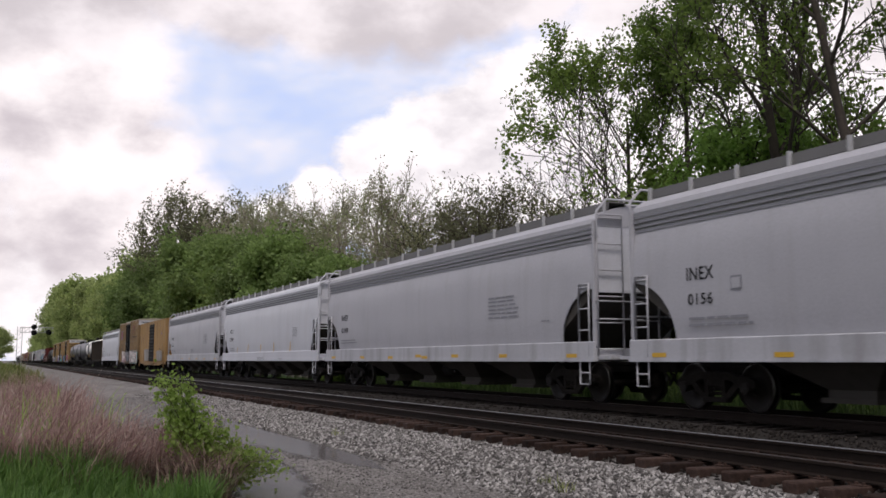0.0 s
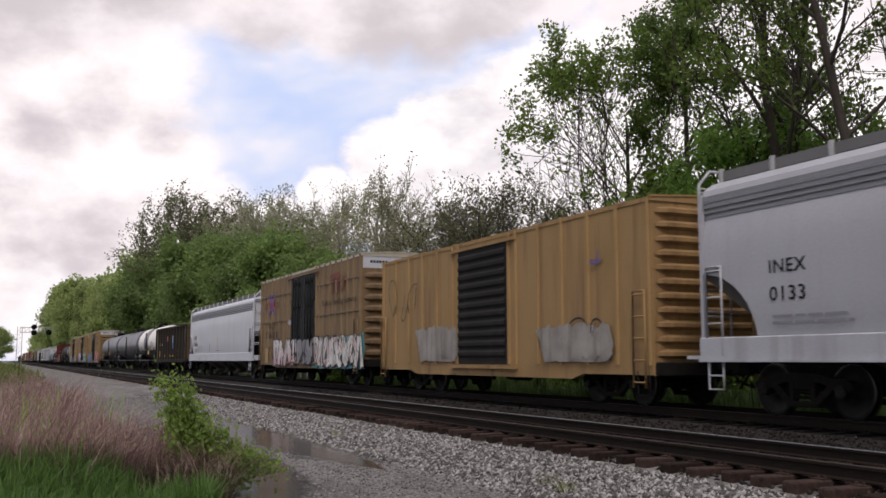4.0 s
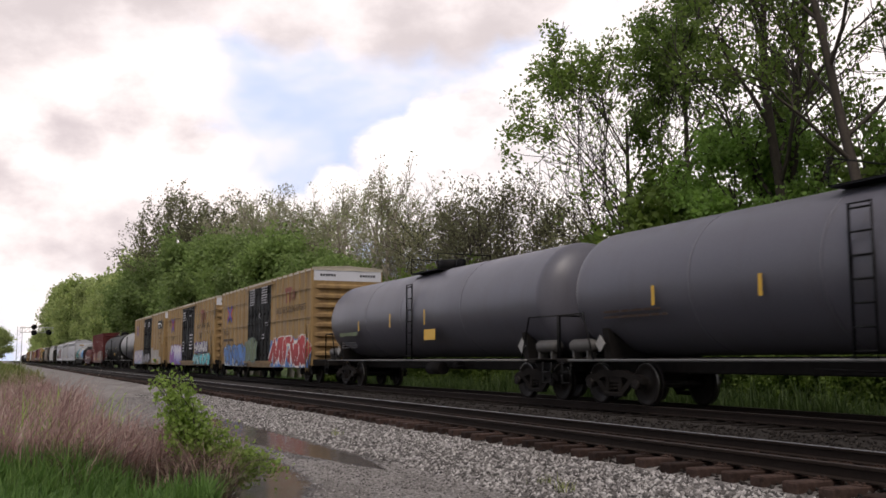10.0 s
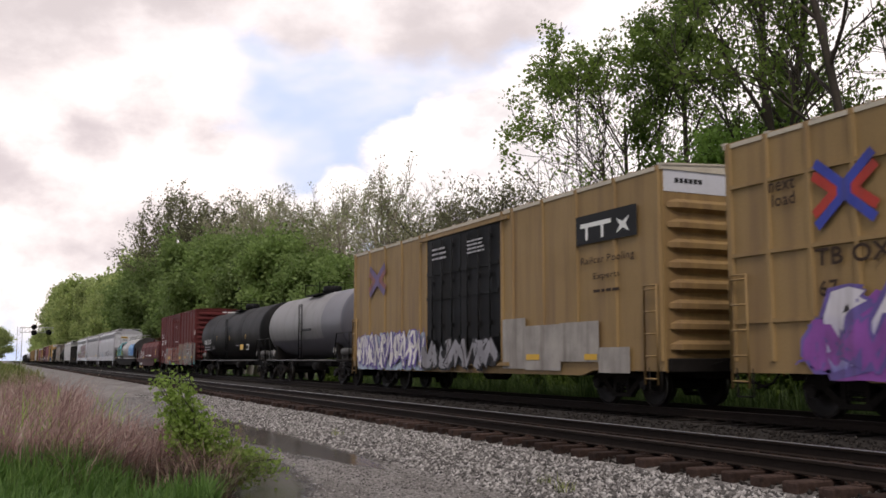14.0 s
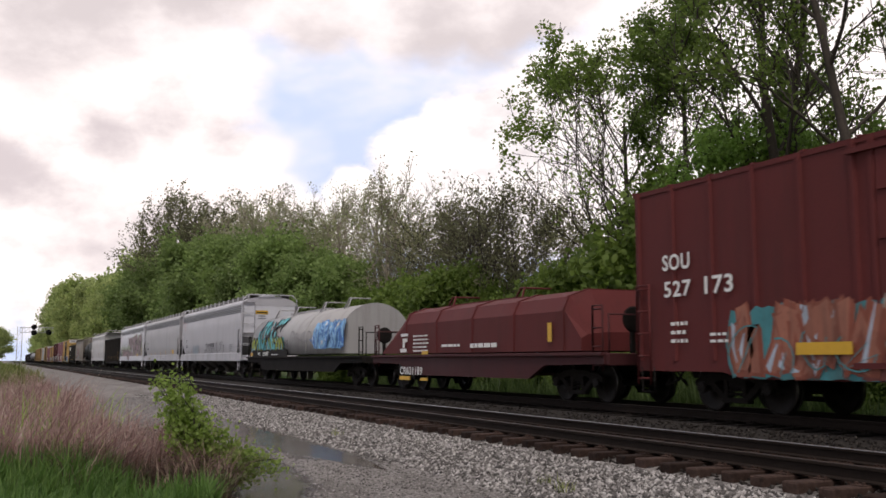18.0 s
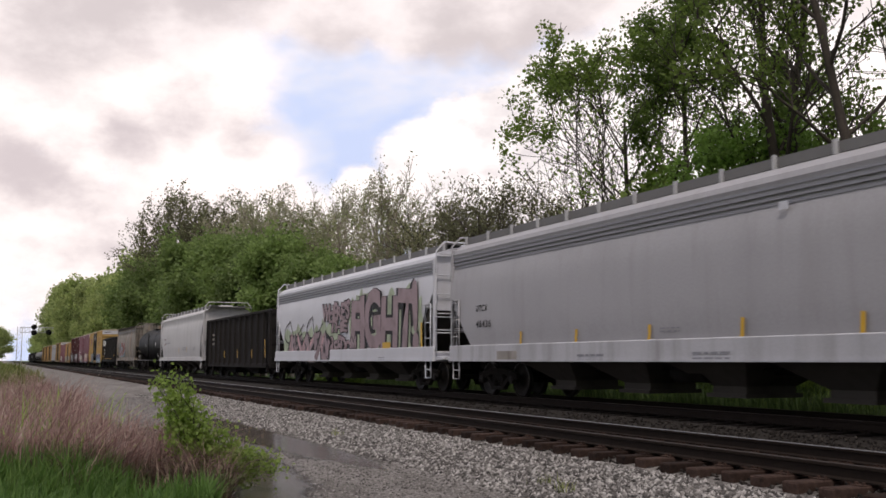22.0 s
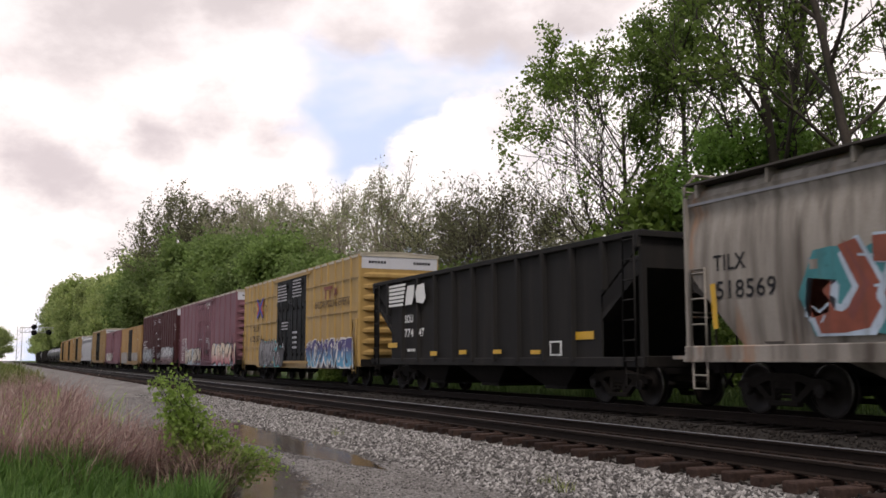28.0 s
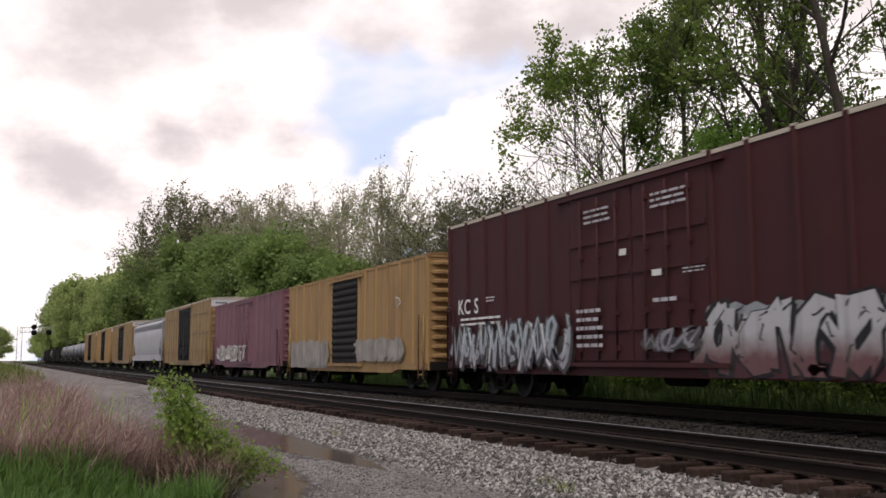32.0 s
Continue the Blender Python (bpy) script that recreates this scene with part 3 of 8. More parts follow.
grey = plant(tree("tree", "grey-green tree with crooked dark limbs", 21.0, 71, m_leaf_brown, m_bark, 9, 0.24, 0.3, G_LINE, 0.5, 0.3, 0.5, 0.02,
                  spread=0.3, first=0.35, limbs=12, forks=(0, 5, 4), stems=2, up=0.8), -130, 22.5, 0)
again(grey, -120, 24.5, 100, 0.98)
again(grey, -140, 22.5, 200, 1.12)
G_BUSH = "bushes under the trees"
thicket = plant(tree("tree", "dense dark green tree under the tall crowns", 8.6, 131, m_leaf_thick, m_bark, 26, 0.13, 0.25, G_LINE, 0.62, 0.05, 0.3,
                    spread=0.3, first=0.12, limbs=13, forks=(0, 5, 4), stems=2, up=0.8), -23.2, 22.6, 0)
again(thicket, -27.0, 24.0, 120, 0.66)
again(thicket, -19.6, 23.8, 210, 0.85)
again(thicket, -16.4, 23.2, 310, 0.9)
again(thicket, -29.8, 25.0, 50, 0.55)
bush = plant(tree("bush", "bright green bushy tree in full leaf", 9.5, 83, m_leaf_bush, m_bark, 13, 0.27, 0.42, G_BUSH, 1.0, 0.05,
                  spread=0.42, first=0.08, limbs=14, forks=(0, 5, 4), stems=2, up=0.7), -77.0, 20.2, 0)
for x, y, rz, s in ((-83, 20.5, 60, 1.08), (-90, 20.0, 130, 1.12), (-97, 20.3, 210, 1.18), (-105, 20.2, 300, 1.25), (-70, 20.8, 20, 0.82), (-114, 20.5, 80, 1.2),
                    (-124, 20.4, 150, 1.25), (-135, 20.4, 220, 1.3), (-147, 20.2, 10, 1.35), (-160, 20.2, 70, 1.5), (-65, 22, 200, 0.75)):
    again(bush, x, y, rz, s)
under = plant(tree("bush", "dense dark green understorey bush", 4.6, 97, m_leaf_dark, m_bark, 11, 0.22, 0.3, G_BUSH, 1.0, 0.0,
                   spread=0.5, first=0.05, limbs=12, forks=(0, 5, 4), stems=3, up=0.6), -58, 21.8, 0)
rg = random.Random(12)
for k in range(22):
    x = -54 + k * 2.25
    again(under, x + rg.uniform(-0.7, 0.7), rg.uniform(21.2, 24.5) + (1.5 if x > -30 else 0), rg.uniform(0, 360), rg.uniform(0.85, 1.15) * (0.95 if x < -46 else 0.85 if x < -30 else 1.1))
for k in range(34):
    again(under, -64 + k * 1.9 + rg.uniform(-0.5, 0.5), rg.uniform(19.6, 20.8), rg.uniform(0, 360), rg.uniform(0.34, 0.5))
far_tree = plant(tree("tree", "rounded yellow-green tree in full leaf far down the line, paled for haze", 19.0, 103, m_leaf_far, m_bark, 7, 0.6, 0.65, G_LINE, 1.0, 0.08,
                      spread=0.34, first=0.12, limbs=14, forks=(0, 5, 4), up=0.6), -175, 24.0, 0)
x = -186.0
while x > -420:
    again(far_tree, x, 20.6 + rg.uniform(-0.3, 1.2), rg.uniform(0, 360), rg.uniform(0.94, 1.05) * (0.74 + 0.42 * min(1, (-x - 180) / 110)), 0.9)
    x -= rg.uniform(8, 11)
while x > -760:
    again(far_tree, x, 24.5 + rg.uniform(-0.5, 2.5), rg.uniform(0, 360), rg.uniform(0.8, 1.0), 0.95)
    x -= rg.uniform(12, 16)
G_LEFT = "trees on the near side far down the line"
for k in range(9):
    again(far_tree, -245 - k * 22, -3.0 + rg.uniform(-1.5, 1.8), rg.uniform(0, 360), rg.uniform(0.38, 0.46) + 0.03 * k, 1.2)["group"] = G_LEFT

# ---- verge: dry grass, green grass, weeds, a young shrub ----
def blades(name, pts, height, width, bend, rng, mat, label, toward=None):
    """Bent tapering grass blades, two quads each."""
    n = len(pts)
    a = rng.uniform(0, 2 * math.pi, n)
    d = np.stack([np.cos(a), np.sin(a), np.zeros(n)], 1)
    if toward is not None:
        d = d * 0.6 + np.array(toward)
    s = np.stack([-np.sin(a), np.cos(a), np.zeros(n)], 1)
    h = height * rng.uniform(0.5, 1.15, (n, 1)) * np.array([0.95 + 0.55 * noise.noise((p[0] * 0.45, p[1] * 0.9, 4)) for p in pts])[:, None]
    k = bend * rng.uniform(0.2, 1.2, (n, 1))
    up = np.array([[0, 0, 1.0]])
    w = width * rng.uniform(0.6, 1.3, (n, 1))
    mid = pts + up * h * 0.55 + d * k * h * 0.3
    tip = pts + up * h * (1 - 0.25 * k) + d * k * h
    v = np.stack([pts - s * w, pts + s * w, mid + s * w * 0.75, mid - s * w * 0.75, tip + s * w * 0.15, tip - s * w * 0.15], 1)
    base = np.arange(n)[:, None] * 6
    f = np.concatenate([base + np.array([[0, 1, 2, 3]]), base + np.array([[3, 2, 4, 5]])])
    ob = new(name, raw_mesh(name, v.reshape(-1, 3), f, mat))
    return tagged(ob, label, "grass", kind="stuff")


def field(n, x0, x1, y0, y1, rng, power=1.0, keep=None):
    x = x1 + (x0 - x1) * rng.random(n) ** power
    y = rng.uniform(y0, y1, n)
    if keep is not None:
        ok = np.array([keep(a, b_) for a, b_ in zip(x, y)])
        x, y = x[ok], y[ok]
    return np.array([(a, b_, ground_z(a, b_) - 0.02) for a, b_ in zip(x, y)])


rng = np.random.default_rng(5)
m_shrub = leafy("bright_shrub_leaves", (0.2, 0.31, 0.06), (0.29, 0.42, 0.085), (0.38, 0.52, 0.13), 0.62)
m_dry = leafy("dry_reddish_grass", (0.21, 0.11, 0.1), (0.345, 0.205, 0.183), (0.49, 0.345, 0.31), 0.38)
m_straw = leafy("straw_stalks", (0.35, 0.27, 0.22), (0.5, 0.4, 0.33), (0.62, 0.52, 0.44), 0.3)
m_dead = leafy("dead_brown_stems", (0.07, 0.045, 0.035), (0.13, 0.085, 0.065), (0.24, 0.17, 0.13), 0.2)
m_lush = leafy("lush_green_grass", (0.07, 0.145, 0.03), (0.11, 0.215, 0.045), (0.18, 0.31, 0.075), 0.55)
m_tuft = leafy("fresh_grass_tufts", (0.1, 0.165, 0.045), (0.145, 0.23, 0.06), (0.21, 0.31, 0.085), 0.58)
m_weed = leafy("yellowish_weeds", (0.1, 0.13, 0.03), (0.16, 0.19, 0.05), (0.24, 0.25, 0.08), 0.4)
edge = lambda x: 2.0 + 0.35 * math.sin(x * 0.35) + 0.25 * noise.noise((x * 0.7, 0, 7))
clump = lambda x, y, k, s_: noise.noise((x * k, y * k * 1.4, s_))
blades("dry_grass", field(24000, -75, -12.2, -3.5, 2.4, rng, 1.7, lambda x, y: y < edge(x) and clump(x, y, 0.5, 2) > -0.3), 1.0, 0.008, 1.15, rng, m_dry,
       "tall dry reddish-brown grass bending in the wind", (0.1, 0.35, 0))
blades("flattened_dry_grass", field(9000, -40, -12.0, -3.5, 2.3, rng, 1.6, lambda x, y: y < edge(x) and clump(x, y, 0.7, 12) > -0.1), 0.85, 0.008, 2.0, rng, m_dry,
       "matted dry grass blown over", (-0.35, -0.3, 0))
blades("dry_stalks", field(2600, -60, -13.0, -3.0, 2.3, rng, 1.6, lambda x, y: y < edge(x) + 0.1), 1.15, 0.006, 1.5, rng, m_straw,
       "long pale dry stalks among the grass")
blades("dead_stems", field(11000, -17.0, -11.2, 0.7, 2.7, rng, 1.0, lambda x, y: y < edge(x) + 0.45 and clump(x, y, 0.9, 21) > -0.15), 0.72, 0.007, 1.3, rng, m_dead,
       "tangled dead brown weed stems by the shrub")
blades("green_grass", field(36000, -18.5, -9.5, -2.5, 2.1, rng, 1.0, lambda x, y: y < edge(x) - 0.1 and (y < 1.3 + 0.3 * clump(x, y, 1.2, 61) or x > -10.8) and x > -15.6 - 2.2 * clump(x, y, 0.6, 8)), 0.55, 0.011, 0.9, rng, m_lush,
       "lush green grass at the edge of the gravel", (0.0, 0.1, 0))
blades("tall_green_grass", field(9000, -17.5, -10.5, -2.5, 2.3, rng, 1.0, lambda x, y: y < 1.3 and clump(x, y, 0.8, 50) > 0.08), 0.62, 0.012, 1.0, rng, m_tuft,
       "taller tufts of fresh green grass at the verge", (0.1, 0.1, 0))
blades("green_weeds", field(5200, -34, -12.5, -3.0, 2.6, rng, 1.3, lambda x, y: y < edge(x) + 0.35 and clump(x, y, 0.55, 33) > 0.32), 0.95, 0.014, 0.7, rng, m_shrub,
       "fresh green weeds coming up through the dry grass")
blades("weeds", field(20000, -190, -42, -3.0, 3.2, rng, 1.0, lambda x, y: y < 2.0 + 1.5 * noise.noise((x * 0.08, 0, 9)) and clump(x, y, 0.16, 40) > -0.05), 1.25, 0.026, 0.8, rng, m_weed,
       "yellow-green weeds along the verge")
blades("far_verge_grass", field(22000, -120, -6, 16.2, 21.5, rng, 1.5), 0.55, 0.02, 0.5, rng, m_lush, "green grass in the ditch beyond the tracks")
m_ditch = leafy("dull_ditch_grass", (0.04, 0.07, 0.02), (0.065, 0.105, 0.03), (0.1, 0.15, 0.045), 0.6)
blades("ditch_grass", field(16000, -46, 3, 16.3, 17.8, rng, 1.2), 1.3, 0.022, 0.7, rng, m_ditch, "tall dull green grass along the foot of the embankment", (0.15, -0.1, 0))

tufts = []
for x, y in ((-10.2, 6.2), (-10.9, 6.35), (-7.1, 7.5), (-19.5, 6.4)):
    for k in range(26):
        tufts.append((x + rg.gauss(0, 0.07), y + rg.gauss(0, 0.06), ground_z(x, y)))
blades("ballast_weeds", np.array(tufts), 0.15, 0.005, 0.9, rng, m_weed, "small green weed tufts growing in the ballast")

shrub = thing("shrub", "young bright green shrub with several stems beside the gravel", "shrub")
sr = random.Random(31)
stub, tip_pts = [], []
SIDE = Vector((math.sin(TURN), math.cos(TURN), 0))
for k in range(33):
    spire = k < 7
    across = sr.uniform(-0.62, -0.34) if spire else sr.uniform(-0.5, 0.85)
    tall = sr.uniform(1.25, 1.55) if spire else max(0.2, 1.22 - 0.35 * (across + 0.45) - 0.62 * max(0, across)) * sr.uniform(0.55, 1.0)
    goal = SIDE * across + Vector((sr.uniform(-0.2, 0.2), sr.uniform(-0.2, 0.2), tall))
    p = [(SIDE * sr.uniform(-0.15, 0.15)).lerp(goal, f) + Vector((sr.gauss(0, 0.03), sr.gauss(0, 0.03), 0.08 * math.sin(f * 3.1))) for f in (0, 0.25, 0.5, 0.75, 1)]
    stub.append((p, 0.012, 1))
    for j in range(36):
        f = 0.12 + 0.88 * j / 36
        i = min(3, int(f * 4))
        c = p[i].lerp(p[i + 1], f * 4 - i)
        w = 0.1 if not spire else 0.13 * (1.25 - f * 0.9)
        for q in range(6):
            tip_pts.append(c + Vector((sr.gauss(0, w), sr.gauss(0, w), sr.gauss(0, 0.06))))
for one in stub:
    part("stem", tube_mesh([one], m_bark, "stem", 0.003), None, shrub)
part("foliage", leaves(np.array([tuple(v) for v in tip_pts]), 0.045, np.random.default_rng(3), m_shrub, "foliage"), None, shrub)
SHRUB_AT = (-12.35, 2.42, -0.63)
shrub.matrix_basis = pose(*SHRUB_AT)

# ---- puddles on the gravel lane ----
def soft_edge(m, t, b, o, lo, hi, rough):
    """Lets a sheet thin out raggedly towards its rim."""
    at = t.nodes.new("ShaderNodeAttribute")
    at.attribute_name = "depth"
    ad = t.nodes.new("ShaderNodeMath")
    ad.operation = "MULTIPLY_ADD"
    ad.inputs[1].default_value = rough
    t.links.new(noise_node(t, 3.0, 6, (0.5, 1, 1), "Object", 0.65), ad.inputs[0])
    t.links.new(at.outputs["Fac"], ad.inputs[2])
    mr = t.nodes.new("ShaderNodeMapRange")
    mr.inputs["From Min"].default_value, mr.inputs["From Max"].default_value = lo + rough / 2, hi + rough / 2
    t.links.new(ad.outputs["Value"], mr.inputs["Value"])
    tr = t.nodes.new("ShaderNodeBsdfTransparent")
    mx = t.nodes.new("ShaderNodeMixShader")
    t.links.new(mr.outputs["Result"], mx.inputs["Fac"])
    t.links.new(tr.outputs["BSDF"], mx.inputs[1])
    t.links.new(b.outputs["BSDF"], mx.inputs[2])
    t.links.new(mx.outputs["Shader"], o.inputs["Surface"])


m_water, t, b, o = nodes_of("muddy_water")
b.inputs["Base Color"].default_value = (0.085, 0.07, 0.058, 1)
b.inputs["Roughness"].default_value = 0.13
b.inputs["IOR"].default_value = 1.33
bumped(t, b, noise_node(t, 1.2, 2), 0.03, 0.02)
soft_edge(m_water, t, b, o, 0.02, 0.3, 0.7)
m_wet, t, b, o = nodes_of("wet_gravel_mud")
t.links.new(ramp(t, noise_node(t, 26, 5), [(0.35, (0.03, 0.026, 0.024)), (0.65, (0.1, 0.09, 0.083))]), b.inputs["Base Color"])
b.inputs["Roughness"].default_value = 0.4
bumped(t, b, noise_node(t, 26, 5), 0.5, 0.02)
soft_edge(m_wet, t, b, o, 0.1, 0.6, 1.0)


def puddle(line, label, seed, mat=None, lift=0.007, grow_=1.0, name="puddle"):
    """Still water along a line of (x, y, half width), with a ragged edge."""
    r = random.Random(seed)
    up_, dn = [], []
    m = 40
    for i in range(m + 1):
        f = i / m * (len(line) - 1)
        k = min(len(line) - 2, int(f))
        q = f - k
        x, y, w = (line[k][j] * (1 - q) + line[k + 1][j] * q for j in range(3))
        w *= grow_
        up_.append((x, y + w * (1 + 0.35 * noise.noise((x * 0.9, seed, 0)) + 0.2 * noise.noise((x * 3, seed, 4)))))
        dn.append((x, y - w * (1 + 0.35 * noise.noise((x * 0.9, seed, 9)) + 0.2 * noise.noise((x * 3, seed, 14)))))
    g = Geo()
    z = -0.645 + lift
    rows = 7
    deep = []
    for q in range(rows):
        f = q / (rows - 1)
        g.v += [(a[0], a[1] * (1 - f) + c[1] * f, z) for a, c in zip(up_, dn)]
        deep += [(1 - abs(2 * f - 1)) * min(1, i / 5, (m - i) / 5) for i in range(m + 1)]
    for q in range(rows - 1):
        for i in range(m):
            a = q * (m + 1) + i
            g.face(a, a + 1, a + m + 2, a + m + 1)
    me = g.mesh(name, mat or m_water)
    me.attributes.new("depth", "FLOAT", "POINT").data.foreach_set("value", deep)
    return tagged(new(name, me), label, "puddle", "puddles on the gravel lane", "structure")


POOLS = [[(-29, 5.3, 0.1), (-26, 5.4, 0.4), (-23.5, 5.35, 0.62), (-20.5, 5.1, 0.82), (-18.6, 5.1, 0.66), (-16.2, 5.25, 0.52), (-15, 5.3, 0.26), (-13.6, 5.3, 0.03)],
         [(-18, 3.9, 0.1), (-16.8, 3.85, 0.4), (-15.0, 3.65, 0.52), (-13.4, 3.4, 0.55), (-11.8, 3.1, 0.5), (-10.4, 2.75, 0.4), (-9.2, 2.5, 0.1)]]
puddle(POOLS[0], "long shallow puddle mirroring the train", 3)
puddle(POOLS[0], "dark wet gravel round the long puddle", 5, m_wet, 0.003, 1.45, "wet_ground")
puddle(POOLS[1], "dark wet gravel round the small puddle", 8, m_wet, 0.003, 1.4, "wet_ground")
puddle(POOLS[1], "small muddy puddle beside the shrub", 6)

# ---- ballast stones ----
def stones(name, n, x0, x1, y0, y1, size, seed, power, mat, label, keep=None):
    """Loose crushed stones, each a small irregular lump."""
    rg_ = np.random.default_rng(seed)
    x = x1 + (x0 - x1) * rg_.random(n) ** power
    y = rg_.uniform(y0, y1, n)
    if keep is not None:
        ok = keep(x, y, rg_)
        x, y = x[ok], y[ok]
        n = len(x)
    z = np.array([ground_z(a, b_) for a, b_ in zip(x, y)])
    s = size * rg_.uniform(0.55, 1.35, n)
    shape = np.array([(1, 0, 0), (-1, 0, 0), (0, 1, 0), (0, -1, 0), (0, 0, 0.8), (0, 0, -0.8)], float)
    v = shape[None] * s[:, None, None] * rg_.uniform(0.6, 1.25, (n, 6, 1)) + rg_.normal(size=(n, 6, 3)) * s[:, None, None] * 0.22
    a = rg_.uniform(0, 6.3, n)
    c_, s_ = np.cos(a)[:, None], np.sin(a)[:, None]
    v = np.stack([v[:, :, 0] * c_ - v[:, :, 1] * s_, v[:, :, 0] * s_ + v[:, :, 1] * c_, v[:, :, 2]], 2)
    v += np.stack([x, y, z + s * 0.15], 1)[:, None]
    tri = np.array([(0, 2, 4), (2, 1, 4), (1, 3, 4), (3, 0, 4), (2, 0, 5), (1, 2, 5), (3, 1, 5), (0, 3, 5)])
    f = (np.arange(n)[:, None, None] * 6 + tri[None]).reshape(-1, 3)
    ob = new(name, raw_mesh(name, v.reshape(-1, 3), f, mat))
    return tagged(ob, label, "gravel", kind="stuff")


def wet(x, y):
    """Where the puddles lie."""
    out = np.zeros(len(x), bool)
    for line in POOLS:
        px_, py_, pw = (np.array(q) for q in zip(*line))
        out |= np.abs(y - np.interp(x, px_, py_)) < np.interp(x, px_, pw, 0, 0) * 0.8
    return out


m_stone = leafy("crushed_limestone", (0.045, 0.042, 0.04), (0.155, 0.145, 0.14), (0.48, 0.46, 0.445), 0.0)
m_grit = leafy("lane_gravel", (0.075, 0.069, 0.066), (0.185, 0.173, 0.167), (0.42, 0.4, 0.39), 0.0)
# stained stone, its tone lowered again for the shade by the train
m_stone_dark = leafy("stained_shaded_ballast", (0.014, 0.012, 0.011), (0.027, 0.023, 0.021), (0.065, 0.057, 0.052), 0.0)
stones("ballast_shoulder", 46000, -48, -4.5, 5.75, 7.78, 0.032, 1, 1.55, m_stone, "grey crushed-stone ballast on the track shoulder")
stones("ballast_scatter", 34000, -45, -7, 2.3, 5.95, 0.017, 2, 1.6, m_grit, "small stones scattered over the gravel lane", lambda x, y, q: (q.random(len(x)) < 0.35 + 0.65 * ((y - 2.3) / 3.6) ** 2) & ~wet(x, y))
stones("ballast_between_rails", 16000, -45, -5, 7.9, 12.1, 0.034, 3, 1.5, m_stone_dark, "stained ballast between the rails, darkened further for shade")

# ---- the train ----
def run(q):
    """How far the train has rolled after q seconds; it gains a little speed."""
    return 15.99 * q + 0.01693 * q * q - 0.0000187 * q ** 3


TRAIN, WHEELS = [], []
m_truck = plain("grimy_cast_steel", (0.02, 0.0165, 0.0145), 0.85, 0.4, 12, bump=0.3)
m_wheel = plain("dark_wheel_steel", (0.02, 0.0165, 0.015), 0.55, 0.3, 8)
m_tread = plain("bright_wheel_tread", (0.2, 0.19, 0.18), 0.32, 0.3, 5, metal=1.0)
m_under = plain("sooty_underframe", (0.018, 0.0155, 0.0145), 0.85, 0.35, 6, bump=0.2)
m_black = paint("black_paint", (0.0065, 0.0065, 0.007), 0.55, 0.2, (0.035, 0.03, 0.027), 0.3)
m_white = paint("white_paint", (0.56, 0.565, 0.615), 0.5, 0.18, (0.3, 0.28, 0.26), 0.18)
m_grey = paint("pale_grey_paint", (0.42, 0.415, 0.452), 0.5, 0.22, (0.25, 0.23, 0.22), 0.22)
m_grey2 = paint("mid_grey_paint", (0.36, 0.352, 0.375), 0.5, 0.25, (0.2, 0.18, 0.17), 0.25)
# soot plus the shade beneath the hoppers in one dark tone
m_bay = paint("sooty_shaded_steel", (0.07, 0.063, 0.058), 0.8, 0.4, (0.03, 0.027, 0.024), 0.6)
m_hood = paint("chalky_white_hood", (0.36, 0.355, 0.36), 0.6, 0.35, (0.14, 0.12, 0.1), 0.4)
m_sill = paint("grimy_white_sill", (0.45, 0.45, 0.485), 0.55, 0.35, (0.13, 0.115, 0.1), 0.45, 0.0, 0.46)
m_board = paint("dull_grating", (0.15, 0.147, 0.147), 0.6, 0.2, (0.08, 0.07, 0.06), 0.2)
m_line = plain("grey_print_and_shade", (0.24, 0.24, 0.27), 0.6, 0.1)
m_drab = paint("drab_tan_paint", (0.235, 0.155, 0.078), 0.65, 0.5, (0.1, 0.06, 0.04), 0.65, 0.0, 0.42)
m_tan = paint("tan_paint", (0.275, 0.178, 0.074), 0.6, 0.5, (0.13, 0.075, 0.045), 0.62, 0.0, 0.45)
m_yellow = paint("yellow_paint", (0.385, 0.25, 0.085), 0.55, 0.35, (0.2, 0.115, 0.045), 0.4, 0.0, 0.46)
m_oldyel = paint("faded_yellow_paint", (0.34, 0.21, 0.088), 0.7, 0.5, (0.13, 0.06, 0.035), 0.75)
m_brown = paint("dark_brown_paint", (0.06, 0.02, 0.022), 0.6, 0.3, (0.03, 0.018, 0.016), 0.4)
m_red = paint("oxide_red_paint", (0.1, 0.0235, 0.0235), 0.6, 0.35, (0.05, 0.02, 0.018), 0.4)
m_purple = paint("faded_maroon_paint", (0.18, 0.08, 0.102), 0.65, 0.4, (0.09, 0.035, 0.045), 0.4)
m_coal = paint("sooty_black_paint", (0.021, 0.0198, 0.0195), 0.75, 0.35, (0.043, 0.037, 0.033), 0.5)
m_umber = paint("sooty_brown_paint", (0.03, 0.0245, 0.0205), 0.75, 0.35, (0.055, 0.042, 0.033), 0.5)
m_olive = paint("rusty_olive_paint", (0.135, 0.108, 0.066), 0.75, 0.5, (0.06, 0.038, 0.024), 0.6, 0.0, 0.46, 0.4)
m_soot = paint("coal_black_paint", (0.0185, 0.0165, 0.016), 0.8, 0.35, (0.028, 0.023, 0.02), 0.5)
m_rust = paint("rusty_brown_steel", (0.12, 0.075, 0.045), 0.8, 0.5, (0.05, 0.03, 0.02), 0.5)
m_dirty = paint("dirty_grey_paint", (0.31, 0.28, 0.25), 0.75, 0.7, (0.06, 0.045, 0.036), 0.97, 0.0, 0.42, 0.7)
m_dusty = paint("dusty_white_paint", (0.5, 0.49, 0.5), 0.6, 0.3, (0.24, 0.215, 0.19), 0.28, 0.0, 0.48)
m_cream = paint("warm_white_paint", (0.82, 0.78, 0.74), 0.45, 0.12, (0.3, 0.24, 0.19), 0.25, 0.0, 0.52)
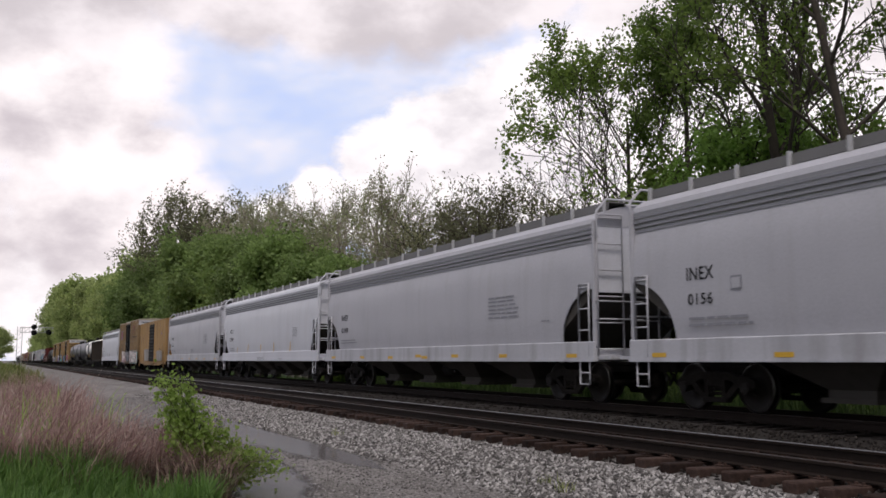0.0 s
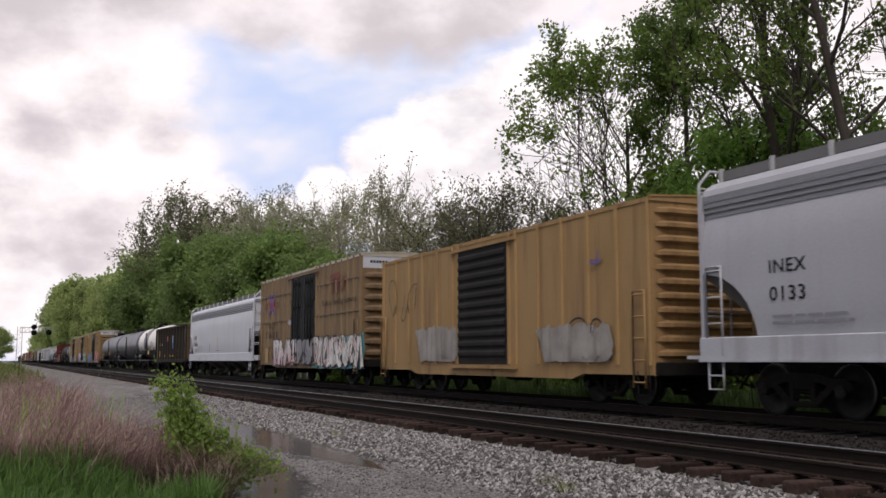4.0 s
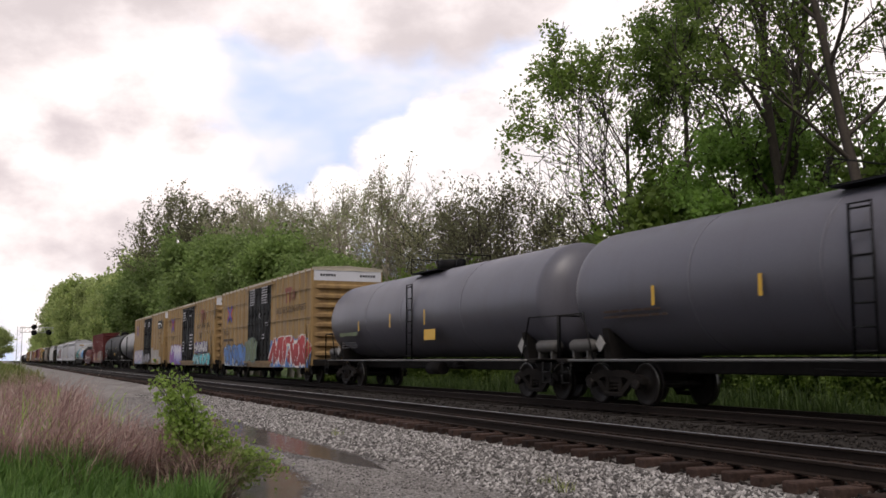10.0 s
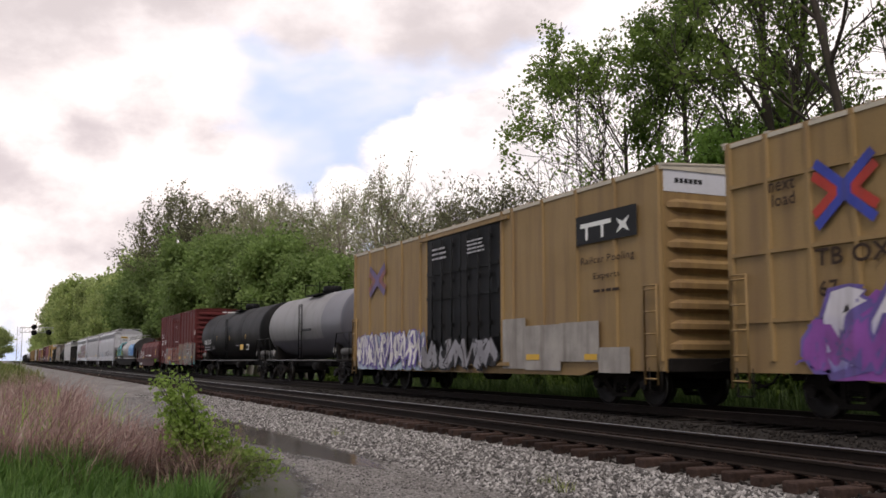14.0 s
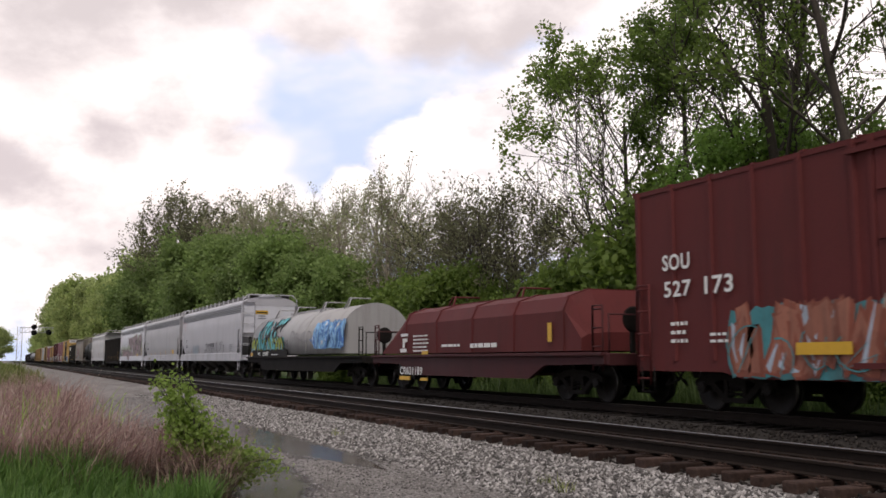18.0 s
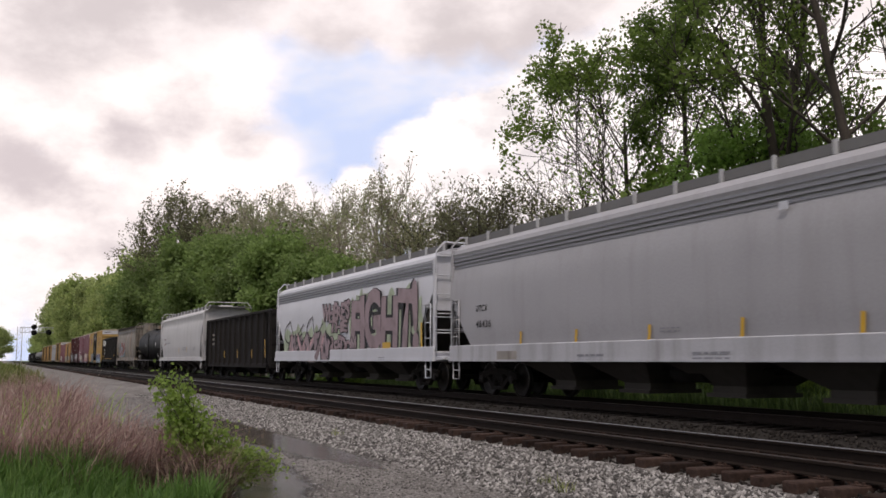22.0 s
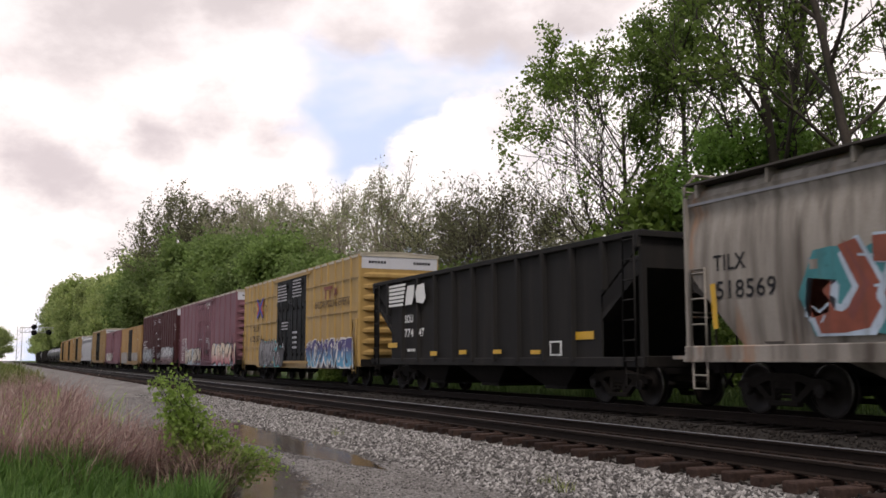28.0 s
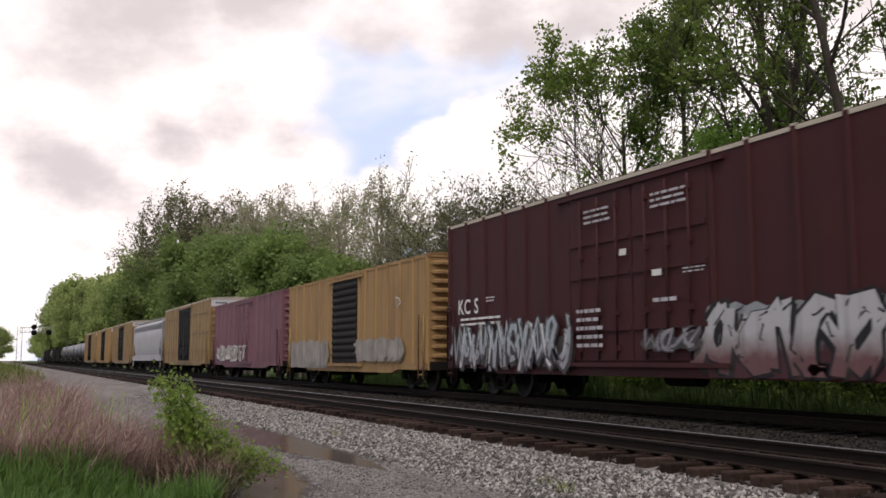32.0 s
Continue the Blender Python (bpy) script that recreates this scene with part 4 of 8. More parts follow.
m_tank = paint("black_tank_paint", (0.09, 0.088, 0.108), 0.38, 0.15, (0.06, 0.05, 0.045), 0.3)
m_steel = paint("weathered_grey_tank", (0.2, 0.195, 0.2), 0.5, 0.35, (0.06, 0.05, 0.045), 0.5)
m_roof = paint("dusty_roof_paint", (0.5, 0.45, 0.37), 0.55, 0.3, (0.2, 0.16, 0.12), 0.3)
m_silver = paint("galvanised_walkway", (0.4, 0.4, 0.41), 0.55, 0.2, (0.15, 0.13, 0.12), 0.2)
m_mark_w = plain("white_lettering", (0.75, 0.75, 0.74), 0.6, 0.06)
m_mark_k = plain("black_lettering", (0.02, 0.02, 0.022), 0.6, 0.06)
m_mark_b = plain("faded_lettering", (0.045, 0.028, 0.02), 0.6, 0.1)
m_reflex = plain("yellow_reflector", (0.62, 0.36, 0.02), 0.5, 0.08)


m_cyl = plain("dusty_dark_steel", (0.075, 0.07, 0.066), 0.6, 0.25)
sp_holder = plain("faded_placard", (0.3, 0.29, 0.28), 0.6, 0.2)


def truck(car, x):
    """A two-axle truck: bolster with side frames, springs, wheelsets."""
    def bolster(g):
        g.box(-0.2, 0.2, -1.05, 1.05, 0.0, 0.24, 0.03)
        g.box(-0.32, 0.32, -0.35, 0.35, 0.2, 0.42, 0.03)

    def frame_side(g):
        top = [(-1.12, 0.02), (-1.12, 0.12), (-0.98, 0.2), (-0.7, 0.22), (-0.35, 0.3), (0.35, 0.3), (0.7, 0.22), (0.98, 0.2), (1.12, 0.12), (1.12, 0.02)]
        g.prism(top + [(0.72, 0.04), (0.4, 0.15), (-0.4, 0.15), (-0.72, 0.04)], "y", -0.07, 0.07)
        for s in (-1, 1):
            g.prism([(s * 0.72, 0.06), (s * 0.6, 0.12), (s * 0.2, -0.2), (s * 0.32, -0.26)][::s], "y", -0.06, 0.06)
            g.box(s * 0.24 - 0.05, s * 0.24 + 0.05, -0.06, 0.06, -0.22, 0.2)
        g.box(-0.36, 0.36, -0.08, 0.08, -0.28, -0.18, 0.02)

    def springs(g):
        for sx in (-0.13, 0.0, 0.13):
            for k in range(4):
                g.lathe([(-0.16 + k * 0.075, 0.04), (-0.13 + k * 0.075, 0.058), (-0.10 + k * 0.075, 0.04)], "z", 8, (sx, 0, 0.02))

    def wheelset(g):
        g.cyl((0, -1.08, 0), (0, 1.08, 0), 0.075, 10)
        for s in (-1, 1):
            pr = [(-0.09, 0.1), (-0.07, 0.13), (-0.03, 0.15), (-0.025, 0.36), (-0.065, 0.4), (-0.068, 0.452), (0.035, 0.46), (0.042, 0.485), (0.062, 0.49),
                  (0.066, 0.40), (0.02, 0.37), (0.02, 0.16), (0.07, 0.12)]
            g.lathe([(s * a * -1 * -1 if s > 0 else -a, r) for a, r in [(-p, q) for p, q in pr]], "y", 28, (0, s * 0.755, 0))
            g.cyl((0, s * 1.0, 0), (0, s * 1.13, 0), 0.11, 12)
            for k in range(3):
                a = k * 2.094
                g.cyl((0.06 * math.cos(a), s * 1.13, 0.06 * math.sin(a)), (0.06 * math.cos(a), s * 1.15, 0.06 * math.sin(a)), 0.018, 6)

    def tread(g):
        for s in (-1, 1):
            a = s * 0.755
            g.lathe([(a + s * 0.07, 0.448), (a + s * 0.07, 0.457), (a + s * 0.064, 0.4615), (a - s * 0.036, 0.4655), (a - s * 0.04, 0.455)], "y", 28, caps=False)

    tk = part("truck", shared("truck", bolster, m_truck), None, car, "grimy cast-steel freight truck", (x, 0, 0.46))
    for y in (-1.0, 1.0):
        part("side_frame", shared("side_frame", frame_side, m_truck), None, tk, "", (0, y, 0))
        tagged(part("spring_nest", shared("spring_nest", springs, m_truck), None, tk, "", (0, y, 0)), kind="stuff")
    for dx in (-0.89, 0.89):
        if "wheelset" not in SHARED:
            g_wheel, g_tread = Geo(), Geo()
            wheelset(g_wheel)
            tread(g_tread)
            SHARED["wheelset"] = layered("wheelset", [(g_wheel, m_wheel), (g_tread, m_tread)])
        w = part("wheelset", SHARED["wheelset"], None, tk, "", (dx, 0, 0))
        WHEELS.append((w, dx, x + dx, car))


def spin_wheels():
    """Wheels turn while they roll past the camera's side."""
    place = {car.name: x for car, x in TRAIN}
    for w, dx, off, car in WHEELS:
        x0 = place[car.name] + off
        steps = [k / 30 for k in range(961) if -34 < x0 + run(k / 30) < -7]
        turn = lambda q: math.degrees((run(q) - run(steps[0])) / 0.46)
        if len(steps) < 2:
            continue
        rows = [(q, pose(dx, 0, 0, 0, turn(q) % 360, 0)) for q in steps]
        if steps[0] > 0.05:
            rows.insert(0, (0, pose(dx, 0, 0)))
        if steps[-1] < 31.95:
            rows.append((32, rows[-1][1]))
        walk(w, rows)


def couplers(car, h, z=0.86, reach=0.75):
    """Draft gear, knuckle and air hose at both ends; h is half the body's length."""
    def make(g):
        g.box(-0.5, 0.05, -0.2, 0.2, -0.17, 0.17, 0.03)
        g.box(0.05, reach - 0.22, -0.07, 0.07, -0.09, 0.09, 0.02)
        g.prism([(reach - 0.24, -0.16), (reach - 0.02, -0.2), (reach + 0.06, -0.12), (reach - 0.02, -0.03), (reach + 0.0, 0.06), (reach - 0.08, 0.17), (reach - 0.24, 0.12)], "z", -0.14, 0.14)
        g.path([(0.1, 0.3, -0.05), (0.3, 0.32, -0.3), (reach - 0.1, 0.22, -0.42), (reach + 0.02, 0.05, -0.3)], 0.028, 6)
        g.path([(0.02, -1.3, 0.02), (0.05, -0.6, 0.0), (0.2, -0.3, 0.1)], 0.018, 5)
    for s in (-1, 1):
        part("coupler", shared("coupler:%.2f" % reach, make, m_under), None, car, "", pose(s * h, 0, z, 0, 0, 0 if s > 0 else 180))


def ladder(car, x, y, z0, z1, mat, wide=0.42, along="x", name="ladder", step=0.36):
    """Two stiles with round rungs; along: the way in which the rungs run."""
    n = max(2, int((z1 - z0) / step))
    put = (lambda q, z: (q, 0, z)) if along == "x" else (lambda q, z: (0, q, z))
    key = "%.2f,%.2f,%.2f%s" % (z0, z1, wide, along)
    rail = lambda g: g.path([put(-wide / 2, z0), put(-wide / 2, z1), put(wide / 2, z1), put(wide / 2, z0)], 0.026, 4)
    ob = part(name, shared(name + ":" + key, rail, mat), None, car, "", (x, y, 0))
    bar = shared("rung:%.2f%s" % (wide, along), lambda g: g.cyl(put(-wide / 2, 0), put(wide / 2, 0), 0.018, 6), mat)
    for k in range(n):
        part("rung", bar, None, ob, "", (0, 0, z0 + 0.12 + k * (z1 - z0 - 0.2) / max(1, n - 1)))
    return ob


def stirrup(car, x, y, mat, z=0.95):
    def make(g):
        g.path([(-0.2, 0, z), (-0.2, 0, z - 0.5), (0.2, 0, z - 0.5), (0.2, 0, z)], 0.02, 6)
        g.path([(-0.2, 0, z - 0.25), (0.2, 0, z - 0.25)], 0.018, 6)
    part("stirrup", shared("stirrup:%.2f" % z, make, mat), None, car, "", (x, y, 0))


def text_mesh(words, size, fat, mat, thick=0.0):
    k = ("text", words, size, fat, mat.name)
    if k not in SHARED:
        cu = bpy.data.curves.new("letters", "FONT")
        cu.body, cu.size, cu.offset, cu.extrude, cu.resolution_u = words, size, fat, thick, 3
        cu.space_character = 1.08
        tmp = bpy.data.objects.new("letters", cu)
        me = bpy.data.meshes.new_from_object(tmp)
        bpy.data.objects.remove(tmp)
        bpy.data.curves.remove(cu)
        me.materials.clear()
        me.materials.append(mat)
        SHARED[k] = me
    return SHARED[k]


def bounds(me):
    co = np.empty(len(me.vertices) * 3, np.float32)
    me.vertices.foreach_get("co", co)
    co = co.reshape(-1, 3)
    return co.min(0), co.max(0)


WIDTHS = {}


def spacing(words, fat):
    """Where each letter of a line starts, and the line's bounds, at size 1."""
    k = (words, fat)
    if k not in WIDTHS:
        spots, lows, highs = [], [], []
        for i, ch in enumerate(words):
            if ch == " ":
                continue
            own = bounds(text_mesh(ch, 1.0, fat, m_mark_k))
            line = bounds(text_mesh(words[:i + 1], 1.0, fat, m_mark_k))
            spots.append((ch, line[1][0] - own[1][0], own))
            lows.append(own[0][1])
            highs.append(own[1][1])
        first, last = spots[0], spots[-1]
        WIDTHS[k] = spots, first[1] + first[2][0][0], last[1] + last[2][1][0], min(lows), max(highs)
    return WIDTHS[k]


def write(car, words, x, z, w, h, mat, y=-1.59, fat=0.0, name="letter", wild=0.0, bend=None):
    """Letters on the side that faces the camera, fitted into w by h from the lower start x, z; wild: how unevenly they stand."""
    spots, x0, x1, z0, z1 = spacing(words, fat)
    kx, kz = w / (x1 - x0), h / (z1 - z0)
    r = random.Random(words)
    for k, (ch, at, own) in enumerate(spots):
        me = text_mesh(ch, 1.0, fat, mat)
        jx, jz, turn, dz = (1 + wild * r.uniform(0.5, 1.2), 1 + wild * r.uniform(-0.6, 0.9), wild * r.uniform(-22, 22), wild * r.uniform(-0.25, 0.1) * h)
        mid = ((own[0][0] + own[1][0]) / 2, own[0][1])
        m = Matrix.Translation((x + (at + mid[0] - x0) * kx, y - (0.0012 * k if wild else 0), z + (mid[1] - z0) * kz + dz)) @ Euler((radians(90), 0, 0)).to_matrix().to_4x4()
        m = m @ Matrix.Rotation(radians(turn), 4, "Z") @ Matrix.Diagonal((kx * jx, kz * jz, 1, 1)) @ Matrix.Translation((-mid[0], -mid[1], 0))
        if bend:
            me = me.copy()
            back = m.inverted()
            for v in me.vertices:
                p = m @ v.co
                v.co = back @ Vector((p.x, p.y + bend(p.z), p.z))
        part(name, me, None, car, "", m)


def bars(car, rows, mat, y, name="small_print"):
    """Print too small to read: bars of (x0, x1, z0, z1)."""
    g = Geo()
    for x0, x1, z0, z1 in rows:
        g.box(x0, x1, -0.002, 0.0, z0, z1)
    return tagged(part(name, g, mat, car, "", (0, y, 0)), kind="stuff")


def print_block(car, x, z, w, h, n, mat, y, seed=1):
    r = random.Random(seed)
    rows, dz = [], h / n
    for k in range(n):
        x0 = x
        while x0 < x + w * r.uniform(0.75, 1.0):
            ln = r.uniform(0.08, 0.3) * max(0.5, w)
            rows.append((x0, min(x + w, x0 + ln), z + h - (k + 0.7) * dz, z + h - (k + 0.28) * dz))
            x0 += ln + 0.05
    return bars(car, rows, mat, y)


def stroke(g, pts, w, y, bend=None):
    """A fat flat stroke through pts (x, z), facing the camera."""
    for (x0, z0), (x1, z1) in zip(pts, pts[1:]):
        d = Vector((x1 - x0, z1 - z0))
        if d.length < 1e-4:
            continue
        d.normalize()
        e, o_ = d * w * 0.42, Vector((-d.y, d.x)) * w * 0.5
        a, b_ = Vector((x0, z0)) - e, Vector((x1, z1)) + e
        steps = 6 if bend else 1
        for k in range(steps):
            c, d_ = a.lerp(b_, k / steps), a.lerp(b_, (k + 1) / steps)
            n = len(g.v)
            g.v += [(p.x, y + (bend(p.y) if bend else 0), p.y) for p in (c - o_, d_ - o_, d_ + o_, c + o_)]
            g.face(n, n + 1, n + 2, n + 3)


def blob(g, cx, cz, rx, rz, y, r, n=14, rough=0.25):
    k = len(g.v)
    for i in range(n):
        a, q = 2 * math.pi * i / n, 1 + r.uniform(-rough, rough)
        g.v.append((cx + math.cos(a) * rx * q, y, cz + math.sin(a) * rz * q))
    g.face(*range(k, k + n))


def ribbon(g, pts, w0, w1, y, bend=None, slant=0.0, lo=-9.0, hi=9.0):
    """A flat band along pts (x, z) with mitred corners, its width going from w0 to w1."""
    p = [Vector(q) for q in pts]
    m = len(p)
    n0 = len(g.v)
    for i, c in enumerate(p):
        d0 = (c - p[i - 1]).normalized() if i else (p[1] - c).normalized()
        d1 = (p[i + 1] - c).normalized() if i < m - 1 else d0
        d = (d0 + d1).normalized() if (d0 + d1).length > 0.3 else d1
        side = Vector((-d.y, d.x))
        w = (w0 + (w1 - w0) * i / (m - 1)) * 0.5
        reach = w / max(0.72, abs(side.dot(Vector((-d0.y, d0.x)))))
        push = d * (w * (slant if i == m - 1 else -slant if i == 0 else 0))
        for q in (c - side * reach + push, c + side * reach - push):
            q.y = min(hi, max(lo, q.y))
            g.v.append((q.x, y + (bend(q.y) if bend else 0), q.y))
    for i in range(m - 1):
        a = n0 + 2 * i
        g.face(a, a + 2, a + 3, a + 1)


def graffiti(car, x0, x1, z0, z1, fill, edge, y, n=5, seed=1, back=None, shine=None, fat=0.3, lean=0.12, bend=None, ink=2, line=0.24):
    """A spray-painted piece: a ragged ground colour, and interlocking angular shapes with outlines, shadows and glints."""
    r = random.Random(seed)
    z0 = max(z0, 0.66)
    step, h = (x1 - x0) / n, z1 - z0
    hi, lo = (1.02, 0.0) if back else (0.72, 0.14)
    g = Geo()
    m = n * 4
    rows = []
    for q in (0, 0.25, 0.5, 0.75, 1):
        row = []
        for i in range(m + 1):
            a = noise.noise((i * 0.55, seed, 3)) * 0.2
            b_ = noise.noise((i * 0.55, seed, 9)) * 0.14
            x = x0 + (x1 - x0) * (i / m) + (0.5 - abs(q - 0.5)) * step * (-0.5 if i == 0 else 0.5 if i == m else 0)
            z = z0 + h * ((lo + b_) * (1 - q) + (hi - 0.12 + a) * q)
            row.append((x, bend(z) if bend else 0, max(z0, z)))
        rows.append(row)
    g.loft(rows, False, False, False)
    holder = part("graffiti", g, back or edge, car, "spray-painted graffiti on the car side", (0, y, 0))
    w = min(step * 0.5, h * 0.34) * (0.7 + fat)
    rim = min(0.06, w * line)
    lift = -0.003
    for k in range(n):
        cx = x0 + step * (k + 0.5)
        at = lambda a, b_: (cx + (a + lean * (b_ - 0.5) * 2) * step, z0 + h * min(0.97, max(0.03, b_)))
        strokes = []
        for i in range(r.choice((2, 3, 3))):
            form = r.random()
            if form < 0.45:
                m_, hi_ = r.choice((3, 4, 4, 5)), r.random() < 0.5
                pts = []
                for q in range(m_):
                    pts.append(at(-0.62 + 1.24 * q / (m_ - 1) + r.uniform(-0.18, 0.18), r.uniform(0.6, 0.98) if hi_ else r.uniform(0.02, 0.42)))
                    hi_ = not hi_
            elif form < 0.75:
                a0, sweep, ra, rb = r.uniform(0, 6.3), r.choice((-1, 1)) * r.uniform(2.4, 4.4), r.uniform(0.28, 0.5), r.uniform(0.28, 0.44)
                ca, cb = r.uniform(-0.25, 0.25), r.uniform(0.4, 0.6)
                pts = [at(ca + ra * math.cos(a0 + sweep * q / 5), cb + rb * math.sin(a0 + sweep * q / 5)) for q in range(6)]
                pts.append(at(r.uniform(-0.75, 0.75), r.uniform(0.05, 0.95)))
            else:
                a = r.uniform(-0.5, 0.5)
                pts = [at(a + r.uniform(-0.3, 0.3), r.uniform(0.02, 0.2)), at(a, r.uniform(0.4, 0.6)), at(a + r.uniform(-0.5, 0.5), r.uniform(0.82, 0.98))]
            strokes.append(pts)
        ga, gb, gc, gd = Geo(), Geo(), Geo(), Geo()
        for pts in strokes:
            wa, wb = w * r.uniform(0.75, 1.25), w * r.uniform(0.55, 1.2)
            sl = r.uniform(-0.5, 0.5)
            ribbon(ga, [(a + rim * 0.9, max(z0, b_ - rim * 1.1)) for a, b_ in pts], wa + rim, wb + rim, lift, bend, sl, z0, z1)
            ribbon(ga, pts, wa + rim * 1.6, wb + rim * 1.6, lift - 0.0004, bend, sl, z0, z1)
            lift -= 0.0008
        for pts in strokes:
            wa, wb = w * r.uniform(0.7, 1.0), w * r.uniform(0.5, 1.0)
            ribbon(gb, pts, wa, wb, lift, bend, r.uniform(-0.4, 0.4), z0 + rim * 0.8, z1 - rim * 0.8)
            lift -= 0.0004
            if shine and r.random() < 0.6:
                ribbon(gc, [(a - w * 0.12, b_ + w * 0.1) for a, b_ in pts[:r.choice((2, 3))]], wa * 0.5, wb * 0.12, lift, bend, 0.4, z0 + rim, z1 - rim)
                lift -= 0.0004
            for q in range(ink):
                a = pts[r.randrange(len(pts))]
                c = (a[0] + r.uniform(-0.2, 0.2) * step, min(z1 - 0.2 * h, max(z0 + 0.2 * h, a[1])))
                d = (c[0] + r.uniform(-0.25, 0.25) * step, c[1] + r.uniform(-0.18, 0.18) * h)
                ribbon(gd, [c, d, (d[0] + r.uniform(-0.12, 0.12) * step, d[1] + r.uniform(-0.08, 0.08) * h)], rim * 0.8, rim * 0.35, lift, bend)
                lift -= 0.0004
        part("graffiti_shape", layered("graffiti_shape", [(ga, edge), (gb, fill), (gc, shine or fill), (gd, edge)]), None, holder)
    return holder


def tag_scrawl(car, x, z, w, h, mat, y, seed=1, n=4, thin=0.05):
    """A thin looping hand-drawn tag, stroke by stroke."""
    r = random.Random(seed)
    for k in range(n):
        cx, cz = x + w * (k + 0.5) / n, z + h * r.uniform(0.4, 0.6)
        rx, rz, a0 = w / n * r.uniform(0.4, 0.7), h * r.uniform(0.28, 0.5), r.uniform(0, 6.3)
        turn_ = r.choice((-1, 1)) * r.uniform(2.0, 4.5)
        m = 8
        pts = [(cx + rx * math.cos(a0 + turn_ * i / m) * (1 - 0.3 * i / m) + 0.3 * rx * i / m, cz + rz * math.sin(a0 + turn_ * i / m)) for i in range(m + 1)]
        pts += [(cx + r.uniform(-0.9, 0.9) * rx, cz - rz * r.uniform(0.6, 1.1)), (cx + r.uniform(0.2, 1.2) * rx, cz + rz * r.uniform(0.2, 0.9))]
        g = Geo()
        ribbon(g, pts, thin, thin * 0.6, -0.001 * k)
        part("scrawl", g, mat, car, "", (0, y, 0))


def ribbon_cross(car, x, z, w, h, y=-1.625, worn=False):
    """A painted cross of one red and one blue ribbon."""
    for nm, col_, pts in (("red_ribbon", "b03a30" if not worn else "8a5a58", [(0, 0.8), (0.34, 0.52), (0.34, 0.48), (0.0, 0.2)]), ("blue_ribbon", "3a45a0" if not worn else "6a5a80", [(0.04, 0.98), (0.455, 0.6), (0.455, 0.4), (0.04, 0.02)])):
        for flip in (0, 1):
            g = Geo()
            p = [((1 - a if flip else a) * w + x, b_ * h + z) for a, b_ in pts]
            ribbon(g, p, w * 0.13, w * 0.13, -0.001 * flip)
            part(nm, g, spray(nm + ("_worn" if worn else ""), col_), car, "", (0, y - (0.003 if nm[0] == "b" else 0), 0))


def red_mark(car, x, z, w, h, mat, y=-1.625):
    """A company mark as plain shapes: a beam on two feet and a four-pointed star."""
    g = Geo()
    t_ = h * 0.26
    g.box(x, x + w * 0.62, -0.002, 0, z + h - t_, z + h)
    for a in (0.1, 0.42):
        g.box(x + w * a, x + w * a + t_, -0.002, 0, z, z + h - t_)
    n = len(g.v)
    cx, cz = x + w * 0.84, z + h * 0.5
    g.v += [(cx + w * 0.17 * (1 if k % 2 == 0 else 0.35) * math.cos(k * 0.7854 + 0.7854), -0.002, cz + h * 0.62 * (1 if k % 2 == 0 else 0.3) * math.sin(k * 0.7854 + 0.7854)) for k in range(8)]
    g.face(*range(n, n + 8))
    part("painted_mark", g, mat, car, "", (0, y, 0))


def stick(car, x, z0, z1, mat=None, y=-1.6, lean=0.0, w=0.1):
    """An upright reflective strip."""
    g = Geo()
    stroke(g, [(x + lean, z0 + w * 0.4), (x, z1 - w * 0.4)], w, 0)
    part("reflector", g, mat or m_reflex, car, "", (0, y, 0))


def panel(car, x, z, w, h, mat, y=-1.59, name="placard"):
    g = Geo()
    g.box(x, x + w, -0.004, 0, z, z + h)
    return part(name, g, mat, car, "", (0, y, 0))


def end_sign(car, x, y, z, w, h, mat, name="placard"):
    """A flat plate on the end that faces the way the train goes."""
    part(name, Geo().box(0, 0.004, y, y + w, z, z + h), mat, car, "", (x, 0, 0))


def spray(name, h):
    """Sprayed paint: cloudy tone, thin spots, dirt running down."""
    k = "spray_" + name
    if k not in MATS:
        col = rgb(h)
        m, t, b, o = nodes_of(k)
        c = ramp(t, noise_node(t, 1.6, 4, (1, 1, 0.8)), [(0.3, scaled(col, 0.72)), (0.52, col), (0.72, scaled(col, 1.22))])
        c = mixed(t, ramp(t, noise_node(t, 1.0, 6, (4.0, 4.0, 0.35)), [(0.48, (0, 0, 0)), (0.75, (0.55, 0.55, 0.55))]), c, (0.075, 0.055, 0.045))
        c = mixed(t, ramp(t, noise_node(t, 11, 4), [(0.58, (0, 0, 0)), (0.76, (0.5, 0.5, 0.5))]), c, scaled(col, 0.5))
        t.links.new(c, b.inputs["Base Color"])
        b.inputs["Roughness"].default_value, b.inputs["Specular IOR Level"].default_value = 0.62, 0.3
        MATS[k] = m
    return MATS[k]


